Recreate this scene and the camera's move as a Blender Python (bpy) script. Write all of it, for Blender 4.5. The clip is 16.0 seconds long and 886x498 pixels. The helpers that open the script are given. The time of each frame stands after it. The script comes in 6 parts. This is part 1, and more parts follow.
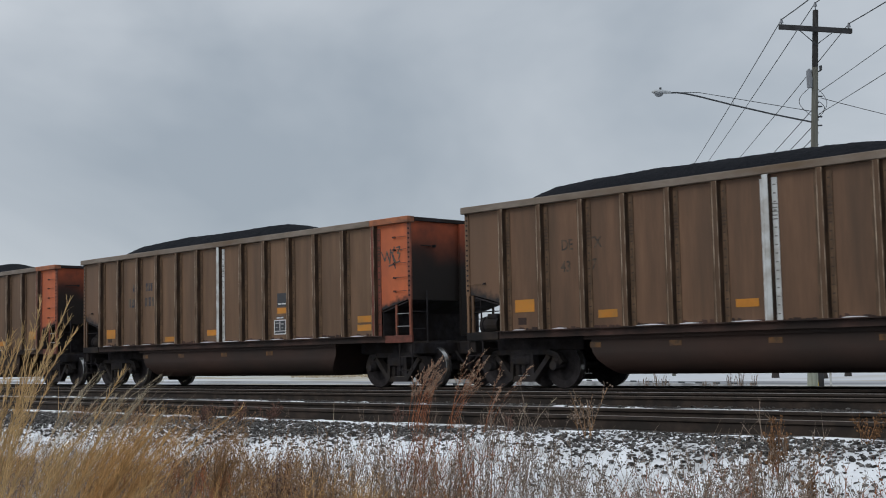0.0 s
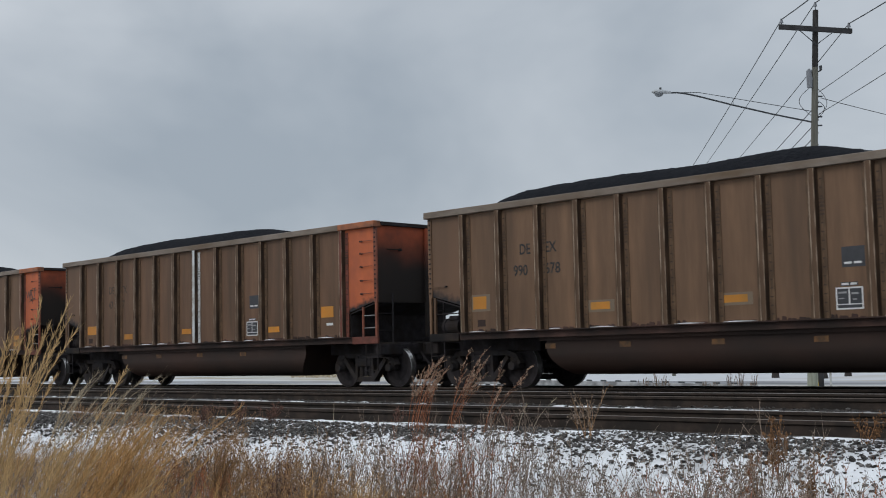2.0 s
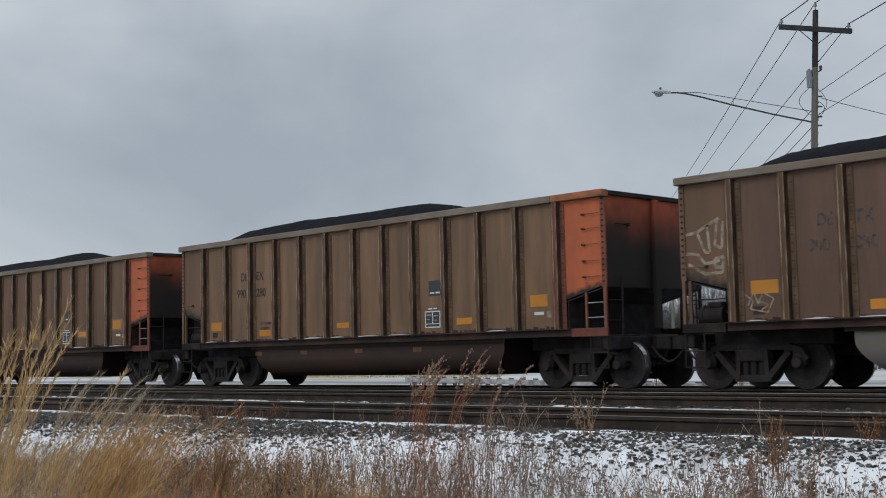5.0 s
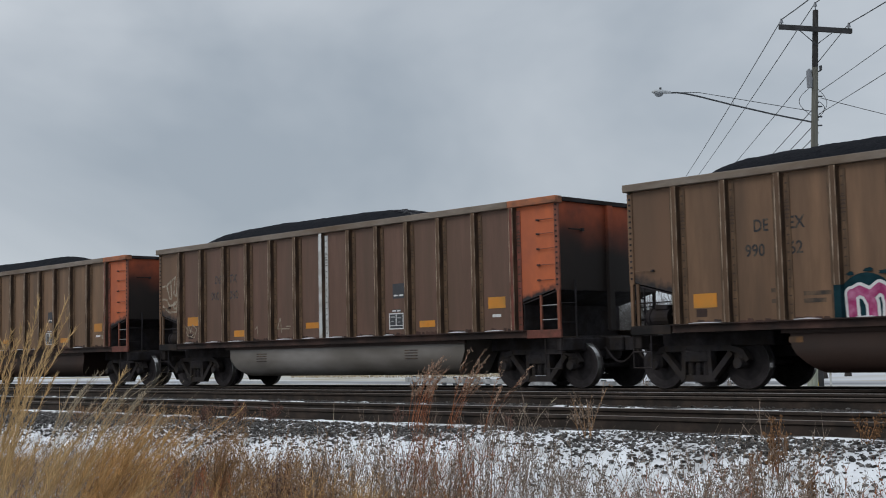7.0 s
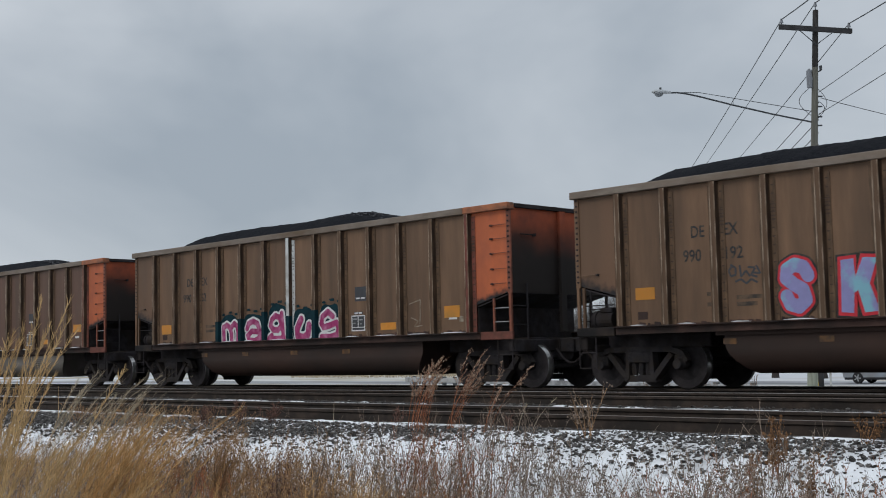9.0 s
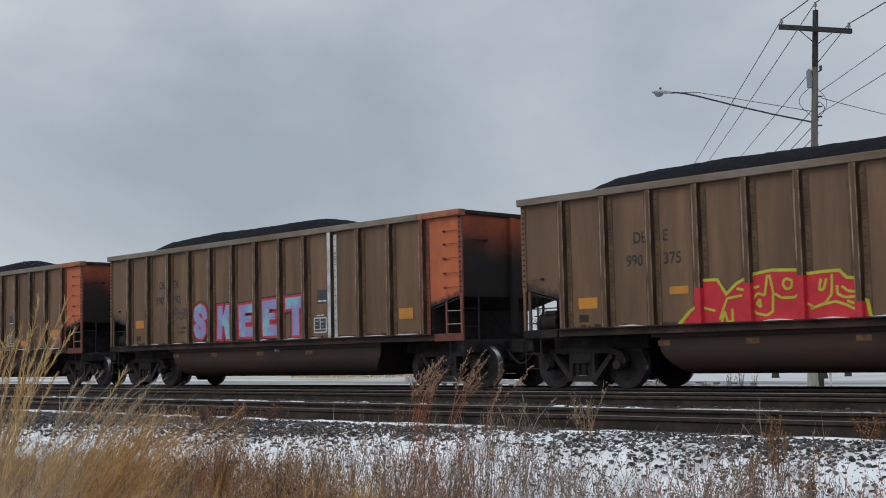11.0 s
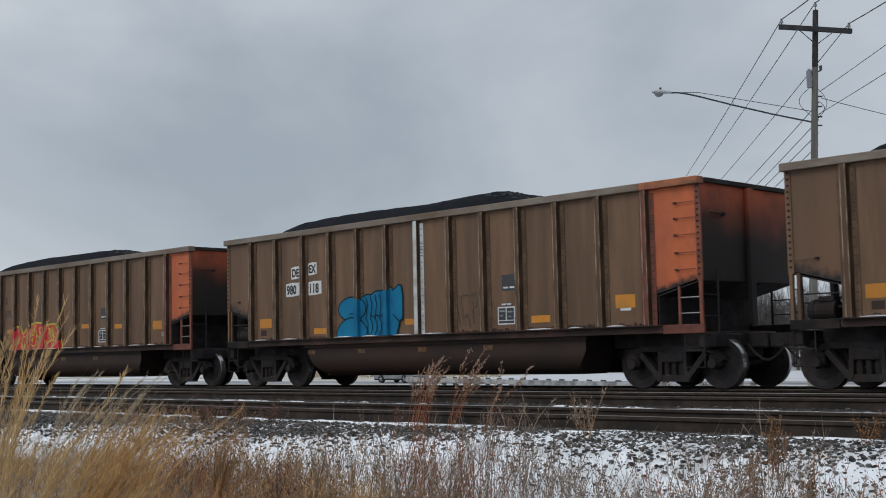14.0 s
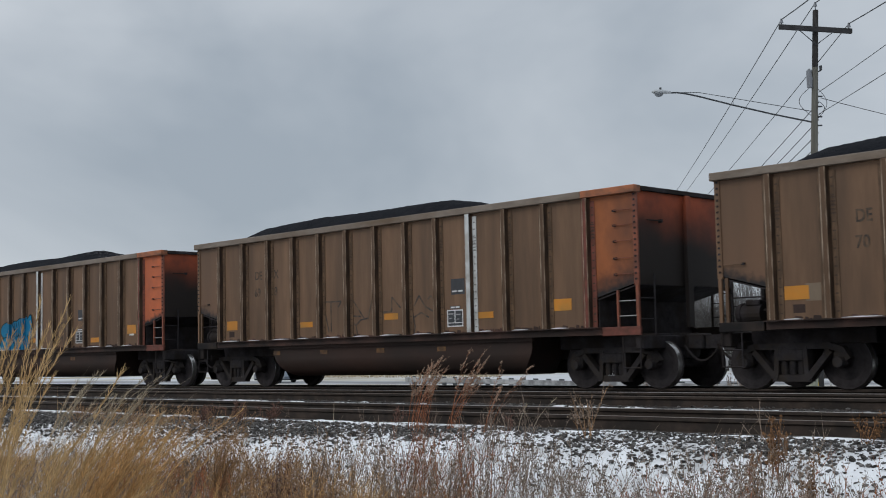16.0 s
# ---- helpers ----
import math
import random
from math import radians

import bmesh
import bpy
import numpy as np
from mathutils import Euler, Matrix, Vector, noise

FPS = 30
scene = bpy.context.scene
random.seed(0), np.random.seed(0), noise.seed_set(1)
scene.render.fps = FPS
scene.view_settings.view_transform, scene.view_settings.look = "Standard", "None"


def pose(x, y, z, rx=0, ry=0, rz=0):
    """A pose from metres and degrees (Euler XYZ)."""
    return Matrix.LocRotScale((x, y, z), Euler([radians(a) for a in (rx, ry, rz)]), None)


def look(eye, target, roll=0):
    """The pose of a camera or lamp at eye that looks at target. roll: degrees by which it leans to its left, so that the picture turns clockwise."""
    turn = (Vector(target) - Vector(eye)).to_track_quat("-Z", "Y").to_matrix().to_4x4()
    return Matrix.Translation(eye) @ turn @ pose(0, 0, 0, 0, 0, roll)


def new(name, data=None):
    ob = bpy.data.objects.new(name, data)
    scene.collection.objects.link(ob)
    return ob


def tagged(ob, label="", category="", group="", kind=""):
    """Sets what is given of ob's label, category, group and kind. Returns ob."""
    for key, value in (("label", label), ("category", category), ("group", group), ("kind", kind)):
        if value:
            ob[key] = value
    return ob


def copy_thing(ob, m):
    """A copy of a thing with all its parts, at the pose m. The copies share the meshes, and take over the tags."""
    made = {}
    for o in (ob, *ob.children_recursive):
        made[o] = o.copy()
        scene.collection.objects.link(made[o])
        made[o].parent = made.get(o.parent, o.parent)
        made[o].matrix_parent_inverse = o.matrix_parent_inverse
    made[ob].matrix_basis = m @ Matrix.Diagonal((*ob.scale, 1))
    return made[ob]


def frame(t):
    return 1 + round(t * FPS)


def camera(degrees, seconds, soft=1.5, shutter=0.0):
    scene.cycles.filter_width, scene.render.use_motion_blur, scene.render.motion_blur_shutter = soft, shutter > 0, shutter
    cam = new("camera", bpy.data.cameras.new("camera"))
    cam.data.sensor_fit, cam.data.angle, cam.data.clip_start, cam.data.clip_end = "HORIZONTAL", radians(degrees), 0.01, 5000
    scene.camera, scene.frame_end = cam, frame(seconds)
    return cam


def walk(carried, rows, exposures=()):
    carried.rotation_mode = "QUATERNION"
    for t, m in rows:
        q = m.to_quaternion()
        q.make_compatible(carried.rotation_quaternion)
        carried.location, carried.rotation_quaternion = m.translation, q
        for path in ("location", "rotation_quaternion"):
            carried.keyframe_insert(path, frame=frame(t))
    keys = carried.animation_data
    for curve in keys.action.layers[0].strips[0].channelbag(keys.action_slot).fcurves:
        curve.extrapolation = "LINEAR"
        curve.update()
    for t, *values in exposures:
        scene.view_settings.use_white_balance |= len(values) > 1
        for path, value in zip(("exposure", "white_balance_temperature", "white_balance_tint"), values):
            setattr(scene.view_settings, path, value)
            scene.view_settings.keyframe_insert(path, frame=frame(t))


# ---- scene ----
# ---- camera ----
cam = camera(39.206, 16.0, 1.0, 0.08)
HEAD, UP, LEAN = radians(-45.397), radians(4.891), -1.215
EYE = (0.0, 0.0, 0.705)
AIM = (math.sin(HEAD) * math.cos(UP), EYE[1] + math.cos(HEAD) * math.cos(UP), EYE[2] + math.sin(UP))
walk(cam, [(0.0, look(EYE, AIM, LEAN)), (16.0, look(EYE, AIM, LEAN))])

# ---- light: an overcast winter noon ----
scene.view_settings.exposure = 0.0
world = bpy.data.worlds.new("overcast")
scene.world = world
world.use_nodes = True
wn, wl = world.node_tree.nodes, world.node_tree.links
wn.clear()


def wnode(kind, **props):
    n = wn.new(kind)
    for k, v in props.items():
        n.inputs[k.replace("_", " ")].default_value = v
    return n


coord = wn.new("ShaderNodeTexCoord")
sep = wn.new("ShaderNodeSeparateXYZ")
wl.new(coord.outputs["Generated"], sep.inputs[0])
sky = wn.new("ShaderNodeTexSky")
sky.sky_type, sky.sun_disc = "NISHITA", False
sky.sun_elevation, sky.sun_rotation = radians(38), radians(200)
squash = wn.new("ShaderNodeMapping")
squash.inputs["Scale"].default_value = (1.0, 1.0, 1.9)
wl.new(coord.outputs["Generated"], squash.inputs[0])
cloud = wnode("ShaderNodeTexNoise", Scale=2.3, Detail=5.0, Roughness=0.52, Distortion=0.35)
wl.new(squash.outputs[0], cloud.inputs["Vector"])
tone = wn.new("ShaderNodeValToRGB")
tone.color_ramp.elements[0].position, tone.color_ramp.elements[0].color = 0.34, (0.327, 0.376, 0.432, 1)
tone.color_ramp.elements[1].position, tone.color_ramp.elements[1].color = 0.66, (0.538, 0.580, 0.628, 1)
wl.new(cloud.outputs[0], tone.inputs[0])
lift = wn.new("ShaderNodeMapRange")
lift.inputs["From Min"].default_value, lift.inputs["From Max"].default_value = 0.30, 1.0
lift.inputs["To Min"].default_value, lift.inputs["To Max"].default_value = 1.0, 1.7
wl.new(sep.outputs["Z"], lift.inputs["Value"])
gain = wn.new("ShaderNodeMix")
gain.data_type, gain.blend_type = "RGBA", "MULTIPLY"
gain.inputs["Factor"].default_value = 1.0
wl.new(tone.outputs[0], gain.inputs["A"])
wl.new(lift.outputs[0], gain.inputs["B"])
veil, clear, both, wout = wn.new("ShaderNodeBackground"), wn.new("ShaderNodeBackground"), wn.new("ShaderNodeAddShader"), wn.new("ShaderNodeOutputWorld")
clear.inputs["Strength"].default_value = 0.006
wl.new(sky.outputs[0], clear.inputs[0])
wl.new(gain.outputs["Result"], veil.inputs[0])
wl.new(veil.outputs[0], both.inputs[0])
wl.new(clear.outputs[0], both.inputs[1])
wl.new(both.outputs[0], wout.inputs[0])
sun = new("sun", bpy.data.lights.new("sun", "SUN"))
sun.data.energy, sun.data.angle, sun.data.color = 0.7, radians(30), (1.0, 0.97, 0.92)
sun.matrix_world = look((-30, -60, 70), (-12, 16, 0))


# ---- materials ----
def material(name, colour, rough=0.7, metal=0.0, vary=0.25, size=3.0, dirt=None, dirt_amount=0.0, dirt_size=1.2,
             streak=(1, 1, 1), bump=0.0, bump_size=40.0, random_shade=0.0, sharp=0.12, spec=0.35):
    """A surface with fine grain, broad stains of a second colour and relief."""
    m = bpy.data.materials.new(name)
    m.use_nodes = True
    nt, lk = m.node_tree.nodes, m.node_tree.links
    bsdf = nt["Principled BSDF"]
    tc, mp = nt.new("ShaderNodeTexCoord"), nt.new("ShaderNodeMapping")
    mp.inputs["Scale"].default_value = streak
    lk.new(tc.outputs["Object"], mp.inputs[0])
    grain = nt.new("ShaderNodeTexNoise")
    grain.inputs["Scale"].default_value, grain.inputs["Detail"].default_value = size, 6.0
    grain.inputs["Roughness"].default_value = 0.65
    lk.new(mp.outputs[0], grain.inputs["Vector"])
    ramp = nt.new("ShaderNodeValToRGB")
    ramp.color_ramp.elements[0].position, ramp.color_ramp.elements[1].position = 0.3, 0.7
    ramp.color_ramp.elements[0].color = (*[c * (1 - vary) for c in colour], 1)
    ramp.color_ramp.elements[1].color = (*[min(1, c * (1 + vary)) for c in colour], 1)
    lk.new(grain.outputs[0], ramp.inputs[0])
    out = ramp.outputs[0]
    if dirt:
        stain = nt.new("ShaderNodeTexNoise")
        stain.inputs["Scale"].default_value, stain.inputs["Detail"].default_value = dirt_size, 4.0
        lk.new(mp.outputs[0], stain.inputs["Vector"])
        mask = nt.new("ShaderNodeMapRange")
        mask.inputs["From Min"].default_value = 0.62 - 0.35 * dirt_amount - sharp
        mask.inputs["From Max"].default_value = 0.62 - 0.35 * dirt_amount + sharp
        lk.new(stain.outputs[0], mask.inputs["Value"])
        mix = nt.new("ShaderNodeMix")
        mix.data_type = "RGBA"
        mix.inputs["B"].default_value = (*dirt, 1)
        lk.new(mask.outputs[0], mix.inputs["Factor"])
        lk.new(out, mix.inputs["A"])
        out = mix.outputs["Result"]
    if random_shade:
        info, shade, hsv = nt.new("ShaderNodeObjectInfo"), nt.new("ShaderNodeMapRange"), nt.new("ShaderNodeHueSaturation")
        shade.inputs["To Min"].default_value, shade.inputs["To Max"].default_value = 1 - random_shade, 1 + random_shade
        lk.new(info.outputs["Random"], shade.inputs["Value"])
        lk.new(shade.outputs[0], hsv.inputs["Value"])
        lk.new(out, hsv.inputs["Color"])
        out = hsv.outputs[0]
    lk.new(out, bsdf.inputs["Base Color"])
    bsdf.inputs["Roughness"].default_value, bsdf.inputs["Metallic"].default_value = rough, metal
    bsdf.inputs["Specular IOR Level"].default_value = spec
    if bump:
        relief, b = nt.new("ShaderNodeTexNoise"), nt.new("ShaderNodeBump")
        relief.inputs["Scale"].default_value, relief.inputs["Detail"].default_value = bump_size, 5.0
        lk.new(tc.outputs["Object"], relief.inputs["Vector"])
        b.inputs["Strength"].default_value, b.inputs["Distance"].default_value = bump, 0.02
        lk.new(relief.outputs[0], b.inputs["Height"])
        lk.new(b.outputs[0], bsdf.inputs["Normal"])
    return m


def island_shade(m, low, high):
    """Varies a joined mesh of loose pieces piece by piece."""
    nt, lk = m.node_tree.nodes, m.node_tree.links
    bsdf = nt["Principled BSDF"]
    src = bsdf.inputs["Base Color"].links[0].from_socket
    geo, rng, hsv = nt.new("ShaderNodeNewGeometry"), nt.new("ShaderNodeMapRange"), nt.new("ShaderNodeHueSaturation")
    rng.inputs["To Min"].default_value, rng.inputs["To Max"].default_value = low, high
    lk.new(geo.outputs["Random Per Island"], rng.inputs["Value"])
    lk.new(rng.outputs[0], hsv.inputs["Value"])
    lk.new(src, hsv.inputs["Color"])
    lk.new(hsv.outputs[0], bsdf.inputs["Base Color"])
    return m


BROWN = material("tan_brown_car_paint", (0.212, 0.119, 0.066), 0.55, 0.0, 0.20, 3.4, (0.115, 0.068, 0.04), 0.34, 1.6, (1.8, 1.8, 0.24), 0.06, 60, 0.06, 0.22)
END_BROWN = material("sooty_brown_end_paint", (0.207, 0.111, 0.063), 0.55, 0.0, 0.14, 2.2, (0.115, 0.068, 0.04), 0.22, 1.1, (1.6, 1.6, 0.30), 0.06, 60, 0.06, 0.22)
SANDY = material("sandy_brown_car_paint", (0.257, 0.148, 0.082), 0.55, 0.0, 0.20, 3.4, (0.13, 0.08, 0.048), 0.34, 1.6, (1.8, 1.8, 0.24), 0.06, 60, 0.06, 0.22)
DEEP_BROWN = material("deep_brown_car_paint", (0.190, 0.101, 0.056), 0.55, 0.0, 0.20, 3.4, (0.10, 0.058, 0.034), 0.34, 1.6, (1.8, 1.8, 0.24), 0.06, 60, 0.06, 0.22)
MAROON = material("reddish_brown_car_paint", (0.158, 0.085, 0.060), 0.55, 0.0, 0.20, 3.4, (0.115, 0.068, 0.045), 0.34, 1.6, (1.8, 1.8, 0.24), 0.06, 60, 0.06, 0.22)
RIB = material("worn_brown_rib_paint", (0.132, 0.080, 0.047), 0.42, 0.15, 0.22, 6, (0.11, 0.06, 0.032), 0.35, 3.0, (4, 4, 0.5), 0.05, 60, 0.08, 0.2)
WELD = material("dark_weld_bead", (0.070, 0.043, 0.030), 0.6, 0.1, 0.25, 9)
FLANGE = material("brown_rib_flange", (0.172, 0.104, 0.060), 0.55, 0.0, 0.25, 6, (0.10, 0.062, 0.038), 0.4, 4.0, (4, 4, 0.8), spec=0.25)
# rib sides: the shade beside the face is put into a darker, stained brown
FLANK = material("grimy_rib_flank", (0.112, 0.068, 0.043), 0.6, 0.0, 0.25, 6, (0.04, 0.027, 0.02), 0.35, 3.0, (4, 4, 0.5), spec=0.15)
# pale colour that paints the bright highlight lines on the rib edges
EDGE = material("scuffed_rib_edge", (0.50, 0.39, 0.29), 0.4, 0.2, 0.3, 8, (0.16, 0.10, 0.06), 0.4, 3.0, (4, 4, 0.8))
CHORD = material("scuffed_top_chord", (0.24, 0.20, 0.165), 0.5, 0.2, 0.22, 3, (0.15, 0.105, 0.07), 0.35, 1.4, (0.7, 2, 2), 0.05, 60, 0.05, 0.2, spec=0.2)
WHITE = material("white_reflective_paint", (0.66, 0.67, 0.66), 0.5, 0.0, 0.08, 5, (0.4, 0.37, 0.33), 0.15, 3.0)
ORANGE = material("faded_orange_paint", (0.62, 0.150, 0.050), 0.55, 0.0, 0.12, 3, (0.36, 0.10, 0.05), 0.25, 2.2, (1, 1, 0.6), 0.05, 60, 0.06, 0.25)
SILL = material("dark_red_brown_sill", (0.095, 0.052, 0.042), 0.6, 0.1, 0.25, 4, (0.04, 0.028, 0.024), 0.4, 1.5, spec=0.2)
SOOT = material("coal_blackened_steel", (0.046, 0.041, 0.044), 0.85, 0.0, 0.4, 5, (0.035, 0.028, 0.024), 0.3, 2.0, spec=0.08)
TUB = material("sooty_brown_tub", (0.096, 0.051, 0.038), 0.6, 0.1, 0.18, 2.5, (0.045, 0.035, 0.031), 0.45, 0.8, (0.5, 1, 1), 0.03, 50, 0.12, 0.25, spec=0.15)
PALE_TUB = material("pale_grey_tub", (0.345, 0.32, 0.30), 0.55, 0.1, 0.12, 2.5, (0.17, 0.15, 0.13), 0.3, 0.8, (0.4, 1, 1))
TRUCK = material("greasy_cast_steel", (0.048, 0.043, 0.045), 0.75, 0.0, 0.35, 8, (0.045, 0.036, 0.03), 0.3, 4.0, bump=0.15, bump_size=50, spec=0.12)
WHEEL = material("brown_black_wheel", (0.044, 0.038, 0.039), 0.7, 0.0, 0.3, 8, spec=0.12)
TREAD = material("polished_wheel_rim", (0.45, 0.44, 0.43), 0.28, 0.9, 0.1, 10)
FLECK = material("sooty_snow", (0.13, 0.13, 0.14), 0.85, 0.0, 0.3, 20, (0.05, 0.05, 0.055), 0.35, 12, spec=0.05)
COAL = material("crushed_coal", (0.009, 0.010, 0.013), 0.8, 0.0, 0.5, 30, (0.014, 0.0145, 0.018), 0.3, 12, bump=1.0, bump_size=22, spec=0.05)
BLACK = material("faded_black_stencil", (0.03, 0.03, 0.032), 0.6, 0.0, 0.3, 12, (0.12, 0.09, 0.06), 0.12, 7)
FADED = material("worn_grey_stencil", (0.050, 0.038, 0.030), 0.6, 0.0, 0.2, 12, (0.14, 0.09, 0.055), 0.3, 6)
AMBER = material("amber_reflector_sheet", (0.64, 0.25, 0.028), 0.45, 0.0, 0.12, 6, (0.45, 0.21, 0.04), 0.25, 3.0, random_shade=0.12)
PATCH = material("greyish_touch_up_paint", (0.215, 0.160, 0.110), 0.55, 0.0, 0.1, 4)
SLATE = material("slate_stencil_panel", (0.055, 0.056, 0.062), 0.5, 0.0, 0.15, 6)
CHALK = material("white_stencil_paint", (0.72, 0.72, 0.71), 0.6, 0.0, 0.1, 12)
SNOW = material("old_snow", (0.84, 0.85, 0.87), 0.8, 0.0, 0.10, 7, (0.50, 0.50, 0.50), 0.10, 1.6, bump=0.5, bump_size=9, spec=0.1)
PINK = material("magenta_spray_paint", (0.36, 0.045, 0.15), 0.6, 0.0, 0.25, 4, (0.55, 0.20, 0.34), 0.15, 5, spec=0.15)
LILAC = material("lilac_spray_paint", (0.29, 0.28, 0.53), 0.5, 0.0, 0.10, 4, (0.24, 0.50, 0.60), 0.20, 1.9, sharp=0.05)
RED = material("red_spray_paint", (0.60, 0.03, 0.045), 0.5, 0.0, 0.15, 4)
LIME = material("yellow_green_spray_paint", (0.48, 0.50, 0.04), 0.5, 0.0, 0.15, 4)
TEAL = material("dark_teal_spray_paint", (0.008, 0.034, 0.044), 0.6, 0.0, 0.3, 5, spec=0.08)
AZURE = material("azure_spray_paint", (0.012, 0.20, 0.37), 0.6, 0.0, 0.2, 4, (0.01, 0.14, 0.28), 0.3, 2, spec=0.15)


# ---- mesh helpers ----
def part(name, bm, mat, parent=None, label="", smooth=False):
    me = bpy.data.meshes.new(name)
    bm.normal_update()
    bm.to_mesh(me)
    bm.free()
    for m in mat if isinstance(mat, (list, tuple)) else [mat]:
        me.materials.append(m)
    if smooth:
        for f in me.polygons:
            f.use_smooth = True
    ob = new(name, me)
    if parent:
        ob.parent = parent
    return tagged(ob, label)


def again(src, name, parent, m=None):
    """Another object on the mesh of src."""
    ob = new(name, src.data)
    ob.parent = parent
    if m is not None:
        ob.matrix_basis = m
    return ob


def box(bm, x0, x1, y0, y1, z0, z1, mat=0, bevel=0.0):
    v = [bm.verts.new((x, y, z)) for x in (x0, x1) for y in (y0, y1) for z in (z0, z1)]
    fs = [bm.faces.new([v[i] for i in q]) for q in ((0, 1, 3, 2), (4, 6, 7, 5), (0, 4, 5, 1), (2, 3, 7, 6), (0, 2, 6, 4), (1, 5, 7, 3))]
    for f in fs:
        f.material_index = mat
    if bevel:
        r = bmesh.ops.bevel(bm, geom=list({e for f in fs for e in f.edges}), offset=bevel, segments=1, affect="EDGES", profile=0.5)
        for f in r["faces"]:
            f.material_index = mat
    return bm


def B(*a, **k):
    return box(bmesh.new(), *a, **k)


def slab(bm, pts, axis, a, b, mat=0):
    """An outline in the plane across axis, thick from a to b."""
    def at(p, c):
        return {"x": (c, p[0], p[1]), "y": (p[0], c, p[1]), "z": (p[0], p[1], c)}[axis]
    lo, hi = [bm.verts.new(at(p, a)) for p in pts], [bm.verts.new(at(p, b)) for p in pts]
    n = len(pts)
    fs = [bm.faces.new(lo), bm.faces.new(hi[::-1])] + [bm.faces.new((lo[i], hi[i], hi[(i + 1) % n], lo[(i + 1) % n])) for i in range(n)]
    for f in fs:
        f.material_index = mat
    bmesh.ops.recalc_face_normals(bm, faces=fs)
    return bm


def rod(bm, p, q, r, sides=8, r2=None, mat=0, caps=True):
    """A round bar from p to q, tapering to r2."""
    p, q = Vector(p), Vector(q)
    rot = (q - p).to_track_quat("Z", "Y").to_matrix()
    r2 = r if r2 is None else r2
    rings = []
    for c, rr in ((p, r), (q, r2)):
        rings.append([bm.verts.new(c + rot @ Vector((rr * math.cos(2 * math.pi * i / sides), rr * math.sin(2 * math.pi * i / sides), 0))) for i in range(sides)])
    fs = [bm.faces.new((rings[0][i], rings[0][(i + 1) % sides], rings[1][(i + 1) % sides], rings[1][i])) for i in range(sides)]
    if caps:
        fs += [bm.faces.new(rings[0][::-1]), bm.faces.new(rings[1])]
    for f in fs:
        f.material_index = mat
    return bm


def bar(bm, p, q, w, y0, y1, mat=0):
    """A flat bar between two points of the xz plane, w wide, from y0 to y1."""
    p, q = Vector(p), Vector(q)
    n = Vector((-(q - p).y, (q - p).x)).normalized() * w / 2
    return slab(bm, [p + n, p - n, q - n, q + n], "y", y0, y1, mat)


def lathe(bm, prof, axis_y0, sides=32, mats=None):
    """Turns a profile of (radius, y) round the y axis."""
    rings = [[bm.verts.new((r * math.cos(2 * math.pi * i / sides), axis_y0 + y, r * math.sin(2 * math.pi * i / sides))) for i in range(sides)] for r, y in prof]
    for k in range(len(rings) - 1):
        for i in range(sides):
            f = bm.faces.new((rings[k][i], rings[k][(i + 1) % sides], rings[k + 1][(i + 1) % sides], rings[k + 1][i]))
            f.material_index = mats[k] if mats else 0
    bm.faces.new(rings[0]), bm.faces.new(rings[-1][::-1])
    return bm


def text_mesh(text, height, mat, name, parent, m, label="", bold=0.0, squeeze=1.0):
    cu = bpy.data.curves.new(name, "FONT")
    cu.body, cu.size, cu.extrude, cu.offset, cu.align_x, cu.resolution_u = text, height / 0.72, 0.002, bold, "LEFT", 3
    tmp = new("lettering_source", cu)
    bpy.context.view_layer.update()
    me = bpy.data.meshes.new_from_object(tmp.evaluated_get(bpy.context.evaluated_depsgraph_get()))
    bpy.data.objects.remove(tmp)
    me.materials.clear()
    me.materials.append(mat)
    ob = new(name, me)
    ob.parent = parent
    ob.matrix_basis = m @ pose(0, 0, 0, 90) @ Matrix.Diagonal((squeeze, 1, 1, 1))
    return tagged(ob, label)


# ---- the train ----
PITCH, HALF_W, TOP = 16.133, 1.56, 3.94
TRACK_Y = 18.600 + HALF_W
RIBS = [-6.14, -5.12, -4.06, -3.05, -2.05, -1.05, -0.05, 0.95, 1.93, 2.92, 3.93, 4.98, 6.05]
TUB_MARKS = (-3.95, -2.12, -0.10, 1.87)
SILL_Z, PANEL_TOP, WHEEL_R = 1.33, 3.80, 0.457


def train_x(n, t):
    """Where the middle of the n-th car is at t seconds."""
    u = t / 10
    return -10.95 + n * PITCH - 86.864 * u + 3.908 * u ** 2 - 5.847 * u ** 3 + 2.751 * u ** 4 - 0.398 * u ** 5


def end_z(x):
    return 1.90 + (abs(x) - 6.27) * 0.258


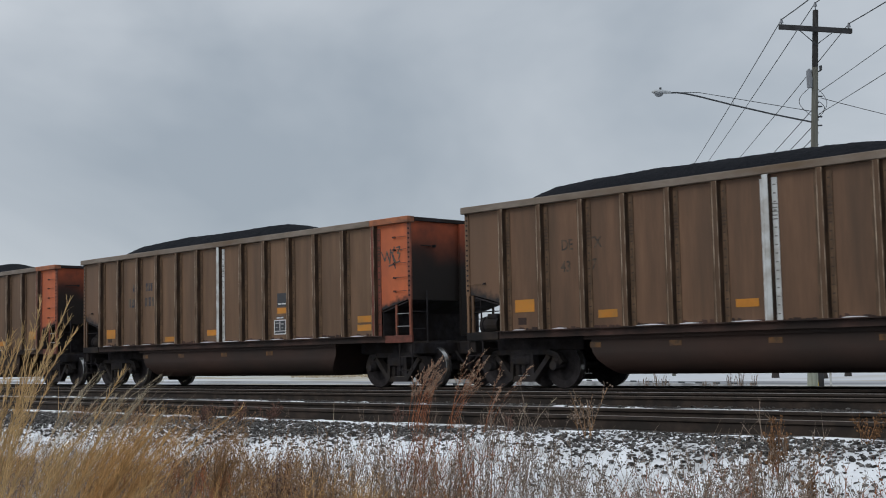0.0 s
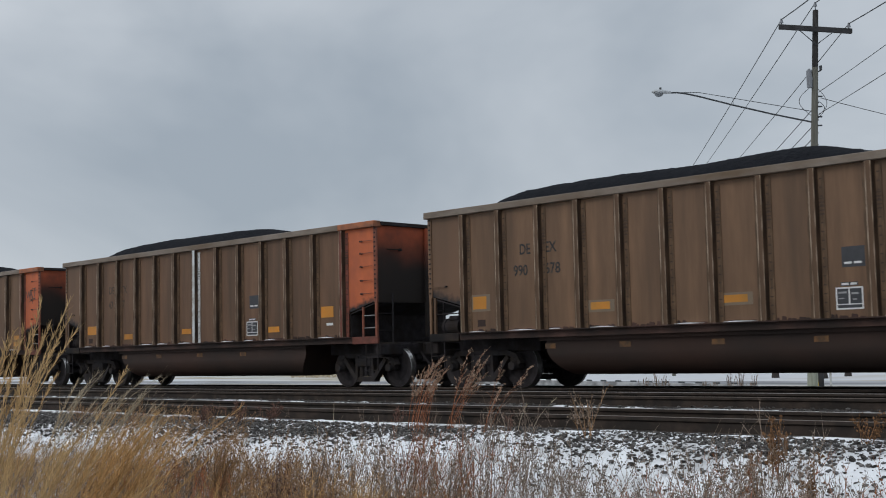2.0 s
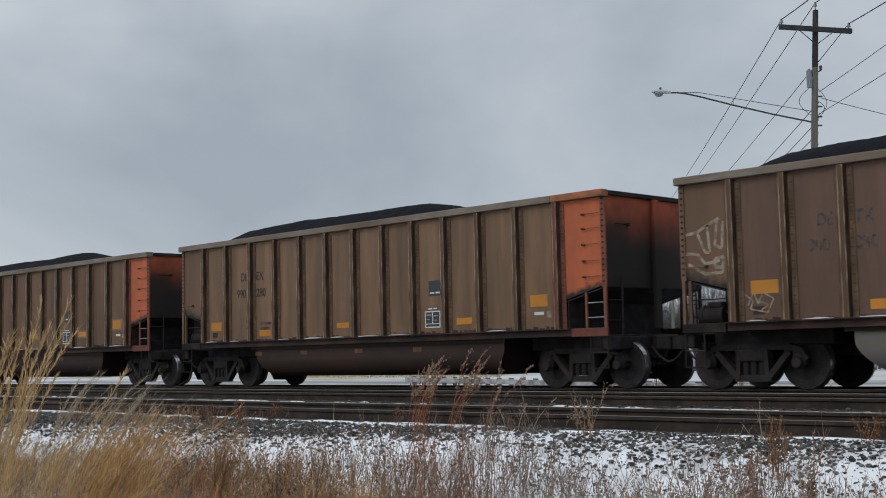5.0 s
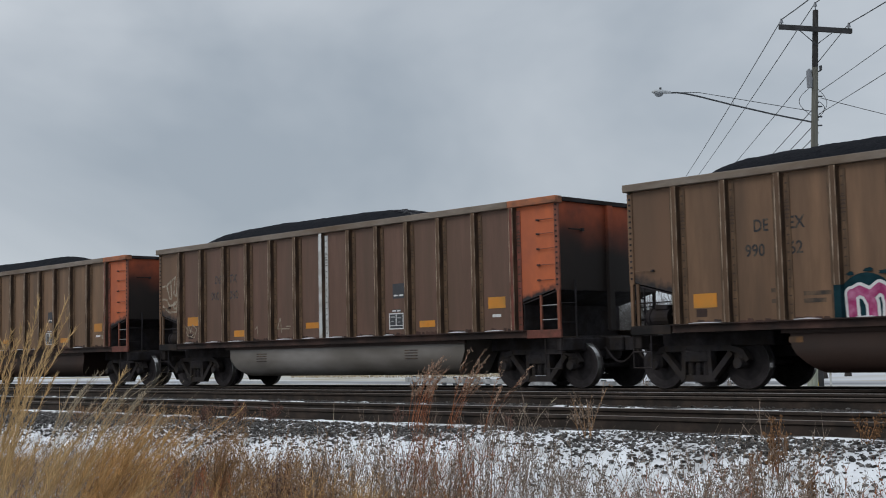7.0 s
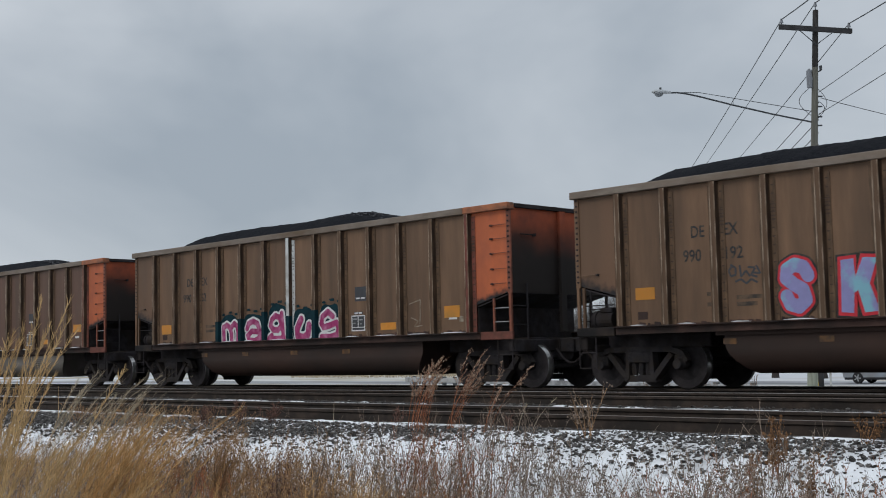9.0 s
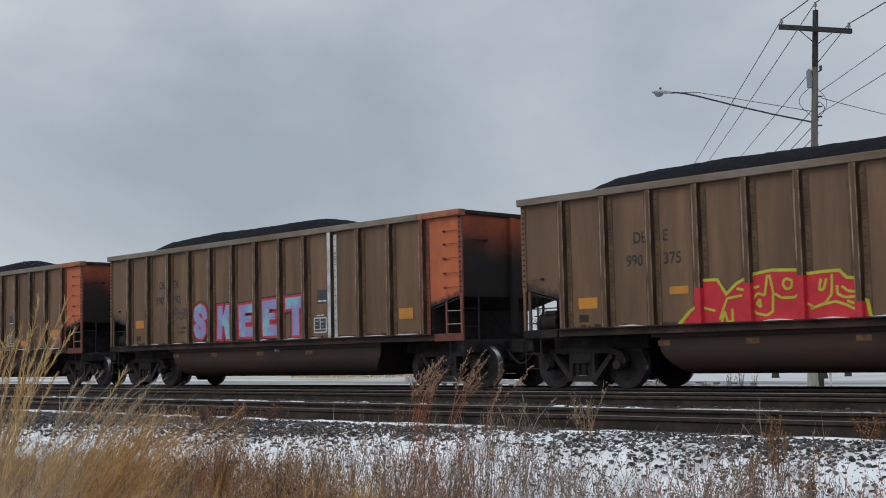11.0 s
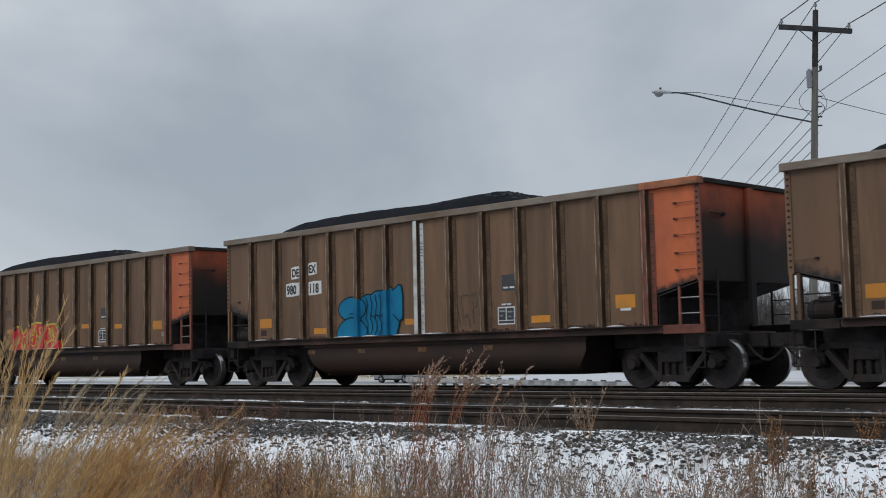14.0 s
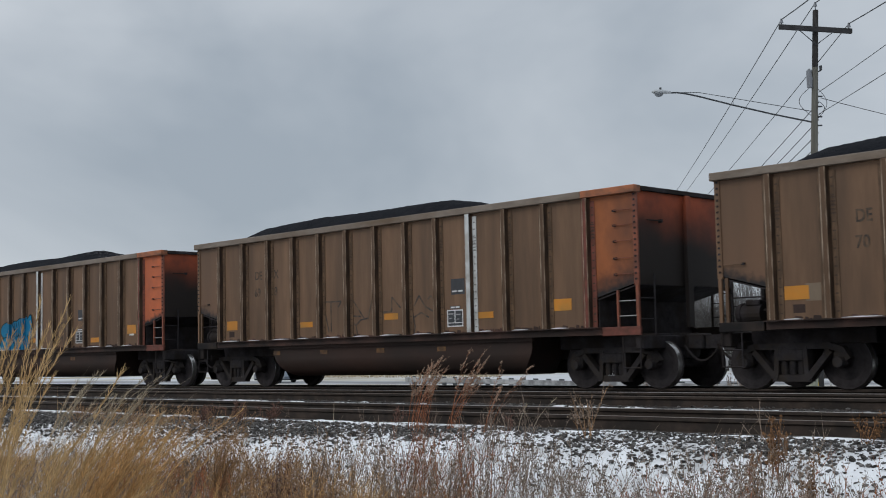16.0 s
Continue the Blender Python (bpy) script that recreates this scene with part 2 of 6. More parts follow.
def build_truck(car, x):
    truck = part("truck", box(bmesh.new(), -0.22, 0.22, -0.78, 0.78, 0.40, 0.70, bevel=0.03), TRUCK, car, "black greasy two-axle truck")
    truck.location = (x, 0, 0)
    for s in (-1, 1):
        bm = bmesh.new()
        y0, y1 = sorted((s * 0.93, s * 1.06))
        for d in (-1, 1):
            g = 0.004 * (d + 1)
            bar(bm, (0, 0.735), (d * 0.74, 0.735), 0.105, y0 - g, y1 + g)
            bar(bm, (d * 0.70, 0.735), (d * 0.93, 0.665), 0.105, y0 - 0.012, y1 + 0.012)
            bar(bm, (d * 0.91, 0.69), (d * 1.04, 0.50), 0.10, y0 - 0.010, y1 + 0.010)
            bar(bm, (0, 0.195), (d * 0.36, 0.195), 0.12, y0 - g, y1 + g)
            bar(bm, (d * 0.28, 0.175), (d * 0.72, 0.655), 0.105, y0 - 0.016, y1 + 0.016)
            bar(bm, (d * 0.29, 0.22), (d * 0.26, 0.735), 0.085, y0 - 0.020, y1 + 0.020)
            box(bm, d * 0.89 - 0.125, d * 0.89 + 0.125, y0 - 0.024, y1 + 0.024, 0.38, 0.66, bevel=0.05)
        part("side_frame", bm, TRUCK, truck)
        for d in (-1, 1):
            part("bearing_cap", rod(bmesh.new(), (d * 0.89, s * 1.05, 0.46), (d * 0.89, s * 1.15, 0.46), 0.115, 12, 0.09), TRUCK, truck)
        for d in (-0.16, 0.0, 0.16):
            bm = rod(bmesh.new(), (d, s * 0.99, 0.26), (d, s * 0.99, 0.49), 0.062, 8)
            for k in range(3):
                rod(bm, (d, s * 0.99, 0.305 + k * 0.055), (d, s * 0.99, 0.325 + k * 0.055), 0.074, 8)
            part("spring", bm, TRUCK, truck)
        part("bolster_end", box(bmesh.new(), -0.245, 0.245, s * 0.99 - 0.10, s * 0.99 + 0.10, 0.485, 0.69, bevel=0.02), TRUCK, truck)
    for d in (-1, 1):
        bm = bmesh.new()
        rod(bm, (0, -0.98, 0), (0, 0.98, 0), 0.075, 10)
        for s in (-1, 1):
            prof = [(0.09, -0.06), (0.12, -0.07), (0.30, -0.045), (0.385, -0.065), (0.450, -0.065), (WHEEL_R, -0.055), (WHEEL_R + 0.004, 0.05), (WHEEL_R + 0.025, 0.062), (WHEEL_R + 0.02, 0.08), (0.385, 0.075), (0.30, 0.03), (0.12, 0.08), (0.09, 0.08)]
            if s > 0:
                prof = [(r, -y) for r, y in prof]
            lathe(bm, prof, s * 0.765, 36, [0, 0, 0, 0, 1, 1, 0, 0, 0, 0, 0, 0])
        bmesh.ops.recalc_face_normals(bm, faces=bm.faces)
        ws = part("wheelset", bm, [WHEEL, TREAD], truck, "dark wheels with bright worn treads")
        ws.location = (d * 0.89, 0, WHEEL_R)
    return truck


def build_car():
    car = tagged(new("coal_gondola"), "tan-brown ribbed coal gondola with one orange end", "rail car", "coal train")
    xs = [-7.2] + RIBS + [7.2]
    # side sheets, one a bay
    for s in (-1, 1):
        y0, y1 = sorted((s * (HALF_W - 0.012), s * HALF_W))
        for i in range(14):
            a, b = xs[i] + 0.002, xs[i + 1] - 0.002
            end = i in (0, 13)
            bot = (end_z(a), end_z(b)) if end else (SILL_Z, SILL_Z)
            part("side_panel", slab(bmesh.new(), [(a, bot[0]), (b, bot[1]), (b, PANEL_TOP), (a, PANEL_TOP)], "y", y0, y1),
                 (ORANGE if s < 0 else SOOT) if i == 13 else (END_BROWN if i == 0 else BROWN), car, "faded orange end panel" if i == 13 and s < 0 else "")
        # dirt lip along the foot of the sheets
        part("top_chord", box(bmesh.new(), -7.27, RIBS[12] - 0.09, s * HALF_W - 0.11, s * HALF_W + 0.11, PANEL_TOP, TOP, bevel=0.012), CHORD, car)
        part("chord_end", box(bmesh.new(), RIBS[12] - 0.088, 7.24, s * HALF_W - 0.11, s * HALF_W + 0.11, PANEL_TOP, TOP, bevel=0.012), ORANGE_CHORD, car, "sooty orange end of the top chord")
        bm = box(bmesh.new(), -6.30, 6.34, s * HALF_W - 0.12, s * HALF_W + 0.12, SILL_Z - 0.02, SILL_Z, bevel=0.0)
        box(bm, -6.30, 6.34, s * HALF_W - 0.03, s * HALF_W + 0.03, SILL_Z - 0.15, SILL_Z - 0.02)
        part("side_sill", bm, SILL, car)
    # ribs: hat sections with stitch welds on the flange
    bm = bmesh.new()
    h = PANEL_TOP - SILL_Z
    slab(bm, [(-0.075, 0), (-0.055, -0.10), (0.055, -0.10), (0.075, 0)], "z", 0.002, h - 0.002)
    # sloping sides get the brown with shade painted in
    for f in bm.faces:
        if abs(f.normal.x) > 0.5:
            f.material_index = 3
    # thin strips for the painted edge highlights
    for x0 in (-0.054, 0.038):
        box(bm, x0, x0 + 0.015, -0.108, -0.10, 0.004, h - 0.004, 2)
    for a, b in ((-0.15, -0.076), (0.076, 0.18)):
        box(bm, a, b, -0.014, -0.001, 0.004, h - 0.06, 4)
    for z in [0.10 + 0.145 * k for k in range(16)]:
        box(bm, 0.10, 0.15, -0.018, -0.013, z, z + 0.022, 1)
    for z in [h - 0.52 - 0.065 * k for k in range(5)]:
        box(bm, 0.08, 0.17, -0.022, -0.013, z, z + 0.020, 1)
    first = None
    for s in (-1, 1):
        for i, x in enumerate(RIBS):
            m = pose(x, s * HALF_W, SILL_Z, 0, 0, 0 if s < 0 else 180)
            if first is None:
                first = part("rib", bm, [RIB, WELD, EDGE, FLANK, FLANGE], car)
                first.matrix_basis = m
            else:
                again(first, "rib", car, m)
    # ends
    for e in (-1, 1):
        paint = POST_ORANGE if e > 0 else BROWN
        x0, x1 = sorted((e * 7.19, e * 7.205))
        part("end_sheet", slab(bmesh.new(), [(-1.55, 2.10), (1.55, 2.10), (1.55, 3.84), (-1.55, 3.84)], "x", x0, x1), END if e > 0 else SOOTED, car,
             "orange end sheet blackened by coal soot" if e > 0 else "soot-darkened end sheet")
        part("end_chord", box(bmesh.new(), *sorted((e * 7.10, e * 7.27)), -HALF_W + 0.115, HALF_W - 0.115, 3.84, 3.925, bevel=0.01), SOOT, car)
        part("end_post", box(bmesh.new(), *sorted((e * 7.206, e * 7.29)), -0.09, 0.09, 1.30, 3.838, bevel=0.012), END if e > 0 else SOOTED, car)
        slope = [(e * 7.19, 2.11), (e * 7.19, 2.085), (e * 4.0, 1.262), (e * 4.0, 1.285)]
        part("slope_sheet", slab(bmesh.new(), slope, "y", -HALF_W + 0.013, HALF_W - 0.013), SOOT, car, "black underside slope sheet")
        for s in (-1, 1):
            bm = bmesh.new()
            y = s * HALF_W
            # corner angle with its bolt heads
            box(bm, *sorted((e * 7.12, e * 7.225)), y - 0.02, y + 0.02, 2.09, PANEL_TOP - 0.002)
            box(bm, *sorted((e * 7.15, e * 7.21)), y - 0.025, y + 0.025, 1.32, 2.09)
            for k in range(16):
                z = 2.18 + k * 0.105
                box(bm, *sorted((e * 7.15, e * 7.19)), y - 0.034, y + 0.034, z, z + 0.034, 1)
            part("corner_post", bm, [paint if s < 0 or e < 0 else SOOTED, SOOT], car)
            bm = box(bmesh.new(), *sorted((e * 6.345, e * 7.23)), y - 0.03, y + 0.03, 1.16, 1.325, bevel=0.008)
            part("end_sill", bm, ORANGE_DARK if e > 0 and s < 0 else SOOTED, car)
            bm = bmesh.new()
            if e > 0:
                box(bm, 6.70, 6.745, y - 0.02, y + 0.02, 1.325, end_z(6.72) - 0.01, 0)
                for z in (1.52, 1.80):
                    rod(bm, (6.745, y, z), (7.15, y, z), 0.013, 6, mat=1)
            else:
                box(bm, -7.08, -7.02, y - 0.02, y + 0.02, 1.325, end_z(7.05) - 0.01, 0)
                rod(bm, (-7.02, y, 1.74), (-6.34, y, 1.74), 0.013, 6, mat=1)
            part("ladder", bm, [paint, GALV] if e > 0 and s < 0 else [RIB if s < 0 else SOOTED, SOOT], car)
            # grab irons up the end panel
            for z in (2.30, 2.60, 2.92, 3.22, 3.50) if e > 0 else (2.32,):
                bm = rod(bmesh.new(), (e * 6.70, y + s * 0.045, z), (e * 7.10, y + s * 0.045, z), 0.008, 6, mat=0)
                box(bm, *sorted((e * 6.67, e * 6.73)), *sorted((y + s * 0.001, y + s * 0.05)), z - 0.018, z + 0.018, 1)
                part("grab_iron", bm, [paint, SOOT], car)
            # stirrup step under the corner
            bm = bmesh.new()
            for x in (6.80, 7.20):
                rod(bm, (e * x, y, 1.16), (e * x, y, 0.55), 0.014, 6)
            for z in (0.56, 0.85):
                rod(bm, (e * 6.80, y, z), (e * 7.20, y, z), 0.014, 6)
            part("stirrup_step", bm, SOOT, car)
        # ladder on the end face, one rail beside the corner post
        bm = rod(bmesh.new(), (e * 7.24, -1.12, 1.16), (e * 7.24, -1.12, 2.3), 0.020, 6)
        for z in (1.46, 1.84):
            rod(bm, (e * 7.22, -HALF_W + 0.02, z), (e * 7.24, -1.12, z), 0.012, 6)
        part("end_ladder", bm, SOOT, car)
        # cross web under the slope sheet
        part("cross_web", box(bmesh.new(), *sorted((e * 6.24, e * 6.26)), -HALF_W + 0.02, HALF_W - 0.02, 1.26, 1.842), SOOT, car)
        bm = rod(bmesh.new(), (e * 7.26, -1.30, 3.30), (e * 7.26, -0.85, 3.30), 0.014, 6)
        box(bm, *sorted((e * 7.206, e * 7.28)), -0.89, -0.84, 3.27, 3.33)
        part("grab_iron", bm, SOOT, car)
        # shadowy draft sill and brake beam under the platform
        part("draft_sill", box(bmesh.new(), *sorted((e * 5.2, e * 7.22)), -0.36, 0.36, 0.60, 1.04, bevel=0.03), SOOT, car)
        part("brake_beam", box(bmesh.new(), *sorted((e * 7.0, e * 7.12)), -1.3, 1.3, 0.70, 0.84, bevel=0.02), SOOT, car)
        # end beam, draft gear, coupler
        part("end_beam", box(bmesh.new(), *sorted((e * 7.05, e * 7.23)), -1.52, 1.52, 0.90, 1.155, bevel=0.02), SOOT, car)
        bm = box(bmesh.new(), *sorted((e * 7.23, e * 7.62)), -0.17, 0.17, 0.72, 1.02, bevel=0.03)
        slab(bm, [(e * 7.60, -0.08), (e * 7.88, -0.10), (e * 8.04, -0.19), (e * 8.13, -0.13), (e * 8.07, -0.02), (e * 8.13, 0.10), (e * 8.02, 0.20), (e * 7.84, 0.13), (e * 7.60, 0.08)], "z", 0.74, 0.99)
        part("coupler", bm, TRUCK, car)
        bm = bmesh.new()
        p = [Vector((e * (7.3 + 0.1 * k), -0.32, 0.80 - 0.30 * math.sin(math.pi * k / 8))) for k in range(9)]
        rings = []
        for k, q in enumerate(p):
            along = (p[min(k + 1, 8)] - p[max(k - 1, 0)]).normalized()
            over = along.cross(Vector((0, 1, 0)))
            rings.append([bm.verts.new(q + 0.025 * (over * math.cos(j * math.pi / 3) + Vector((0, math.sin(j * math.pi / 3), 0)))) for j in range(6)])
        for r0, r1 in zip(rings, rings[1:]):
            for j in range(6):
                bm.faces.new((r0[j], r0[(j + 1) % 6], r1[(j + 1) % 6], r1[j]))
        for ring in (rings[0], rings[-1]):
            bm.faces.new(ring)
        bmesh.ops.recalc_face_normals(bm, faces=bm.faces)
        part("air_hose", bm, SOOT, car)
    # centre sill, floor, tubs
    part("centre_sill", box(bmesh.new(), -7.3, 7.3, -0.19, 0.19, 0.72, 1.16, bevel=0.015), SOOT, car)
    for e in (-1, 1):
        part("underframe", box(bmesh.new(), *sorted((e * 4.7, e * 7.04)), -0.88, 0.88, 0.92, 1.198, bevel=0.02), SOOT, car)
    part("floor_plate", box(bmesh.new(), -6.3, 6.3, -HALF_W + 0.14, HALF_W - 0.14, 1.20, 1.258), SOOT, car)
    for s in (-1, 1):
        prof = [(s * 1.44, 1.178), (s * 1.44, 0.95)]
        prof += [(s * (1.02 + 0.42 * math.cos(a)), 0.88 - 0.44 * math.sin(a)) for a in [math.pi / 2 * k / 20 for k in range(21)]]
        prof += [(s * 0.24, 0.44), (s * 0.22, 1.178)]
        bm = slab(bmesh.new(), prof, "x", -4.05, 4.45)
        for v in bm.verts:
            lowness = max(0.0, (0.95 - v.co.z) / 0.51)
            v.co.x -= math.copysign(0.45 * lowness ** 1.6, v.co.x)
        tub = part("tub", bm, TUB, car, "sooty brown rounded coal tub")
        bm = box(bmesh.new(), -4.2, 4.5, *sorted((s * 1.42, s * 1.49)), 1.11, 1.178)
        part("tub_flange", bm, TUB, tub)
        for x in TUB_MARKS:
            part("tub_reflector", B(x - 0.13, x + 0.13, *sorted((s * 1.44, s * 1.447)), 0.955, 1.055), FADED_AMBER, tub, "dirty amber reflector patch")
        # grime caught along the foot of the sheets
        rg = random.Random(5 + s)
        bm = bmesh.new()
        for i in range(12):
            a, e2 = RIBS[i] + 0.19, RIBS[i + 1] - 0.16
            while a < e2 - 0.05:
                c = min(e2, a + rg.uniform(0.04, 0.16))
                hh = rg.uniform(0.015, 0.075)
                slab(bm, [(a, SILL_Z + 0.002), (c, SILL_Z + 0.002), (c - 0.01, SILL_Z + hh * 0.8), (a + 0.015, SILL_Z + hh)], "y", *sorted((s * (HALF_W + 0.001), s * (HALF_W + 0.012))))
                a = c + rg.uniform(0.0, 0.05)
        tagged(part("grime_lip", bm, SILL, car, "dark grime along the sill"), kind="stuff")
    # brake rigging at the plain end
    bm = bmesh.new()
    rod(bm, (-6.98, -1.30, 1.47), (-6.50, -1.30, 1.47), 0.165, 16)
    rod(bm, (-6.93, -1.30, 1.47), (-6.88, -1.30, 1.47), 0.185, 16)
    box(bm, -6.80, -6.52, -1.42, -1.18, 1.60, 1.70, bevel=0.02)
    for x in (-6.90, -6.58):
        box(bm, x - 0.05, x + 0.05, -1.40, -1.20, 1.20, 1.40)
    rod(bm, (-6.50, -1.30, 1.52), (-6.27, -1.30, 1.52), 0.03, 8)
    rod(bm, (-6.52, -1.25, 1.68), (-6.27, -1.05, 1.62), 0.016, 6)
    part("brake_cylinder", bm, SOOT, car, "black brake cylinder on the end platform")
    bm = bmesh.new()
    box(bm, -6.60, -6.28, 0.35, 0.75, 1.26, 1.66, bevel=0.04)
    rod(bm, (-7.0, 0.55, 1.45), (-6.60, 0.55, 1.45), 0.025, 6)
    part("brake_valve", bm, SOOT, car)
    bm = rod(bmesh.new(), (-7.02, 0.95, 1.2), (-7.02, 0.95, 2.02), 0.02, 6)
    rod(bm, (-7.0, -1.5, 1.60), (-7.0, 1.5, 1.60), 0.012, 6)
    part("platform_rail", bm, SOOT, car)
    build_truck(car, -6.17)
    build_truck(car, 6.17)
    return car


END = material("soot_fade_orange", (0.50, 0.115, 0.05), 0.6, 0.0, 0.15, 3, (0.3, 0.08, 0.045), 0.3, 2.0, spec=0.12)
SOOTED = material("sooted_brown_end", (0.07, 0.05, 0.038), 0.65, 0.0, 0.25, 3, (0.02, 0.018, 0.018), 0.5, 1.2, spec=0.12)
ORANGE_DARK = material("grimy_orange_sill", (0.21, 0.065, 0.045), 0.6, 0.0, 0.25, 6, (0.12, 0.045, 0.03), 0.25, 5)
POST_ORANGE = material("grimy_orange_post", (0.27, 0.085, 0.048), 0.6, 0.0, 0.2, 5, (0.16, 0.06, 0.04), 0.3, 4)
ORANGE_CHORD = material("sooty_orange_chord", (0.40, 0.145, 0.07), 0.55, 0.0, 0.2, 3, (0.14, 0.085, 0.06), 0.35, 2.5, (1, 2, 2), spec=0.2)
GALV = material("bare_steel_rung", (0.33, 0.33, 0.33), 0.4, 0.7, 0.15, 20)
FADED_AMBER = material("grimy_amber", (0.24, 0.115, 0.04), 0.6, 0.0, 0.2, 8, (0.10, 0.06, 0.035), 0.4, 5)


def soot_fade(m, top, low):
    """Coal soot rising unevenly up the end sheet from the coupler side."""
    nt, lk = m.node_tree.nodes, m.node_tree.links
    bsdf = nt["Principled BSDF"]
    src = bsdf.inputs["Base Color"].links[0].from_socket
    tc, sp, nz = nt.new("ShaderNodeTexCoord"), nt.new("ShaderNodeSeparateXYZ"), nt.new("ShaderNodeTexNoise")
    nz.inputs["Scale"].default_value = 0.9
    lk.new(tc.outputs["Object"], sp.inputs[0]), lk.new(tc.outputs["Object"], nz.inputs["Vector"])
    add = nt.new("ShaderNodeMath")
    add.operation = "MULTIPLY_ADD"
    add.inputs[1].default_value = 1.1
    lk.new(nz.outputs[0], add.inputs[0]), lk.new(sp.outputs["Z"], add.inputs[2])
    rg, mix = nt.new("ShaderNodeMapRange"), nt.new("ShaderNodeMix")
    rg.interpolation_type = "SMOOTHSTEP"
    rg.inputs["From Min"].default_value, rg.inputs["From Max"].default_value = low + 0.55, top + 0.55
    rg.inputs["To Min"].default_value, rg.inputs["To Max"].default_value = 1.0, 0.0
    lk.new(add.outputs[0], rg.inputs["Value"])
    mix.data_type = "RGBA"
    mix.inputs["B"].default_value = (0.038, 0.031, 0.028, 1)
    lk.new(rg.outputs[0], mix.inputs["Factor"]), lk.new(src, mix.inputs["A"])
    lk.new(mix.outputs["Result"], bsdf.inputs["Base Color"])


def soot_fringe(m, reach):
    """Ragged coal soot along the sloping lower edge of an end panel."""
    nt, lk = m.node_tree.nodes, m.node_tree.links
    bsdf = nt["Principled BSDF"]
    src = bsdf.inputs["Base Color"].links[0].from_socket
    tc, sp, nz = nt.new("ShaderNodeTexCoord"), nt.new("ShaderNodeSeparateXYZ"), nt.new("ShaderNodeTexNoise")
    nz.inputs["Scale"].default_value, nz.inputs["Detail"].default_value = 7.0, 4.0
    lk.new(tc.outputs["Object"], sp.inputs[0]), lk.new(tc.outputs["Object"], nz.inputs["Vector"])
    run, slope, ragged = nt.new("ShaderNodeMath"), nt.new("ShaderNodeMath"), nt.new("ShaderNodeMath")
    run.operation, slope.operation, ragged.operation = "ABSOLUTE", "MULTIPLY_ADD", "MULTIPLY_ADD"
    lk.new(sp.outputs["X"], run.inputs[0])
    lk.new(run.outputs[0], slope.inputs[0])
    slope.inputs[1].default_value = -0.258
    lk.new(sp.outputs["Z"], slope.inputs[2])
    lk.new(nz.outputs[0], ragged.inputs[0])
    ragged.inputs[1].default_value = 0.34
    lk.new(slope.outputs[0], ragged.inputs[2])
    edge = 1.90 - 0.258 * 6.27 + 0.17
    rg, mix = nt.new("ShaderNodeMapRange"), nt.new("ShaderNodeMix")
    rg.inputs["From Min"].default_value, rg.inputs["From Max"].default_value = edge + 0.02, edge + reach
    rg.inputs["To Min"].default_value, rg.inputs["To Max"].default_value = 1.0, 0.0
    lk.new(ragged.outputs[0], rg.inputs["Value"])
    mix.data_type = "RGBA"
    mix.inputs["B"].default_value = (0.022, 0.018, 0.018, 1)
    lk.new(rg.outputs[0], mix.inputs["Factor"]), lk.new(src, mix.inputs["A"])
    lk.new(mix.outputs["Result"], bsdf.inputs["Base Color"])


soot_fade(END, 4.25, 2.75)
soot_fringe(ORANGE, 0.16)
soot_fringe(END_BROWN, 0.20)

car_zero = build_car()
cars = {0: car_zero}
for n in (-2, -1, 1, 2, 3, 4, 5, 6, 7, 8, 9):
    cars[n] = copy_thing(car_zero, pose(train_x(n, 0), TRACK_Y, 0))
car_zero.matrix_basis = pose(train_x(0, 0), TRACK_Y, 0)


HEAP = [(-7.0, -0.25), (-6.5, 0.0), (-6.1, 0.22), (-5.85, 0.34), (-5.5, 0.42), (-4.8, 0.45), (-2.0, 0.455), (0.6, 0.47), (1.2, 0.44), (1.8, 0.34), (2.4, 0.21), (3.2, 0.0), (4.5, -0.15), (7.0, -0.2)]


def coal_z(x, y, seed):
    """The height of the heap's surface."""
    at = x + 0.36 * noise.noise((seed * 5.3, 0.7, 0))
    crest = next(za + (zb - za) * (at - xa) / (xb - xa) for (xa, za), (xb, zb) in zip([(-9, -0.25)] + HEAP, HEAP + [(9, -0.2)]) if xa <= at <= xb)
    crest += 0.05 * noise.noise((x * 0.45, seed * 3.1, 0)) * min(max((x + 5.9) / 1.5, 0), 1)
    return 3.46 + (crest + 0.33) * (1 - abs(y / 1.44) ** 2.2) + 0.018 * noise.noise((x * 2.5, y * 2.5, seed)) + 0.022 * noise.noise((x * 11, y * 11, seed))


def build_coal(seed):
    """A long uneven heap, steep at its front end."""
    bm = bmesh.new()
    nx, ny = 200, 30
    grid = []
    for i in range(nx + 1):
        x = -7.0 + 14.0 * i / nx
        row = []
        for j in range(ny + 1):
            y = -1.44 + 2.88 * j / ny
            z = coal_z(x, y, seed)
            row.append(bm.verts.new((x, y, z)))
        grid.append(row)
    for i in range(nx):
        for j in range(ny):
            bm.faces.new((grid[i][j], grid[i + 1][j], grid[i + 1][j + 1], grid[i][j + 1]))
    edge = [grid[i][0] for i in range(nx + 1)] + [grid[nx][j] for j in range(1, ny + 1)] + [grid[i][ny] for i in range(nx - 1, -1, -1)] + [grid[0][j] for j in range(ny - 1, 0, -1)]
    low = [bm.verts.new((v.co.x, v.co.y, 2.0)) for v in edge]
    k = len(edge)
    for i in range(k):
        bm.faces.new((edge[i], edge[(i + 1) % k], low[(i + 1) % k], low[i]))
    bm.faces.new(low)
    bmesh.ops.recalc_face_normals(bm, faces=bm.faces)
    return tagged(part("coal_heap", bm, COAL, smooth=True), "black crushed coal heaped above the gondola rim", "coal", "coal loads", "stuff")


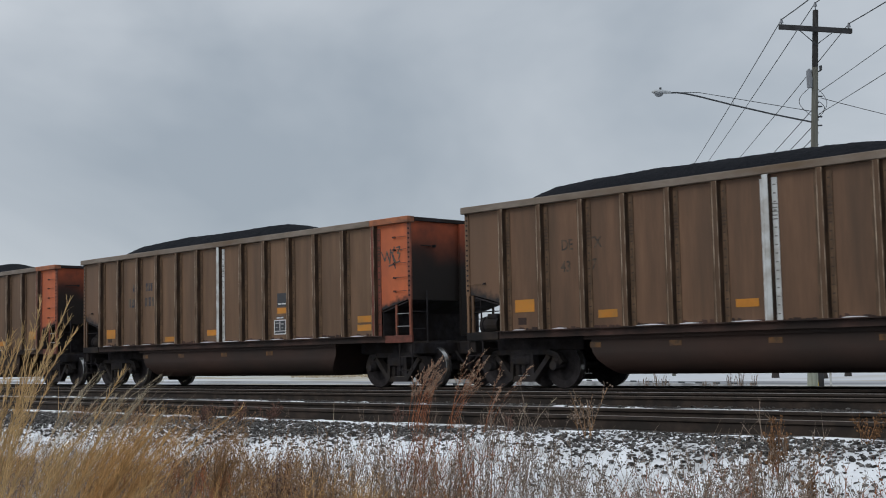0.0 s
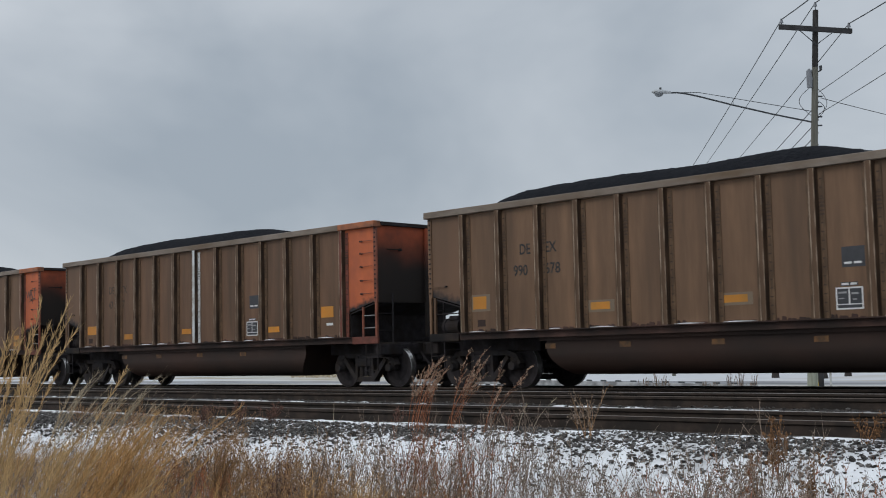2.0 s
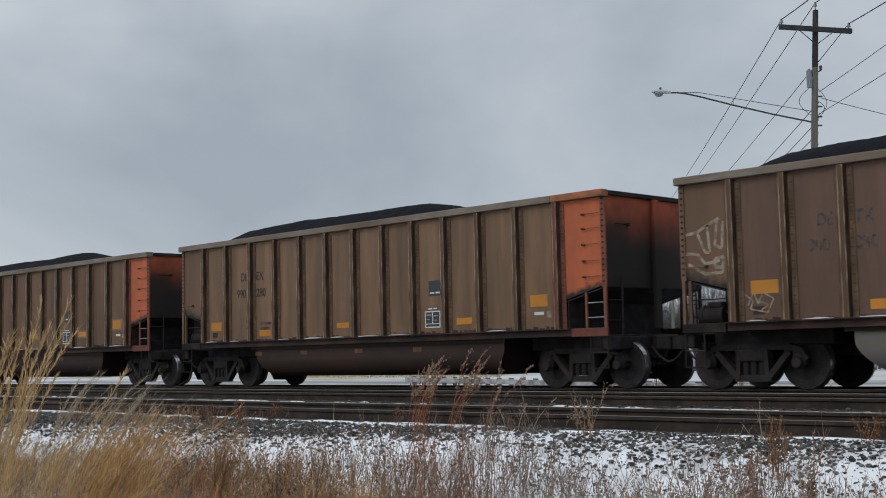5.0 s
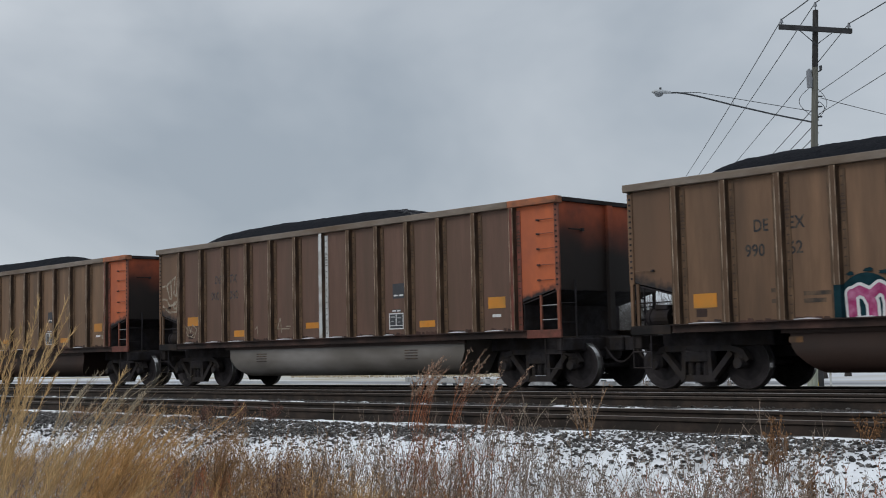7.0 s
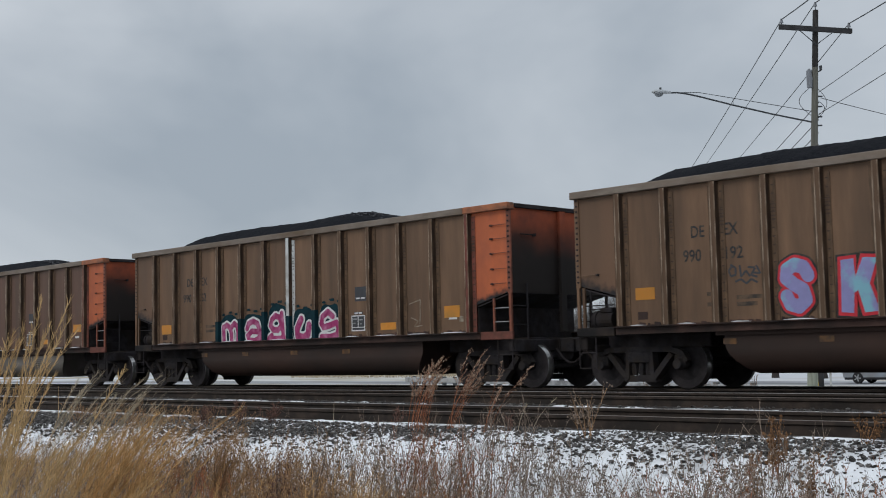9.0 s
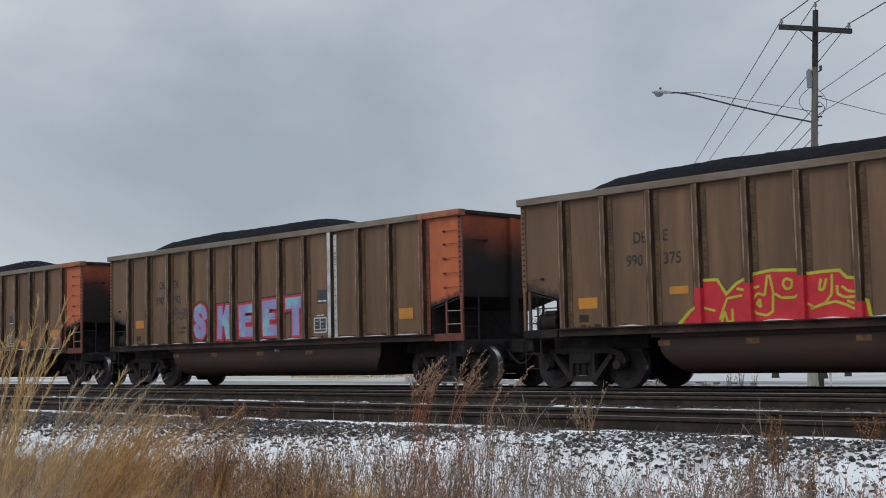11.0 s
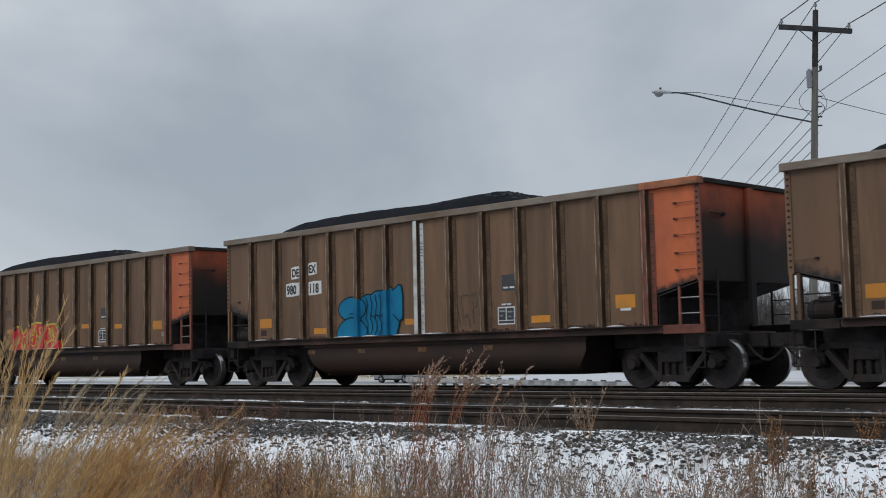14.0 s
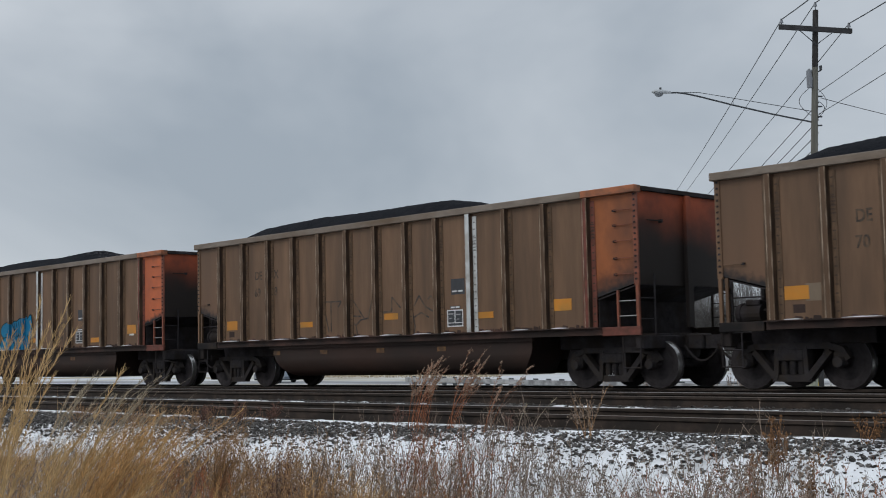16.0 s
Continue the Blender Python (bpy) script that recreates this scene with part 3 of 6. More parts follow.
heaps = {}
base_heaps = [build_coal(k) for k in range(3)]
for i, n in enumerate(sorted(cars)):
    if i < 3:
        heaps[n] = base_heaps[i]
        heaps[n].matrix_basis = pose(train_x(n, 0), TRACK_Y, 0)
    else:
        heaps[n] = copy_thing(base_heaps[i % 3], pose(train_x(n, 0), TRACK_Y, 0))

# thin snow caught in the hollow behind the crest
for n in (3, 4, 6, 7):
    rg = random.Random(60 + n)
    bm = bmesh.new()
    for _ in range(34):
        x, y = rg.gauss(1.6, 0.33), rg.uniform(-0.6, -0.1)
        m = Matrix.Translation((x, y, coal_z(x, y, sorted(cars).index(n) % 3))) @ Matrix.Diagonal((rg.uniform(0.03, 0.10), rg.uniform(0.02, 0.06), rg.uniform(0.012, 0.02), 1))
        bmesh.ops.create_icosphere(bm, subdivisions=1, radius=1, matrix=m)
    tagged(part("snow_flecks", bm, FLECK, heaps[n], "grey flecks of old snow on the coal"), kind="stuff")

# ---- markings, car by car ----
SIDE = -HALF_W


def patch(car, name, mat, x0, x1, z0, z1, label="", lift=0.001, thick=0.003):
    """A thin sheet or a field of paint on the near side sheet."""
    return part(name, B(x0, x1, SIDE - lift - thick, SIDE - lift, z0, z1), mat, car, label)


def words(car, text, x, z, height, mat, name="stencil_lettering", label="", squeeze=0.85, bold=0.0, lift=0.004):
    return text_mesh(text, height, mat, name, car, pose(x, SIDE - lift, z), label, bold, squeeze)


def blob(x0, x1, z0, z1, seed, rough=0.12, n=26, square=4.0):
    """A lumpy rounded outline that fills a rectangle."""
    cx, cz, a, b = (x0 + x1) / 2, (z0 + z1) / 2, (x1 - x0) / 2, (z1 - z0) / 2
    pts = []
    for i in range(n):
        t = 2 * math.pi * i / n
        r = 1 + rough * noise.noise((math.cos(t) * 1.7, math.sin(t) * 1.7, seed * 7.3))
        c, s = math.cos(t), math.sin(t)
        k = (abs(c) ** square + abs(s) ** square) ** (-1 / square)
        pts.append((cx + a * k * c * r, max(z0, SILL_Z + 0.004, cz + b * k * s * r)))
    return pts


def blot(car, name, mat, rect, seed, lift, label="", rough=0.12, square=4.0):
    return part(name, slab(bmesh.new(), blob(*rect, seed, rough, 34, square), "y", SIDE - lift - 0.002, SIDE - lift), mat, car, label)


def stroke(car, pts, width, mat, label="", lift=0.004, name="spray_stroke"):
    """A painted line along points of the side sheet."""
    bm = bmesh.new()
    for i, (p, q) in enumerate(zip(pts, pts[1:])):
        bar(bm, p, q, width, SIDE - lift - 0.002 - 0.0004 * i, SIDE - lift - 0.0004 * i)
    return part(name, bm, mat, car, label)


def rib_paint(car, i, z1, mat):
    """Spray paint that runs over a rib."""
    x = RIBS[i]
    return part("painted_rib_face", slab(bmesh.new(), [(x - 0.06, SIDE - 0.115), (x + 0.06, SIDE - 0.115), (x + 0.081, SIDE - 0.016), (x + 0.078, SIDE - 0.016), (x + 0.057, SIDE - 0.1125), (x - 0.06, SIDE - 0.1125)], "z", SILL_Z + 0.005, z1), mat, car)


def fat(car, pts, width, mat, lift, name="sprayed_letter", label=""):
    """A thick rounded spray line, drawn as overlapping strokes with round joints."""
    bm = bmesh.new()
    k = 0
    for p, q in zip(pts, pts[1:]):
        bar(bm, p, q, width, SIDE - lift - 0.001 - 0.0003 * k, SIDE - lift)
        k += 1
    for p in pts:
        disc = [(p[0] + width / 2 * math.cos(2 * math.pi * i / 14), p[1] + width / 2 * math.sin(2 * math.pi * i / 14)) for i in range(14)]
        slab(bm, disc, "y", SIDE - lift - 0.001 - 0.0003 * k, SIDE - lift)
        k += 1
    for v in bm.verts:
        v.co.z = max(v.co.z, SILL_Z + 0.004)
    return part(name, bm, mat, car, label)


def stencil_box(car, x, worn=False, dx=0.0):
    """The slate panel and the framed capacity table."""
    p = patch(car, "stencil_panel", SLATE, x + 0.02, x + 0.42, 2.14, 2.47, "slate stencil panel with white bars")
    for a, b in ((0.06, 0.19), (0.23, 0.36)):
        part("text_bar", B(x + a, x + b, SIDE - 0.008, SIDE - 0.0045, 2.19, 2.225), CHALK, p)
    t = patch(car, "capacity_table", SLATE, x - 0.09, x + 0.34, 1.48, 1.80, "white-framed black capacity table")
    bm = bmesh.new()
    for r in ((-0.11, 0.36, 1.46, 1.485), (-0.11, 0.36, 1.795, 1.82), (-0.11, -0.085, 1.485, 1.795), (0.335, 0.36, 1.485, 1.795), (0.11, 0.135, 1.55, 1.795), (-0.085, 0.335, 1.535, 1.552)):
        box(bm, x + r[0], x + r[1], SIDE - 0.008, SIDE - 0.0045, r[2], r[3])
    part("table_frame", bm, CHALK, t)
    bm = bmesh.new()
    for r in ((-0.06, 0.08, 1.72, 1.75), (-0.06, 0.03, 1.63, 1.65), (0.16, 0.28, 1.70, 1.73), (0.18, 0.25, 1.61, 1.63)):
        box(bm, x + r[0], x + r[1], SIDE - 0.008, SIDE - 0.0045, r[2], r[3])
    tagged(part("text_bars", bm, FADED_CHALK, t), kind="stuff")
    h = patch(car, "stencil_heading", SLATE, x - 0.02, x + 0.28, 1.84, 1.90)
    for a, b in ((0.0, 0.12), (0.15, 0.26)):
        part("text_bar", B(x + a, x + b, SIDE - 0.008, SIDE - 0.0045, 1.853, 1.887), CHALK, h)


FADED_CHALK = material("worn_white_stencil", (0.34, 0.34, 0.34), 0.6, 0.0, 0.2, 12)
BLUE_GREY = material("blue_grey_stencil_ghost", (0.040, 0.040, 0.055), 0.6, 0.0, 0.25, 12, (0.15, 0.11, 0.07), 0.35, 8)
CREAM = material("cream_spray_paint", (0.42, 0.36, 0.28), 0.6, 0.0, 0.2, 9, (0.2, 0.15, 0.1), 0.35, 9)
SMUDGE = material("thin_worn_black_spray", (0.055, 0.045, 0.04), 0.6, 0.0, 0.3, 9, (0.14, 0.095, 0.06), 0.25, 5)
INK = material("thin_black_spray", (0.032, 0.03, 0.03), 0.6, 0.0, 0.3, 9, (0.13, 0.095, 0.06), 0.12, 6)

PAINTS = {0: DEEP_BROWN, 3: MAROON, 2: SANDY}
GREY_RUNG = material("grey_rib_weld", (0.22, 0.21, 0.20), 0.6, 0.0, 0.2, 9)
RUST_ORANGE = material("sooty_rust_orange_paint", (0.40, 0.12, 0.035), 0.55, 0.0, 0.2, 3, (0.16, 0.06, 0.03), 0.45, 1.6, (1, 1, 0.6), 0.05, 60, 0.06, 0.25)
soot_fringe(RUST_ORANGE, 0.5)

# car: fields of amber sheet (x0, x1, z0, z1); those of the old cars lie on a grey touch-up
AMBERS = {
    -2: [(5.35, 5.80, 1.65, 1.90), (3.27, 3.72, 1.48, 1.63)],
    -1: [(-5.88, -5.39, 1.55, 1.81), (-2.74, -2.18, 1.40, 1.53), (-0.69, -0.19, 1.51, 1.66), (2.37, 2.83, 1.97, 2.11), (5.40, 5.88, 1.65, 1.80), (5.39, 5.87, 1.46, 1.60)],
    0: [(-5.87, -5.36, 1.69, 1.94), (-3.76, -3.31, 1.51, 1.66), (-0.76, -0.31, 1.58, 1.72), (3.12, 3.57, 1.52, 1.66), (5.21, 5.66, 1.81, 2.07)],
    1: [(-5.92, -5.54, 1.80, 2.06), (-2.81, -2.35, 1.67, 1.81), (0.13, 0.60, 1.67, 1.80), (3.20, 3.65, 1.66, 1.80), (5.23, 5.68, 1.83, 2.08)],
    2: [(-5.85, -5.39, 1.62, 1.84), (-3.74, -3.27, 1.44, 1.59), (-0.72, -0.28, 1.55, 1.67), (3.22, 3.67, 1.50, 1.64), (5.30, 5.75, 1.78, 2.02)],
    3: [(-5.83, -5.30, 1.79, 2.02), (-3.69, -3.17, 1.45, 1.61), (-0.73, -0.24, 1.57, 1.71), (3.23, 3.71, 1.48, 1.62), (5.29, 5.77, 1.80, 2.03)],
    4: [(-5.85, -5.37, 1.60, 1.85), (3.23, 3.74, 1.46, 1.62), (5.27, 5.73, 1.66, 1.91)],
    5: [(-5.84, -5.41, 1.80, 2.02), (5.23, 5.68, 1.68, 1.92)],
    6: [(-5.81, -5.36, 1.69, 1.90), (-3.70, -3.30, 1.87, 2.01), (1.26, 1.71, 1.90, 2.03), (3.20, 3.61, 1.84, 1.97), (5.29, 5.76, 1.75, 1.99)],
    7: [(-5.84, -5.36, 1.63, 1.86), (-3.69, -3.18, 1.43, 1.57), (-0.50, -0.20, 1.55, 1.68), (3.19, 3.68, 1.47, 1.61), (5.29, 5.75, 1.67, 1.92)],
    8: [(-5.89, -5.44, 1.62, 1.85), (-2.84, -2.37, 1.60, 1.73), (0.19, 0.64, 1.68, 1.82), (3.09, 3.53, 1.61, 1.74), (5.13, 5.60, 1.68, 1.91)],
    9: [(-5.95, -5.50, 1.66, 1.89), (-3.77, -3.32, 1.50, 1.64)],
}
# how far the markings of each car sit from those of the first of the kind
SHIFT = {-2: 0.0, -1: -0.04, 0: -0.10, 1: -0.07, 2: 0.0, 3: -0.03, 4: -0.07, 5: -0.07, 6: 0.05, 7: 0.05, 8: -0.14, 9: -0.10}
STRIPES = {-1: 6, 0: 6, 3: 6, 4: 6, 5: 9, 7: 6, 8: 9}
NUMBERS = {0: ("DE", "TX", "43", " 7", FADED), 1: ("DE", "EX", "990", "678", BLACK), 2: ("DE", "EX", "990", "280", BLACK), 3: ("DE", "TX", "900", "030", BLUE_GREY), 4: ("DE", "EX", "990", "62", BLACK), 5: ("DE", "EX", "990", "192", BLACK),
           6: ("DE", "E", "990", "375", BLACK), 8: ("DE", "EX", "69", "08", FADED), 9: ("DE", "", "70", "", FADED)}
KIND = {-2: "tan-brown ribbed coal gondola with a bright orange end", -1: "tan-brown coal gondola, dark tag on its orange end",
        0: "tan-brown coal gondola with white stripe and worn lettering", 1: "tan-brown coal gondola with grey touch-ups round amber sheets",
        2: "tan-brown coal gondola with crisp black numbers", 3: "tan-brown coal gondola with a pale grey tub and white scribbles",
        4: "tan-brown coal gondola with magenta sprayed letters on dark teal", 5: "tan-brown coal gondola with large lilac letters edged red",
        6: "tan-brown coal gondola with red and lime spray painting", 7: "tan-brown coal gondola with white number patches and azure spray painting",
        8: "tan-brown coal gondola with thin black scrawled tag", 9: "tan-brown coal gondola with faint lettering near its plain end"}

for n, car in cars.items():
    tagged(car, KIND[n])
    for r in AMBERS[n]:
        if n == 1:
            patch(car, "touch_up_field", PATCH, r[0] - 0.07, r[1] + 0.10, r[2] - 0.05, r[3] + 0.04, "grey touch-up paint")
        patch(car, "amber_reflector", AMBER, *r, "amber reflector sheet", 0.0045)
    if n == 9:
        patch(car, "touch_up_field", PATCH, -5.56, -5.28, 1.63, 1.92, "grey touch-up paint")
    if n not in (9, -2):
        stencil_box(car, 2.37 + SHIFT[n] * 0.5)
    patch(car, "small_label", SILL, -5.80, -5.58, 1.44, 1.58)
    if n in (0, 1, 2, 3, 4, 7):
        patch(car, "small_label", CHALK, 5.40, 5.64, 1.62, 1.68, "white label plate")
    if n in (1, 2, 4, 6):
        patch(car, "small_label", CREAM, 5.71, 5.83, 1.56, 1.68)
    if n in NUMBERS:
        a, b, c, d, ink = NUMBERS[n]
        cx = -4.53 + SHIFT[n]
        words(car, a, cx, 2.85, 0.215, ink, bold=0.004, squeeze=0.80)
        words(car, c, cx - 0.17 if len(c) > 2 else cx - 0.02, 2.43, 0.215, ink, bold=0.004, squeeze=0.86)
        if b:
            words(car, b, cx + 0.66, 2.85, 0.215, ink, bold=0.004, squeeze=0.86)
            words(car, d, cx + 0.66, 2.43, 0.215, ink, bold=0.004, squeeze=0.90)
    # patches of old snow on the sill
    rnd = random.Random(40 + n)
    bm = bmesh.new()
    for i in range(12):
        if rnd.random() < 0.8:
            a = RIBS[i] + rnd.uniform(0.16, 0.3)
            b = min(RIBS[i + 1] - 0.16, a + rnd.uniform(0.25, 0.75))
            k = 7
            for q in range(k):
                u, v = a + (b - a) * q / k, a + (b - a) * (q + 1) / k
                hgt = 0.006 + 0.018 * math.sin(math.pi * (q + 0.5) / k) * rnd.uniform(0.6, 1.1)
                box(bm, u, v, SIDE - 0.105, SIDE - 0.005, SILL_Z + 0.001, SILL_Z + hgt)
    tagged(part("sill_snow", bm, SNOW, car, "thin strips of snow along the sill"), kind="stuff")
    for i in (STRIPES[n],) if n in STRIPES else ():
        for ob in car.children:
            if ob.name.startswith("rib") and abs(ob.location.x - RIBS[i]) < 0.01 and ob.location.y < 0:
                ob.material_slots[0].link = "OBJECT"
                ob.material_slots[0].material = WHITE
                ob.material_slots[2].link = "OBJECT"
                ob.material_slots[2].material = WHITE
                ob.material_slots[4].link = "OBJECT"
                ob.material_slots[4].material = WHITE
                ob.material_slots[1].link = "OBJECT"
                ob.material_slots[1].material = GREY_RUNG
                tagged(ob, "white painted rib")
    for ob in car.children:
        if ob.name.startswith("rib") and abs(ob.location.x - RIBS[12]) < 0.01:
            for k in (0, 4):
                ob.material_slots[k].link = "OBJECT"
                ob.material_slots[k].material = ORANGE_DARK
    if n in (1, 6):
        for ob in car.children:
            if ob.name.startswith("chord_end"):
                ob.material_slots[0].link = "OBJECT"
                ob.material_slots[0].material = CHORD
                tagged(ob, "scuffed end of the top chord")
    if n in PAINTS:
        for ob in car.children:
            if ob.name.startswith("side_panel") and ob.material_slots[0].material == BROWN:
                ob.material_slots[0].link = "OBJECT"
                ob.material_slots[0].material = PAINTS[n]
    if n == 8:
        for ob in car.children:
            if ob.name.startswith("side_panel") and ob.material_slots[0].material == ORANGE:
                ob.material_slots[0].link = "OBJECT"
                ob.material_slots[0].material = RUST_ORANGE
                tagged(ob, "sooty rust-orange end panel")
    if n == 3:
        for ob in car.children:
            if ob.name.startswith("tub"):
                ob.material_slots[0].link = "OBJECT"
                ob.material_slots[0].material = PALE_TUB
                tagged(ob, "pale grey rounded coal tub")
                for mark in list(ob.children):
                    if mark.name.startswith("tub_reflector"):
                        bpy.data.objects.remove(mark)

# faint unreadable marks become bars
for n in (-1,):
    for x0, x1, z0, z1 in ((-4.42, -4.12, 2.84, 3.06), (-3.72, -3.35, 2.84, 3.06), (-4.66, -4.10, 2.41, 2.66), (-3.76, -3.25, 2.41, 2.66)):
        for k in range(3):
            w = (x1 - x0) / 3
            patch(cars[n], "worn_number_bar", BLUE_GREY, x0 + k * w, x0 + k * w + w * 0.72, z0, z1, "faded blue-grey stencil bar")
for n in (4, 5, 2):
    for x0, x1, z in ((-4.3, -4.02, 1.80), (-4.3, -4.05, 1.62), (-3.7, -3.2, 1.72), (-3.7, -3.3, 1.60)):
        patch(cars[n], "worn_text_bar", FADED, x0, x1, z, z + 0.07)
for z in (0.98, 0.92, 0.86, 0.80):
    for x in (-2.9, 2.6):
        part("worn_text_bar", B(x, x + 0.42, -1.447, -1.441, z, z + 0.025), FADED, cars[3])

# the dark tag on an orange end
for pts in ([(6.25, 3.21), (6.37, 2.99), (6.44, 3.21), (6.53, 2.93), (6.56, 3.25), (6.68, 2.96)], [(6.69, 3.30), (6.62, 3.14), (6.74, 2.92)],
            [(6.75, 3.27), (6.88, 3.29), (6.78, 3.15), (6.87, 3.14), (6.81, 3.00)], [(6.49, 2.87), (6.87, 2.97)], [(6.65, 3.03), (6.71, 2.80)], [(6.87, 3.22), (6.94, 3.21)]):
    stroke(cars[-1], pts, 0.034, BLUE_GREY, "dark blue scrawled tag")
# cream scribbles
for pts in ([(-7.11, 2.90), (-6.86, 2.94), (-6.71, 3.02), (-6.41, 3.15)], [(-6.86, 2.91), (-6.71, 2.57), (-6.62, 2.57), (-6.66, 3.05)], [(-6.46, 3.10), (-6.51, 2.68), (-6.37, 2.62), (-6.33, 3.09)],
            [(-7.14, 2.57), (-6.87, 2.55), (-6.72, 2.37), (-6.42, 2.41)], [(-7.07, 2.38), (-6.72, 2.19), (-6.37, 2.20), (-6.34, 2.47), (-6.52, 2.45), (-6.52, 2.30), (-6.37, 2.29)]):
    stroke(cars[3], pts, 0.055, CREAM, "cream sprayed scribble")
for pts in ([(-5.96, 1.80), (-5.80, 1.68), (-5.85, 1.54), (-5.52, 1.47), (-5.40, 1.70), (-5.61, 1.82)], [(-5.90, 1.60), (-5.78, 1.82), (-5.70, 1.62), (-5.62, 1.78)], [(-5.66, 1.66), (-5.50, 1.60), (-5.64, 1.52)],
            [(-1.86, 1.61), (-1.74, 1.87), (-1.69, 1.50)], [(-1.86, 1.60), (-1.36, 1.59)], [(-1.51, 1.65), (-1.32, 1.65)], [(-2.79, 1.61), (-2.70, 1.69), (-2.67, 1.44)]):
    stroke(cars[3], pts, 0.026, CREAM)
for pts in ([(4.18, 2.0), (4.53, 2.08), (4.51, 1.55)], [(4.23, 1.7), (4.45, 1.62), (4.33, 1.5), (4.58, 1.52)]):
    stroke(cars[4], pts, 0.02, CREAM)

# magenta letters edged white on a dark teal ground
MAGUS = (
    ([(-2.83, 1.32), (-2.85, 1.71)], [(-2.85, 1.69), (-2.71, 1.76), (-2.58, 1.70), (-2.50, 1.55), (-2.49, 1.31)], [(-2.52, 1.68), (-2.37, 1.79), (-2.25, 1.71), (-2.21, 1.54), (-2.22, 1.30)]),
    ([(-1.82, 1.64), (-1.74, 1.77), (-1.56, 1.82), (-1.38, 1.76), (-1.29, 1.58), (-1.29, 1.33)], [(-1.39, 1.56), (-1.62, 1.57), (-1.79, 1.46), (-1.73, 1.35), (-1.48, 1.33), (-1.32, 1.39)]),
    ([(-0.41, 1.73), (-0.47, 1.88), (-0.64, 1.92), (-0.78, 1.83), (-0.83, 1.69), (-0.72, 1.58), (-0.53, 1.57), (-0.42, 1.65)], [(-0.38, 1.97), (-0.35, 1.65), (-0.30, 1.34)], [(-0.32, 1.36), (-0.59, 1.36), (-0.90, 1.37), (-0.78, 1.44)]),
    ([(0.39, 1.80), (0.23, 1.58), (0.25, 1.40), (0.47, 1.36), (0.65, 1.43), (0.69, 1.65)],),
    ([(1.58, 1.83), (1.40, 1.94), (1.20, 1.83), (1.16, 1.68), (1.24, 1.58), (1.47, 1.62), (1.72, 1.68), (1.79, 1.55), (1.74, 1.40), (1.50, 1.35), (1.17, 1.36)],))
TOPS = (1.96, 2.00, 2.14, 2.00, 2.10)
for i, strokes in enumerate(MAGUS):
    bay = 3 + i
    lo, hi = RIBS[bay] + (0.08 if i else -0.02), RIBS[bay + 1] - 0.085
    blot(cars[4], "teal_field", TEAL, (lo, hi, 1.10, TOPS[i] + 0.04), i, 0.0225, "dark teal sprayed ground", 0.16, 3.0)
    for q in range(3):
        x = lo + 0.16 + 0.27 * q
        blot(cars[4], "teal_speck", TEAL, (x, x + 0.12 + 0.05 * (q % 2), TOPS[i] + 0.04 + 0.05 * ((q + i) % 2), TOPS[i] + 0.10 + 0.05 * ((q + i) % 2)), i + q * 9, 0.0245, "", 0.5)
    for k, pts in enumerate(strokes):
        fat(cars[4], pts, 0.285 if i == 3 else 0.245, CHALK, 0.0250 + 0.0004 * k, "letter_edge", "white letter edge")
    for k, pts in enumerate(strokes):
        fat(cars[4], pts, 0.185 if i == 3 else 0.145, PINK, 0.0335 + 0.0004 * k, "sprayed_letter", "magenta sprayed letter")
    rib_paint(cars[4], bay, TOPS[i] - 0.10, TEAL)

# large lilac letters edged red and black, one to a bay
def bold_e(x, w, low, high):
    t = (high - low) * 0.30
    mid = (low + high) / 2
    arm = x + w
    return [(x, low), (arm, low), (arm - 0.02, low + t), (x + 0.27, low + t), (x + 0.27, mid - 0.05), (arm - 0.10, mid - 0.05), (arm - 0.08, mid + 0.11), (x + 0.25, mid + 0.11), (x + 0.25, high - t * 0.9), (arm, high - t * 0.9), (arm - 0.02, high), (x - 0.02, high - 0.03)]


def grown(pts, g):
    """An outline set outwards by g."""
    out, n = [], len(pts)
    area = sum(pts[i][0] * pts[(i + 1) % n][1] - pts[(i + 1) % n][0] * pts[i][1] for i in range(n))
    side = 1 if area > 0 else -1
    for i in range(n):
        p, a, b = Vector(pts[i]), Vector(pts[i - 1]), Vector(pts[(i + 1) % n])
        d0, d1 = (p - a).normalized(), (b - p).normalized()
        n0, n1 = Vector((d0.y, -d0.x)) * side, Vector((d1.y, -d1.x)) * side
        m = (n0 + n1) / max(0.35, 1 + n0.dot(n1))
        q = p + m * g
        out.append((q.x, max(q.y, SILL_Z + 0.006)))
    return out


def edged(car, shape, layers, lift):
    """A flat painted shape inside wider shapes of other colours."""
    for k, (g, mat, name, label) in enumerate(layers):
        part(name, slab(bmesh.new(), grown(shape, g), "y", SIDE - lift - 0.003 * k - 0.002, SIDE - lift - 0.003 * k), mat, car, label)


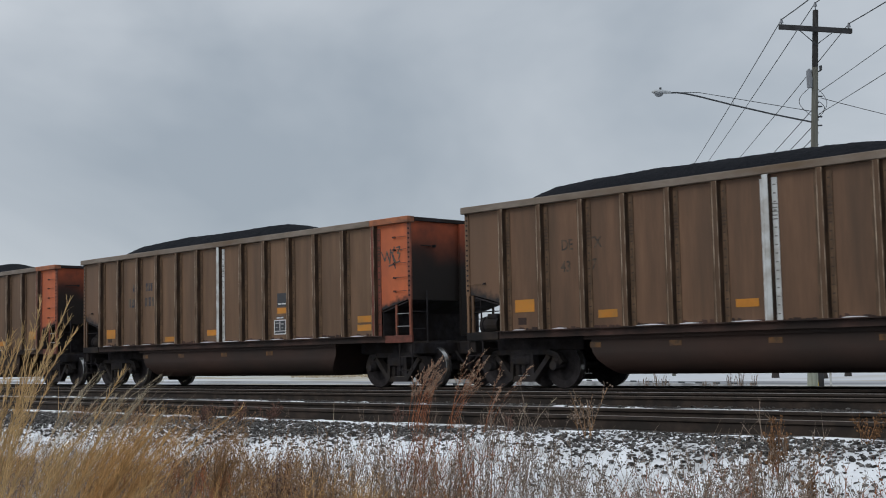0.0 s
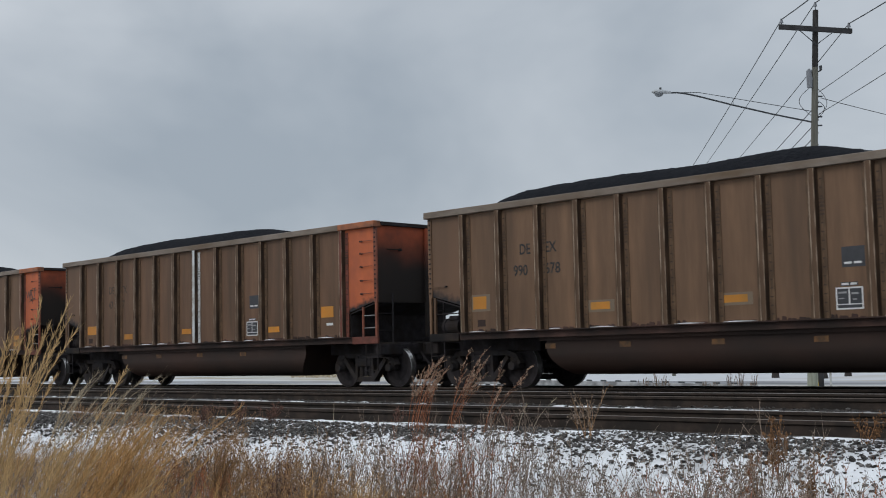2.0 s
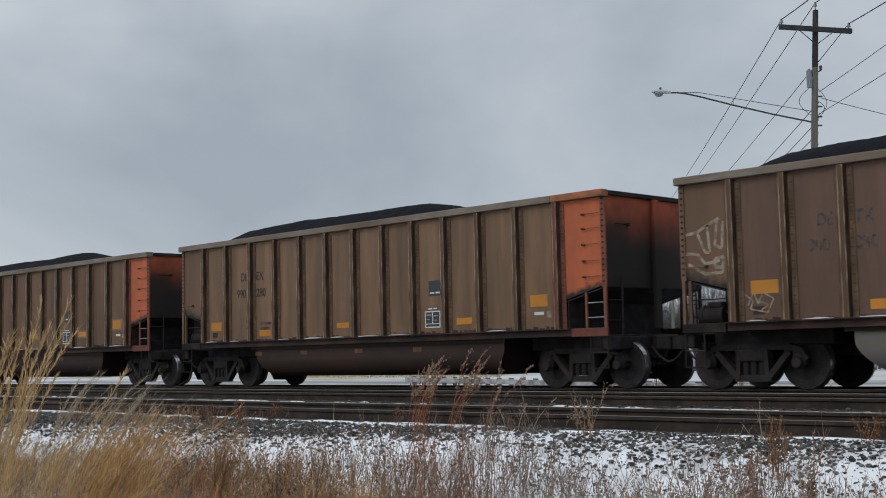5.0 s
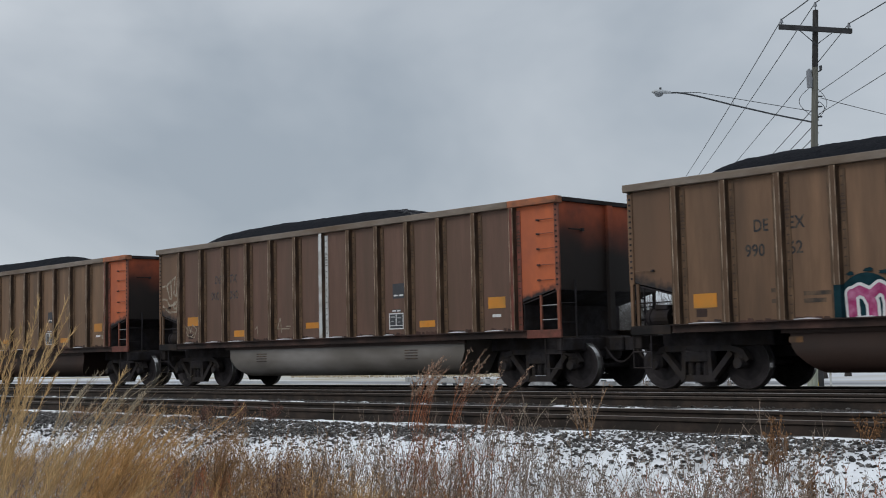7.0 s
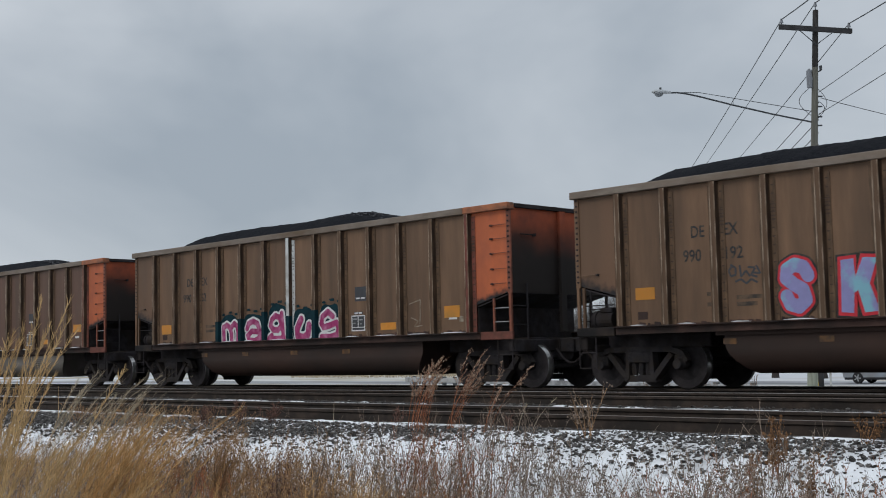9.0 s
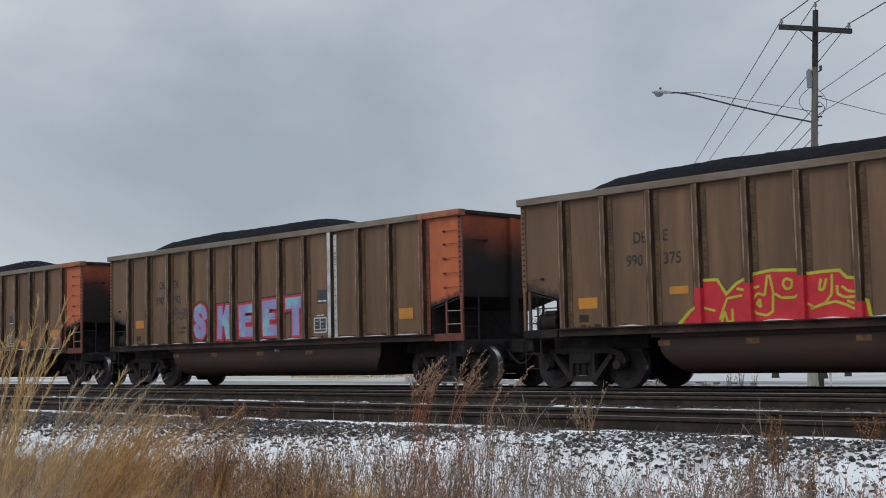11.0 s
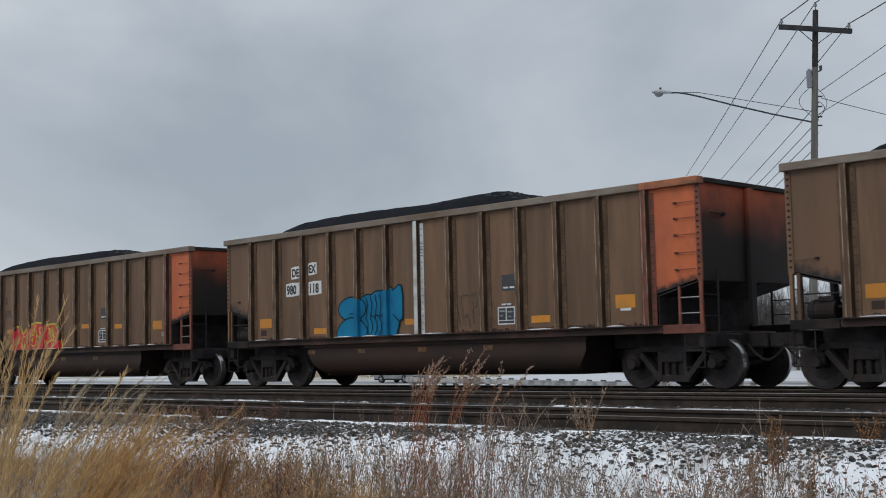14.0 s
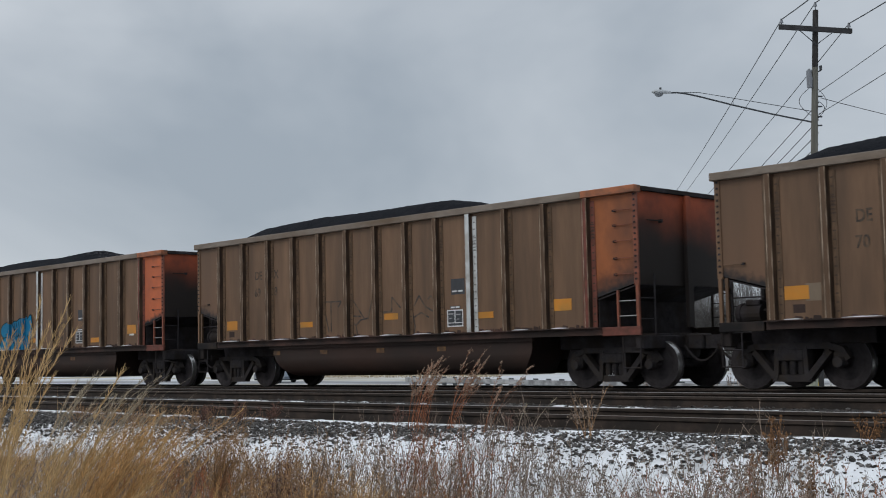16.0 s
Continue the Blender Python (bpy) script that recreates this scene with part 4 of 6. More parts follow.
SKEET_LAYERS = ((0.090, INK, "letter_shadow", "black letter edge"), (0.055, RED, "letter_edge", "red letter edge"), (0.0, LILAC, "sprayed_letter", "lilac and pale blue sprayed letter"))
for shape in ([(-1.76, 1.42), (-1.55, 1.40), (-1.53, 1.72), (-1.46, 1.76), (-1.36, 1.40), (-1.11, 1.42), (-1.26, 1.86), (-1.12, 2.26), (-1.36, 2.28), (-1.50, 1.98), (-1.52, 2.27), (-1.74, 2.26)],
              bold_e(-0.79, 0.62, 1.44, 2.27), bold_e(0.22, 0.60, 1.44, 2.34),
              [(1.42, 1.42), (1.68, 1.42), (1.68, 2.08), (1.90, 2.08), (1.90, 2.36), (1.14, 2.34), (1.14, 2.06), (1.42, 2.08)]):
    edged(cars[5], shape, SKEET_LAYERS, 0.0225)
S_LINE = [(-2.32, 2.05), (-2.40, 2.19), (-2.56, 2.24), (-2.70, 2.17), (-2.72, 2.02), (-2.58, 1.91), (-2.42, 1.82), (-2.37, 1.65), (-2.50, 1.54), (-2.66, 1.59), (-2.72, 1.72)]
fat(cars[5], S_LINE, 0.40, INK, 0.0225, "letter_shadow", "black letter edge")
fat(cars[5], S_LINE, 0.33, RED, 0.0305, "letter_edge", "red letter edge")
fat(cars[5], S_LINE, 0.235, LILAC, 0.0385, "sprayed_letter", "lilac and pale blue sprayed letter")
for pts in ([(-3.76, 2.30), (-3.84, 2.22), (-3.80, 2.12), (-3.70, 2.14), (-3.70, 2.26), (-3.80, 2.32)], [(-3.62, 2.30), (-3.60, 2.10), (-3.50, 2.20), (-3.42, 2.10)], [(-3.46, 2.26), (-3.32, 2.24), (-3.40, 2.12), (-3.28, 2.08)],
            [(-3.72, 2.02), (-3.60, 2.06), (-3.50, 1.98), (-3.40, 2.05), (-3.28, 1.99)], [(-3.30, 2.28), (-3.22, 2.14), (-3.36, 2.16)]):
    stroke(cars[5], pts, 0.036, SLATE, "dark scrawled tag", 0.0045)
for pts in ([(0.50, 1.14), (0.53, 1.04), (0.57, 1.13), (0.60, 1.03)], [(0.62, 1.13), (0.70, 1.12), (0.64, 1.08), (0.70, 1.03)]):
    bm = bmesh.new()
    for p, q in zip(pts, pts[1:]):
        bar(bm, p, q, 0.026, -1.449, -1.443)
    part("tub_tag", bm, LILAC, cars[5], "small pale blue tag on the tub")

# red letters edged yellow-green
BODY = [(-3.44, 1.335), (-3.27, 1.52), (-3.08, 1.63), (-3.06, 2.06), (-2.70, 2.05), (-2.52, 1.78), (-2.30, 1.96), (-2.00, 2.10), (-1.62, 2.15), (-1.08, 2.12), (-0.98, 2.05), (-0.66, 2.07), (-0.40, 2.07), (-0.28, 1.95), (-0.11, 1.93), (-0.11, 1.64), (0.04, 1.57), (0.08, 1.335)]
edged(cars[6], BODY, ((0.052, LIME, "lime_field", "yellow-green sprayed edge"), (0.0, RED, "red_field", "red sprayed shape")), 0.0225)
for pts in ([(-3.10, 1.64), (-2.92, 1.58), (-2.74, 1.54)], [(-2.66, 1.38), (-2.50, 1.74), (-2.20, 1.78)], [(-2.62, 1.34), (-2.56, 1.52), (-2.50, 1.34), (-2.40, 1.34), (-2.40, 1.56)], [(-2.30, 1.90), (-2.10, 1.86), (-1.86, 1.92)],
            [(-2.00, 1.70), (-1.90, 1.80), (-1.76, 1.76), (-1.70, 2.10)], [(-1.92, 1.62), (-1.86, 1.70), (-1.84, 1.56), (-1.92, 1.62)], [(-2.06, 1.56), (-1.92, 1.46), (-1.74, 1.42), (-1.62, 1.48), (-1.60, 1.80), (-1.66, 2.10)],
            [(-1.58, 1.78), (-1.44, 1.70), (-1.20, 1.70), (-1.08, 1.80), (-1.04, 2.08)], [(-1.36, 2.02), (-1.42, 1.94), (-1.36, 1.84), (-1.26, 1.86), (-1.24, 1.98), (-1.36, 2.02)], [(-1.10, 1.34), (-1.02, 1.55), (-1.04, 1.80)],
            [(-1.00, 1.60), (-0.86, 1.52), (-0.66, 1.58), (-0.54, 1.72), (-0.52, 2.04)], [(-0.72, 1.98), (-0.76, 1.80), (-0.68, 1.80), (-0.62, 1.98)], [(-0.44, 1.86), (-0.44, 1.72), (-0.32, 1.66), (-0.12, 1.66)], [(-0.36, 1.84), (-0.26, 1.76), (-0.14, 1.74)],
            [(-0.92, 1.50), (-0.70, 1.56), (-0.48, 1.60), (-0.30, 1.54), (-0.14, 1.46), (-0.12, 1.54), (-0.28, 1.60)]):
    stroke(cars[6], pts, 0.042, LIME, "yellow-green letter line", 0.0290)
for i, z1 in ((3, 1.95), (4, 1.98), (5, 2.05), (6, 1.58)):
    rib_paint(cars[6], i, z1, RED)


# azure painting with dark outlines
def outlined(car, shape, lift):
    """A sprayed azure shape inside a dark outline; shape(grow) gives its edge."""
    part("dark_edge", slab(bmesh.new(), shape(0.022), "y", SIDE - lift - 0.002, SIDE - lift), TEAL, car, "dark sprayed outline")
    part("azure_field", slab(bmesh.new(), shape(-0.012), "y", SIDE - lift - 0.005, SIDE - lift - 0.003), AZURE, car, "azure sprayed shape")


def dome_edge(g):
    return [(-2.26 + (0.55 + g) * math.cos(math.pi * k / 20), 1.336 + (0.43 + g) * math.sin(math.pi * k / 20)) for k in range(21)]


def lobe_edge(g):
    return [(-2.26 + (0.48 + g) * math.cos(2 * math.pi * k / 28), 1.97 + (0.27 + g) * math.sin(2 * math.pi * k / 28)) for k in range(28)]


def wave_edge(g):
    top = [(x, 2.19 + 0.19 * (x + 1.95) + 0.045 * abs(math.sin((x + 1.95) * 9.0)) + g) for x in [-0.90 - 0.0355 * k for k in range(30)]]
    return [(-1.93, 1.336), (-0.90, 1.336)] + top


def flag_edge(g):
    return [(-1.01, 1.336), (-0.78 + g, 1.336), (-0.70 + g, 1.50), (-0.67 + g, 1.64), (-0.56 + g, 1.69 - g), (-0.55 + g, 2.20), (-0.60 + g, 2.42 + g), (-0.68, 2.44 + g), (-0.80, 2.36 + g), (-0.92, 2.31 + g), (-1.01, 2.36 + g)]


for lift, shape in ((0.0225, wave_edge), (0.0230, flag_edge), (0.0290, lobe_edge), (0.0350, dome_edge)):
    outlined(cars[7], shape, lift)
for i, z1 in ((4, 2.18), (5, 2.34)):
    rib_paint(cars[7], i, z1, AZURE)
for k in range(5):
    x = -1.74 + 0.155 * k
    stroke(cars[7], [(x - 0.03, 2.22 + 0.02 * k), (x + 0.03, 2.05), (x - 0.01, 1.84), (x - 0.04, 1.74), (x + 0.04, 1.62), (x + 0.03, 1.46), (x - 0.05, 1.36)], 0.022, TEAL, "", 0.041)
stroke(cars[7], [(-1.62, 1.80), (-1.48, 1.77), (-1.40, 1.80), (-1.26, 1.76), (-1.16, 1.84)], 0.022, TEAL, "", 0.044)
stroke(cars[7], [(-0.86, 1.80), (-0.78, 1.73), (-0.67, 1.65)], 0.026, TEAL, "", 0.041)
stroke(cars[7], [(-2.36, 1.86), (-2.19, 1.86), (-2.02, 1.78)], 0.022, TEAL, "", 0.044)
for pts in ([(1.08, 2.12), (1.14, 1.80), (1.22, 1.45)], [(1.16, 2.12), (1.24, 1.80), (1.30, 1.46)], [(1.24, 2.10), (1.34, 1.48)], [(1.28, 2.10), (1.58, 2.12)], [(1.34, 1.62), (1.42, 1.72), (1.50, 1.44)], [(1.60, 1.50), (1.58, 2.08), (1.68, 2.16), (1.70, 1.86), (1.58, 1.84)],
            [(1.78, 2.18), (1.76, 1.64), (1.88, 1.62), (1.84, 2.06)], [(2.02, 2.14), (2.14, 1.86), (2.02, 1.78), (2.20, 1.49)]):
    stroke(cars[7], pts, 0.034, SMUDGE, "smudged dark tag")
# white number patches with black figures
for ch, x, z, w, h in (("DE", -4.52, 2.84, 0.33, 0.19), ("EX", -3.87, 2.90, 0.29, 0.19), ("980", -4.73, 2.42, 0.51, 0.22), ("118", -3.87, 2.42, 0.46, 0.22)):
    pts = [(x - 0.03, z - 0.06), (x + w * 0.5, z - 0.055), (x + w + 0.02, z - 0.03), (x + w + 0.01, z + h + 0.05), (x + w * 0.4, z + h + 0.06), (x - 0.03, z + h + 0.03)]
    part("number_patch", slab(bmesh.new(), pts, "y", SIDE - 0.007, SIDE - 0.0045), CHALK, cars[7], "white number patch")
    words(cars[7], ch, x, z, h, BLACK, squeeze=0.82, bold=0.010, lift=0.010)
# the scrawled tag
for pts in ([(-2.08, 2.03), (-2.02, 2.18), (-1.66, 2.17), (-1.30, 2.17), (-1.41, 2.04)], [(-1.68, 2.16), (-1.68, 1.46)], [(-2.08, 2.07), (-1.91, 1.98), (-1.76, 1.46)], [(-1.20, 1.82), (-0.87, 2.16), (-0.49, 1.73)], [(-0.96, 1.81), (-0.62, 1.79)],
            [(-0.95, 1.70), (-0.79, 1.59), (-0.62, 1.71), (-0.36, 1.74), (-0.22, 2.14), (0.05, 1.93)], [(-0.79, 1.59), (-0.74, 1.39)], [(0.02, 1.85), (0.44, 1.87), (0.45, 2.18), (0.73, 1.93)],
            [(1.02, 1.98), (1.11, 1.83), (1.19, 1.52), (1.16, 1.36)], [(1.16, 1.95), (1.33, 2.17), (1.51, 1.93), (1.75, 1.82)], [(1.17, 1.71), (1.39, 1.80), (1.63, 1.69)], [(1.60, 2.08), (1.70, 2.15), (1.76, 2.07)]):
    stroke(cars[8], pts, 0.036, SMUDGE, "thin black scrawl")


# ---- the ground ----
BALLAST = material("dark_ballast", (0.055, 0.050, 0.047), 0.85, 0.0, 0.45, 18, (0.03, 0.026, 0.024), 0.3, 3, bump=1.0, bump_size=26, spec=0.08)
RAIL = material("rusty_rail_side", (0.060, 0.043, 0.034), 0.7, 0.2, 0.3, 10, (0.03, 0.024, 0.02), 0.3, 4)
DULL_HEAD = material("rust_filmed_rail_head", (0.13, 0.105, 0.09), 0.5, 0.4, 0.2, 6)
HEAD_STEEL = material("worn_rail_head", (0.30, 0.28, 0.265), 0.35, 0.7, 0.15, 6)
TIE = material("creosoted_wood", (0.045, 0.034, 0.027), 0.85, 0.0, 0.35, 8, bump=0.4, bump_size=30, spec=0.1)
# coal dust, with the train's shade put into the near-black colour
SHADED_BALLAST = material("coal_dusted_ballast", (0.014, 0.013, 0.013), 0.9, 0.0, 0.5, 18, (0.03, 0.028, 0.026), 0.25, 3, bump=0.8, bump_size=26, spec=0.04)
FIELD = material("snowy_field", (0.62, 0.63, 0.65), 0.85, 0.0, 0.06, 0.4, (0.40, 0.34, 0.24), 0.10, 0.05, (1, 1, 1), 0.3, 3, 0, 0.1, spec=0.08)

THATCH = material("brown_thatch_and_snow", (0.13, 0.095, 0.062), 0.9, 0.0, 0.5, 30, (0.64, 0.65, 0.68), 0.64, 2.2, (1, 1, 1), 0.8, 30, 0, 0.05, spec=0.05)
STUBBLE = material("tan_stubble", (0.40, 0.35, 0.26), 0.9, 0.0, 0.3, 1.2, (0.60, 0.60, 0.58), 0.45, 0.22, (0.35, 1, 1), 0.3, 3, spec=0.05)

MID_Y, NEAR_Y = TRACK_Y - 4.1, TRACK_Y - 8.5
PROFILE = [(-400, -1.6), (-6, -1.1), (0, -0.95), (4, -0.95), (8.2, -0.80), (8.7, -0.55), (9.0, -0.42), (9.5, -0.25), (9.9, -0.185), (10.2, -0.145), (10.55, -0.14), (10.8, -0.17), (12.5, -0.19), (12.85, -0.035), (13.7, -0.035), (14.5, -0.16), (17.6, -0.17), (18.4, -0.20), (23.0, -0.20), (25.5, -1.2), (34, -1.35), (120, -1.45), (3000, -2.0)]


def ground_z(y):
    for (a, za), (b, zb) in zip(PROFILE, PROFILE[1:]):
        if a <= y <= b:
            return za + (zb - za) * (y - a) / (b - a)
    return -2.0


def lay_ground():
    bm = bmesh.new()
    xs = [-3000, -400, -160, -130, -110, -95] + [-85 + 1.0 * k for k in range(96)] + [40, 300, 1500]
    ys = sorted({p[0] for p in PROFILE} | {6.0, 7.0, 7.6, 9.25, 9.7, 10.05, 10.38, 10.65, 2.0, 28, 31, 38, 44, 50, 56, 62, 70, 80, 95, 120, 150, 200, 500})
    grid = [[bm.verts.new((x, y, ground_z(y) + (0.04 * noise.noise((x * 0.5, y * 0.9, 0)) if 1 < y < 10 else 0.0))) for y in ys] for x in xs]
    for i in range(len(xs) - 1):
        for j in range(len(ys) - 1):
            f = bm.faces.new((grid[i][j], grid[i + 1][j], grid[i + 1][j + 1], grid[i][j + 1]))
            mid = (ys[j] + ys[j + 1]) / 2
            f.material_index = 1 if 10.65 < mid < 25.5 else (2 if mid > 25.5 else 0)
            run = (xs[i] + xs[i + 1]) / 2 / max(mid, 1.0) + 0.05 * noise.noise((xs[i] * 0.3, mid, 0))
            if 31 < mid < 190 and -1.46 < run < -0.94:
                f.material_index = 4
            if 1 < mid < 8.75 and run < -1.28 + 0.12 * noise.noise((xs[i] * 0.7, mid, 4)):
                f.material_index = 5
            # strip along the train's track, its shade painted into the ballast
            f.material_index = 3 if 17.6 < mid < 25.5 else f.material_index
    return tagged(part("ground", bm, [SNOW, BALLAST, FIELD, SHADED_BALLAST, STUBBLE, THATCH], smooth=True), "snowy embankment and flat winter field", "ground", "", "structure")


ground = lay_ground()


def lay_track(centre, z, label):
    track = tagged(new("railway_track"), label, "track", "railway tracks", "structure")
    track.location = (0, centre, z)
    for s in (-1, 1):
        y = s * 0.755
        head = [(y - 0.037, -0.004), (y - 0.034, 0.0), (y + 0.034, 0.0), (y + 0.037, -0.004), (y + 0.036, -0.038), (y + 0.010, -0.055), (y + 0.009, -0.145), (y + 0.075, -0.17), (y + 0.075, -0.185), (y - 0.075, -0.185), (y - 0.075, -0.17), (y - 0.009, -0.145), (y - 0.010, -0.055), (y - 0.036, -0.038)]
        bm = slab(bmesh.new(), head, "x", -420, 220)
        for f in bm.faces:
            if f.calc_center_median().z > -0.006 and abs(f.normal.x) < 0.5:
                f.material_index = 1
        # the rail on the camera's side has the duller head colour
        part("rail", bm, [RAIL, HEAD_STEEL if s > 0 else DULL_HEAD], track, "rusty rail with a worn bright head" if s > 0 else "rusty rail with a dull head")
    bm = bmesh.new()
    for k in range(330):
        x = -160 + k * 0.52
        box(bm, x - 0.11, x + 0.11, -1.3, 1.3, -0.30, -0.187)
    tagged(part("ties", bm, TIE, track, "dark creosoted wooden ties"), kind="stuff")
    return track


lay_track(TRACK_Y, 0.0, "railway track under the train")
lay_track(MID_Y, 0.033, "empty railway track beside the train")
lay_track(NEAR_Y, 0.012, "empty rusty railway track at the embankment edge")


# ---- roadside beyond the tracks ----
R_DIR, F_DIR = Vector((0.702, 0.712, 0)), Vector((-0.712, 0.702, 0))
POLE_WOOD = material("weathered_pole_wood", (0.175, 0.172, 0.145), 0.85, 0.0, 0.3, 3, (0.13, 0.125, 0.105), 0.4, 2, (6, 6, 0.4), 0.4, 30)
TARRED = material("tar_darkened_pole_wood", (0.060, 0.058, 0.056), 0.85, 0.0, 0.3, 3, (0.035, 0.033, 0.032), 0.4, 2, (6, 6, 0.4), 0.4, 30, spec=0.1)
SLEEVE = material("pale_green_sleeve", (0.36, 0.38, 0.30), 0.7, 0.0, 0.15, 4, (0.24, 0.25, 0.19), 0.3, 2, (4, 4, 0.5))
DARK_WOOD = material("dark_crossarm_wood", (0.05, 0.048, 0.05), 0.85, 0.0, 0.3, 6, (0.03, 0.03, 0.03), 0.3, 3)
LAMP_GREY = material("pale_lamp_casting", (0.45, 0.47, 0.48), 0.5, 0.2, 0.1, 6)
IRON = material("dark_galvanised_arm", (0.07, 0.075, 0.08), 0.5, 0.5, 0.2, 6)
PORCELAIN = material("grey_porcelain", (0.22, 0.23, 0.25), 0.3, 0.0, 0.1, 10)
WIRE = material("dark_cable", (0.035, 0.037, 0.04), 0.6, 0.3, 0.2, 5)
LENS_GLASS = material("cloudy_lamp_lens", (0.20, 0.215, 0.23), 0.25, 0.0, 0.1, 6)
YELLOW = material("yellow_plastic_guard", (0.62, 0.45, 0.05), 0.5, 0.0, 0.15, 6)
ROAD = material("salted_asphalt", (0.20, 0.20, 0.205), 0.85, 0.0, 0.2, 2, (0.42, 0.43, 0.45), 0.3, 0.6, (0.2, 1, 1), spec=0.1)
CONCRETE = material("grey_barrier", (0.40, 0.40, 0.40), 0.8, 0.0, 0.15, 3, (0.18, 0.18, 0.18), 0.3, 2)
POST_GREY = material("dark_barrier_post", (0.075, 0.08, 0.085), 0.7, 0.0, 0.2, 5)

FOOT, TIP = Vector((-21.97, 39.43, -1.45)), Vector((-20.86, 38.90, 12.32))


def on_pole(z):
    k = (z - FOOT.z) / (TIP.z - FOOT.z)
    return FOOT.lerp(TIP, k)


def wire_curve(bm, a, b, sag, r, n=22):
    pts = []
    for i in range(n + 1):
        u = i / n
        p = a.lerp(b, u)
        p.z -= sag * 4 * u * (1 - u)
        pts.append(p)
    for p, q in zip(pts, pts[1:]):
        rod(bm, p, q, r, 5, caps=False)


def build_utility_pole():
    pole = tagged(new("utility_pole"), "weathered leaning wooden utility pole with a crossarm and street lamp", "utility pole")
    bm = bmesh.new()
    rings = []
    for i in range(15):
        c, r = FOOT.lerp(TIP, i / 14), 0.165 - 0.005 * i
        rings.append([bm.verts.new((c.x + r * math.cos(2 * math.pi * k / 16), c.y + r * math.sin(2 * math.pi * k / 16), c.z)) for k in range(16)])
    for i in range(14):
        for k in range(16):
            f = bm.faces.new((rings[i][k], rings[i][(k + 1) % 16], rings[i + 1][(k + 1) % 16], rings[i + 1][k]))
            f.material_index, f.smooth = int(i > 11), True
    bm.faces.new(rings[0][::-1]), bm.faces.new(rings[-1])
    part("shaft", bm, [POLE_WOOD, TARRED], pole, "weathered grey shaft, darker near the crossarm")
    part("pole_sleeve", rod(bmesh.new(), FOOT - Vector((0, 0, 0.1)), on_pole(0.9), 0.185, 16, 0.178), SLEEVE, pole, "pale greenish sleeve round the foot")
    bm = bmesh.new()
    a, b = Vector((-21.80, 38.00, 11.73)), Vector((-20.08, 39.77, 11.53))
    mid = (a + b) / 2
    rot = (b - a).to_track_quat("X", "Z").to_matrix().to_4x4()
    box(bm, -1.26, 1.26, -0.06, 0.06, -0.085, 0.085, bevel=0.012)
    bmesh.ops.transform(bm, matrix=Matrix.Translation(mid - F_DIR * 0.16) @ rot, verts=bm.verts)
    part("crossarm", bm, DARK_WOOD, pole, "dark wooden crossarm")
    for d in (-0.62, 0.62):
        bm = bmesh.new()
        rod(bm, mid - F_DIR * 0.23 + (b - a).normalized() * d - Vector((0, 0, 0.06)), on_pole(11.10) - F_DIR * 0.14, 0.016, 6)
        part("arm_brace", bm, IRON, pole)
    tops = [a.lerp(b, 0.03) - F_DIR * 0.16, on_pole(12.32), a.lerp(b, 0.97) - F_DIR * 0.16]
    pins = []
    for p in tops:
        bm = bmesh.new()
        rod(bm, p, p + Vector((0, 0, 0.2)), 0.02, 6)
        rod(bm, p + Vector((0, 0, 0.14)), p + Vector((0, 0, 0.20)), 0.07, 10, 0.05)
        rod(bm, p + Vector((0, 0, 0.20)), p + Vector((0, 0, 0.29)), 0.055, 10, 0.035)
        part("insulator", bm, PORCELAIN, pole)
        pins.append(p + Vector((0, 0, 0.26)))
    # lamp arm, tie rod and lamp head
    root, head = on_pole(8.48) - R_DIR * 0.12, Vector((-24.95, 35.08, 9.63))
    across = head - root
    pts = [root + across * u + Vector((0, 0, h)) for u, h in ((0, 0.0), (0.25, 0.01), (0.5, 0.06), (0.72, 0.13), (0.80, 0.14), (0.86, 0.12), (0.90, 0.07))]
    bm = bmesh.new()
    for p, q in zip(pts, pts[1:]):
        rod(bm, p, q, 0.030, 8)
    part("lamp_arm", bm, IRON, pole, "long dark lamp arm")
    bm = bmesh.new()
    rod(bm, on_pole(8.85) - R_DIR * 0.12, pts[3] + Vector((0, 0, 0.14)), 0.012, 6)
    rod(bm, pts[3] + Vector((0, 0, 0.14)), pts[5], 0.012, 6)
    rod(bm, pts[2], pts[2] + Vector((0, 0, 0.2)), 0.010, 6)
    part("tie_rod", bm, IRON, pole)
    out = across.normalized()
    out.z = 0.05
    out.normalize()
    side, up = out.cross(Vector((0, 0, 1))).normalized(), Vector((0, 0, 1))
    bm = bmesh.new()
    secs = ((0.0, 0.05, 0.05), (0.10, 0.075, 0.065), (0.25, 0.14, 0.09), (0.42, 0.17, 0.105), (0.58, 0.15, 0.09), (0.66, 0.07, 0.04))
    rings = []
    base = pts[-1]
    for d, w, h in secs:
        rings.append([bm.verts.new(base + out * d + side * (w * math.cos(t)) + up * (h * math.sin(t) * (1.0 if math.sin(t) > 0 else 0.55))) for t in [2 * math.pi * k / 14 for k in range(14)]])
    for r0, r1 in zip(rings, rings[1:]):
        for k in range(14):
            bm.faces.new((r0[k], r0[(k + 1) % 14], r1[(k + 1) % 14], r1[k]))
    bm.faces.new(rings[0]), bm.faces.new(rings[-1][::-1])
    bmesh.ops.recalc_face_normals(bm, faces=bm.faces)
    lamp = part("lamp_head", bm, LAMP_GREY, pole, "pale grey street lamp head", smooth=True)
    bm = bmesh.new()
    bmesh.ops.create_uvsphere(bm, u_segments=14, v_segments=8, radius=1)
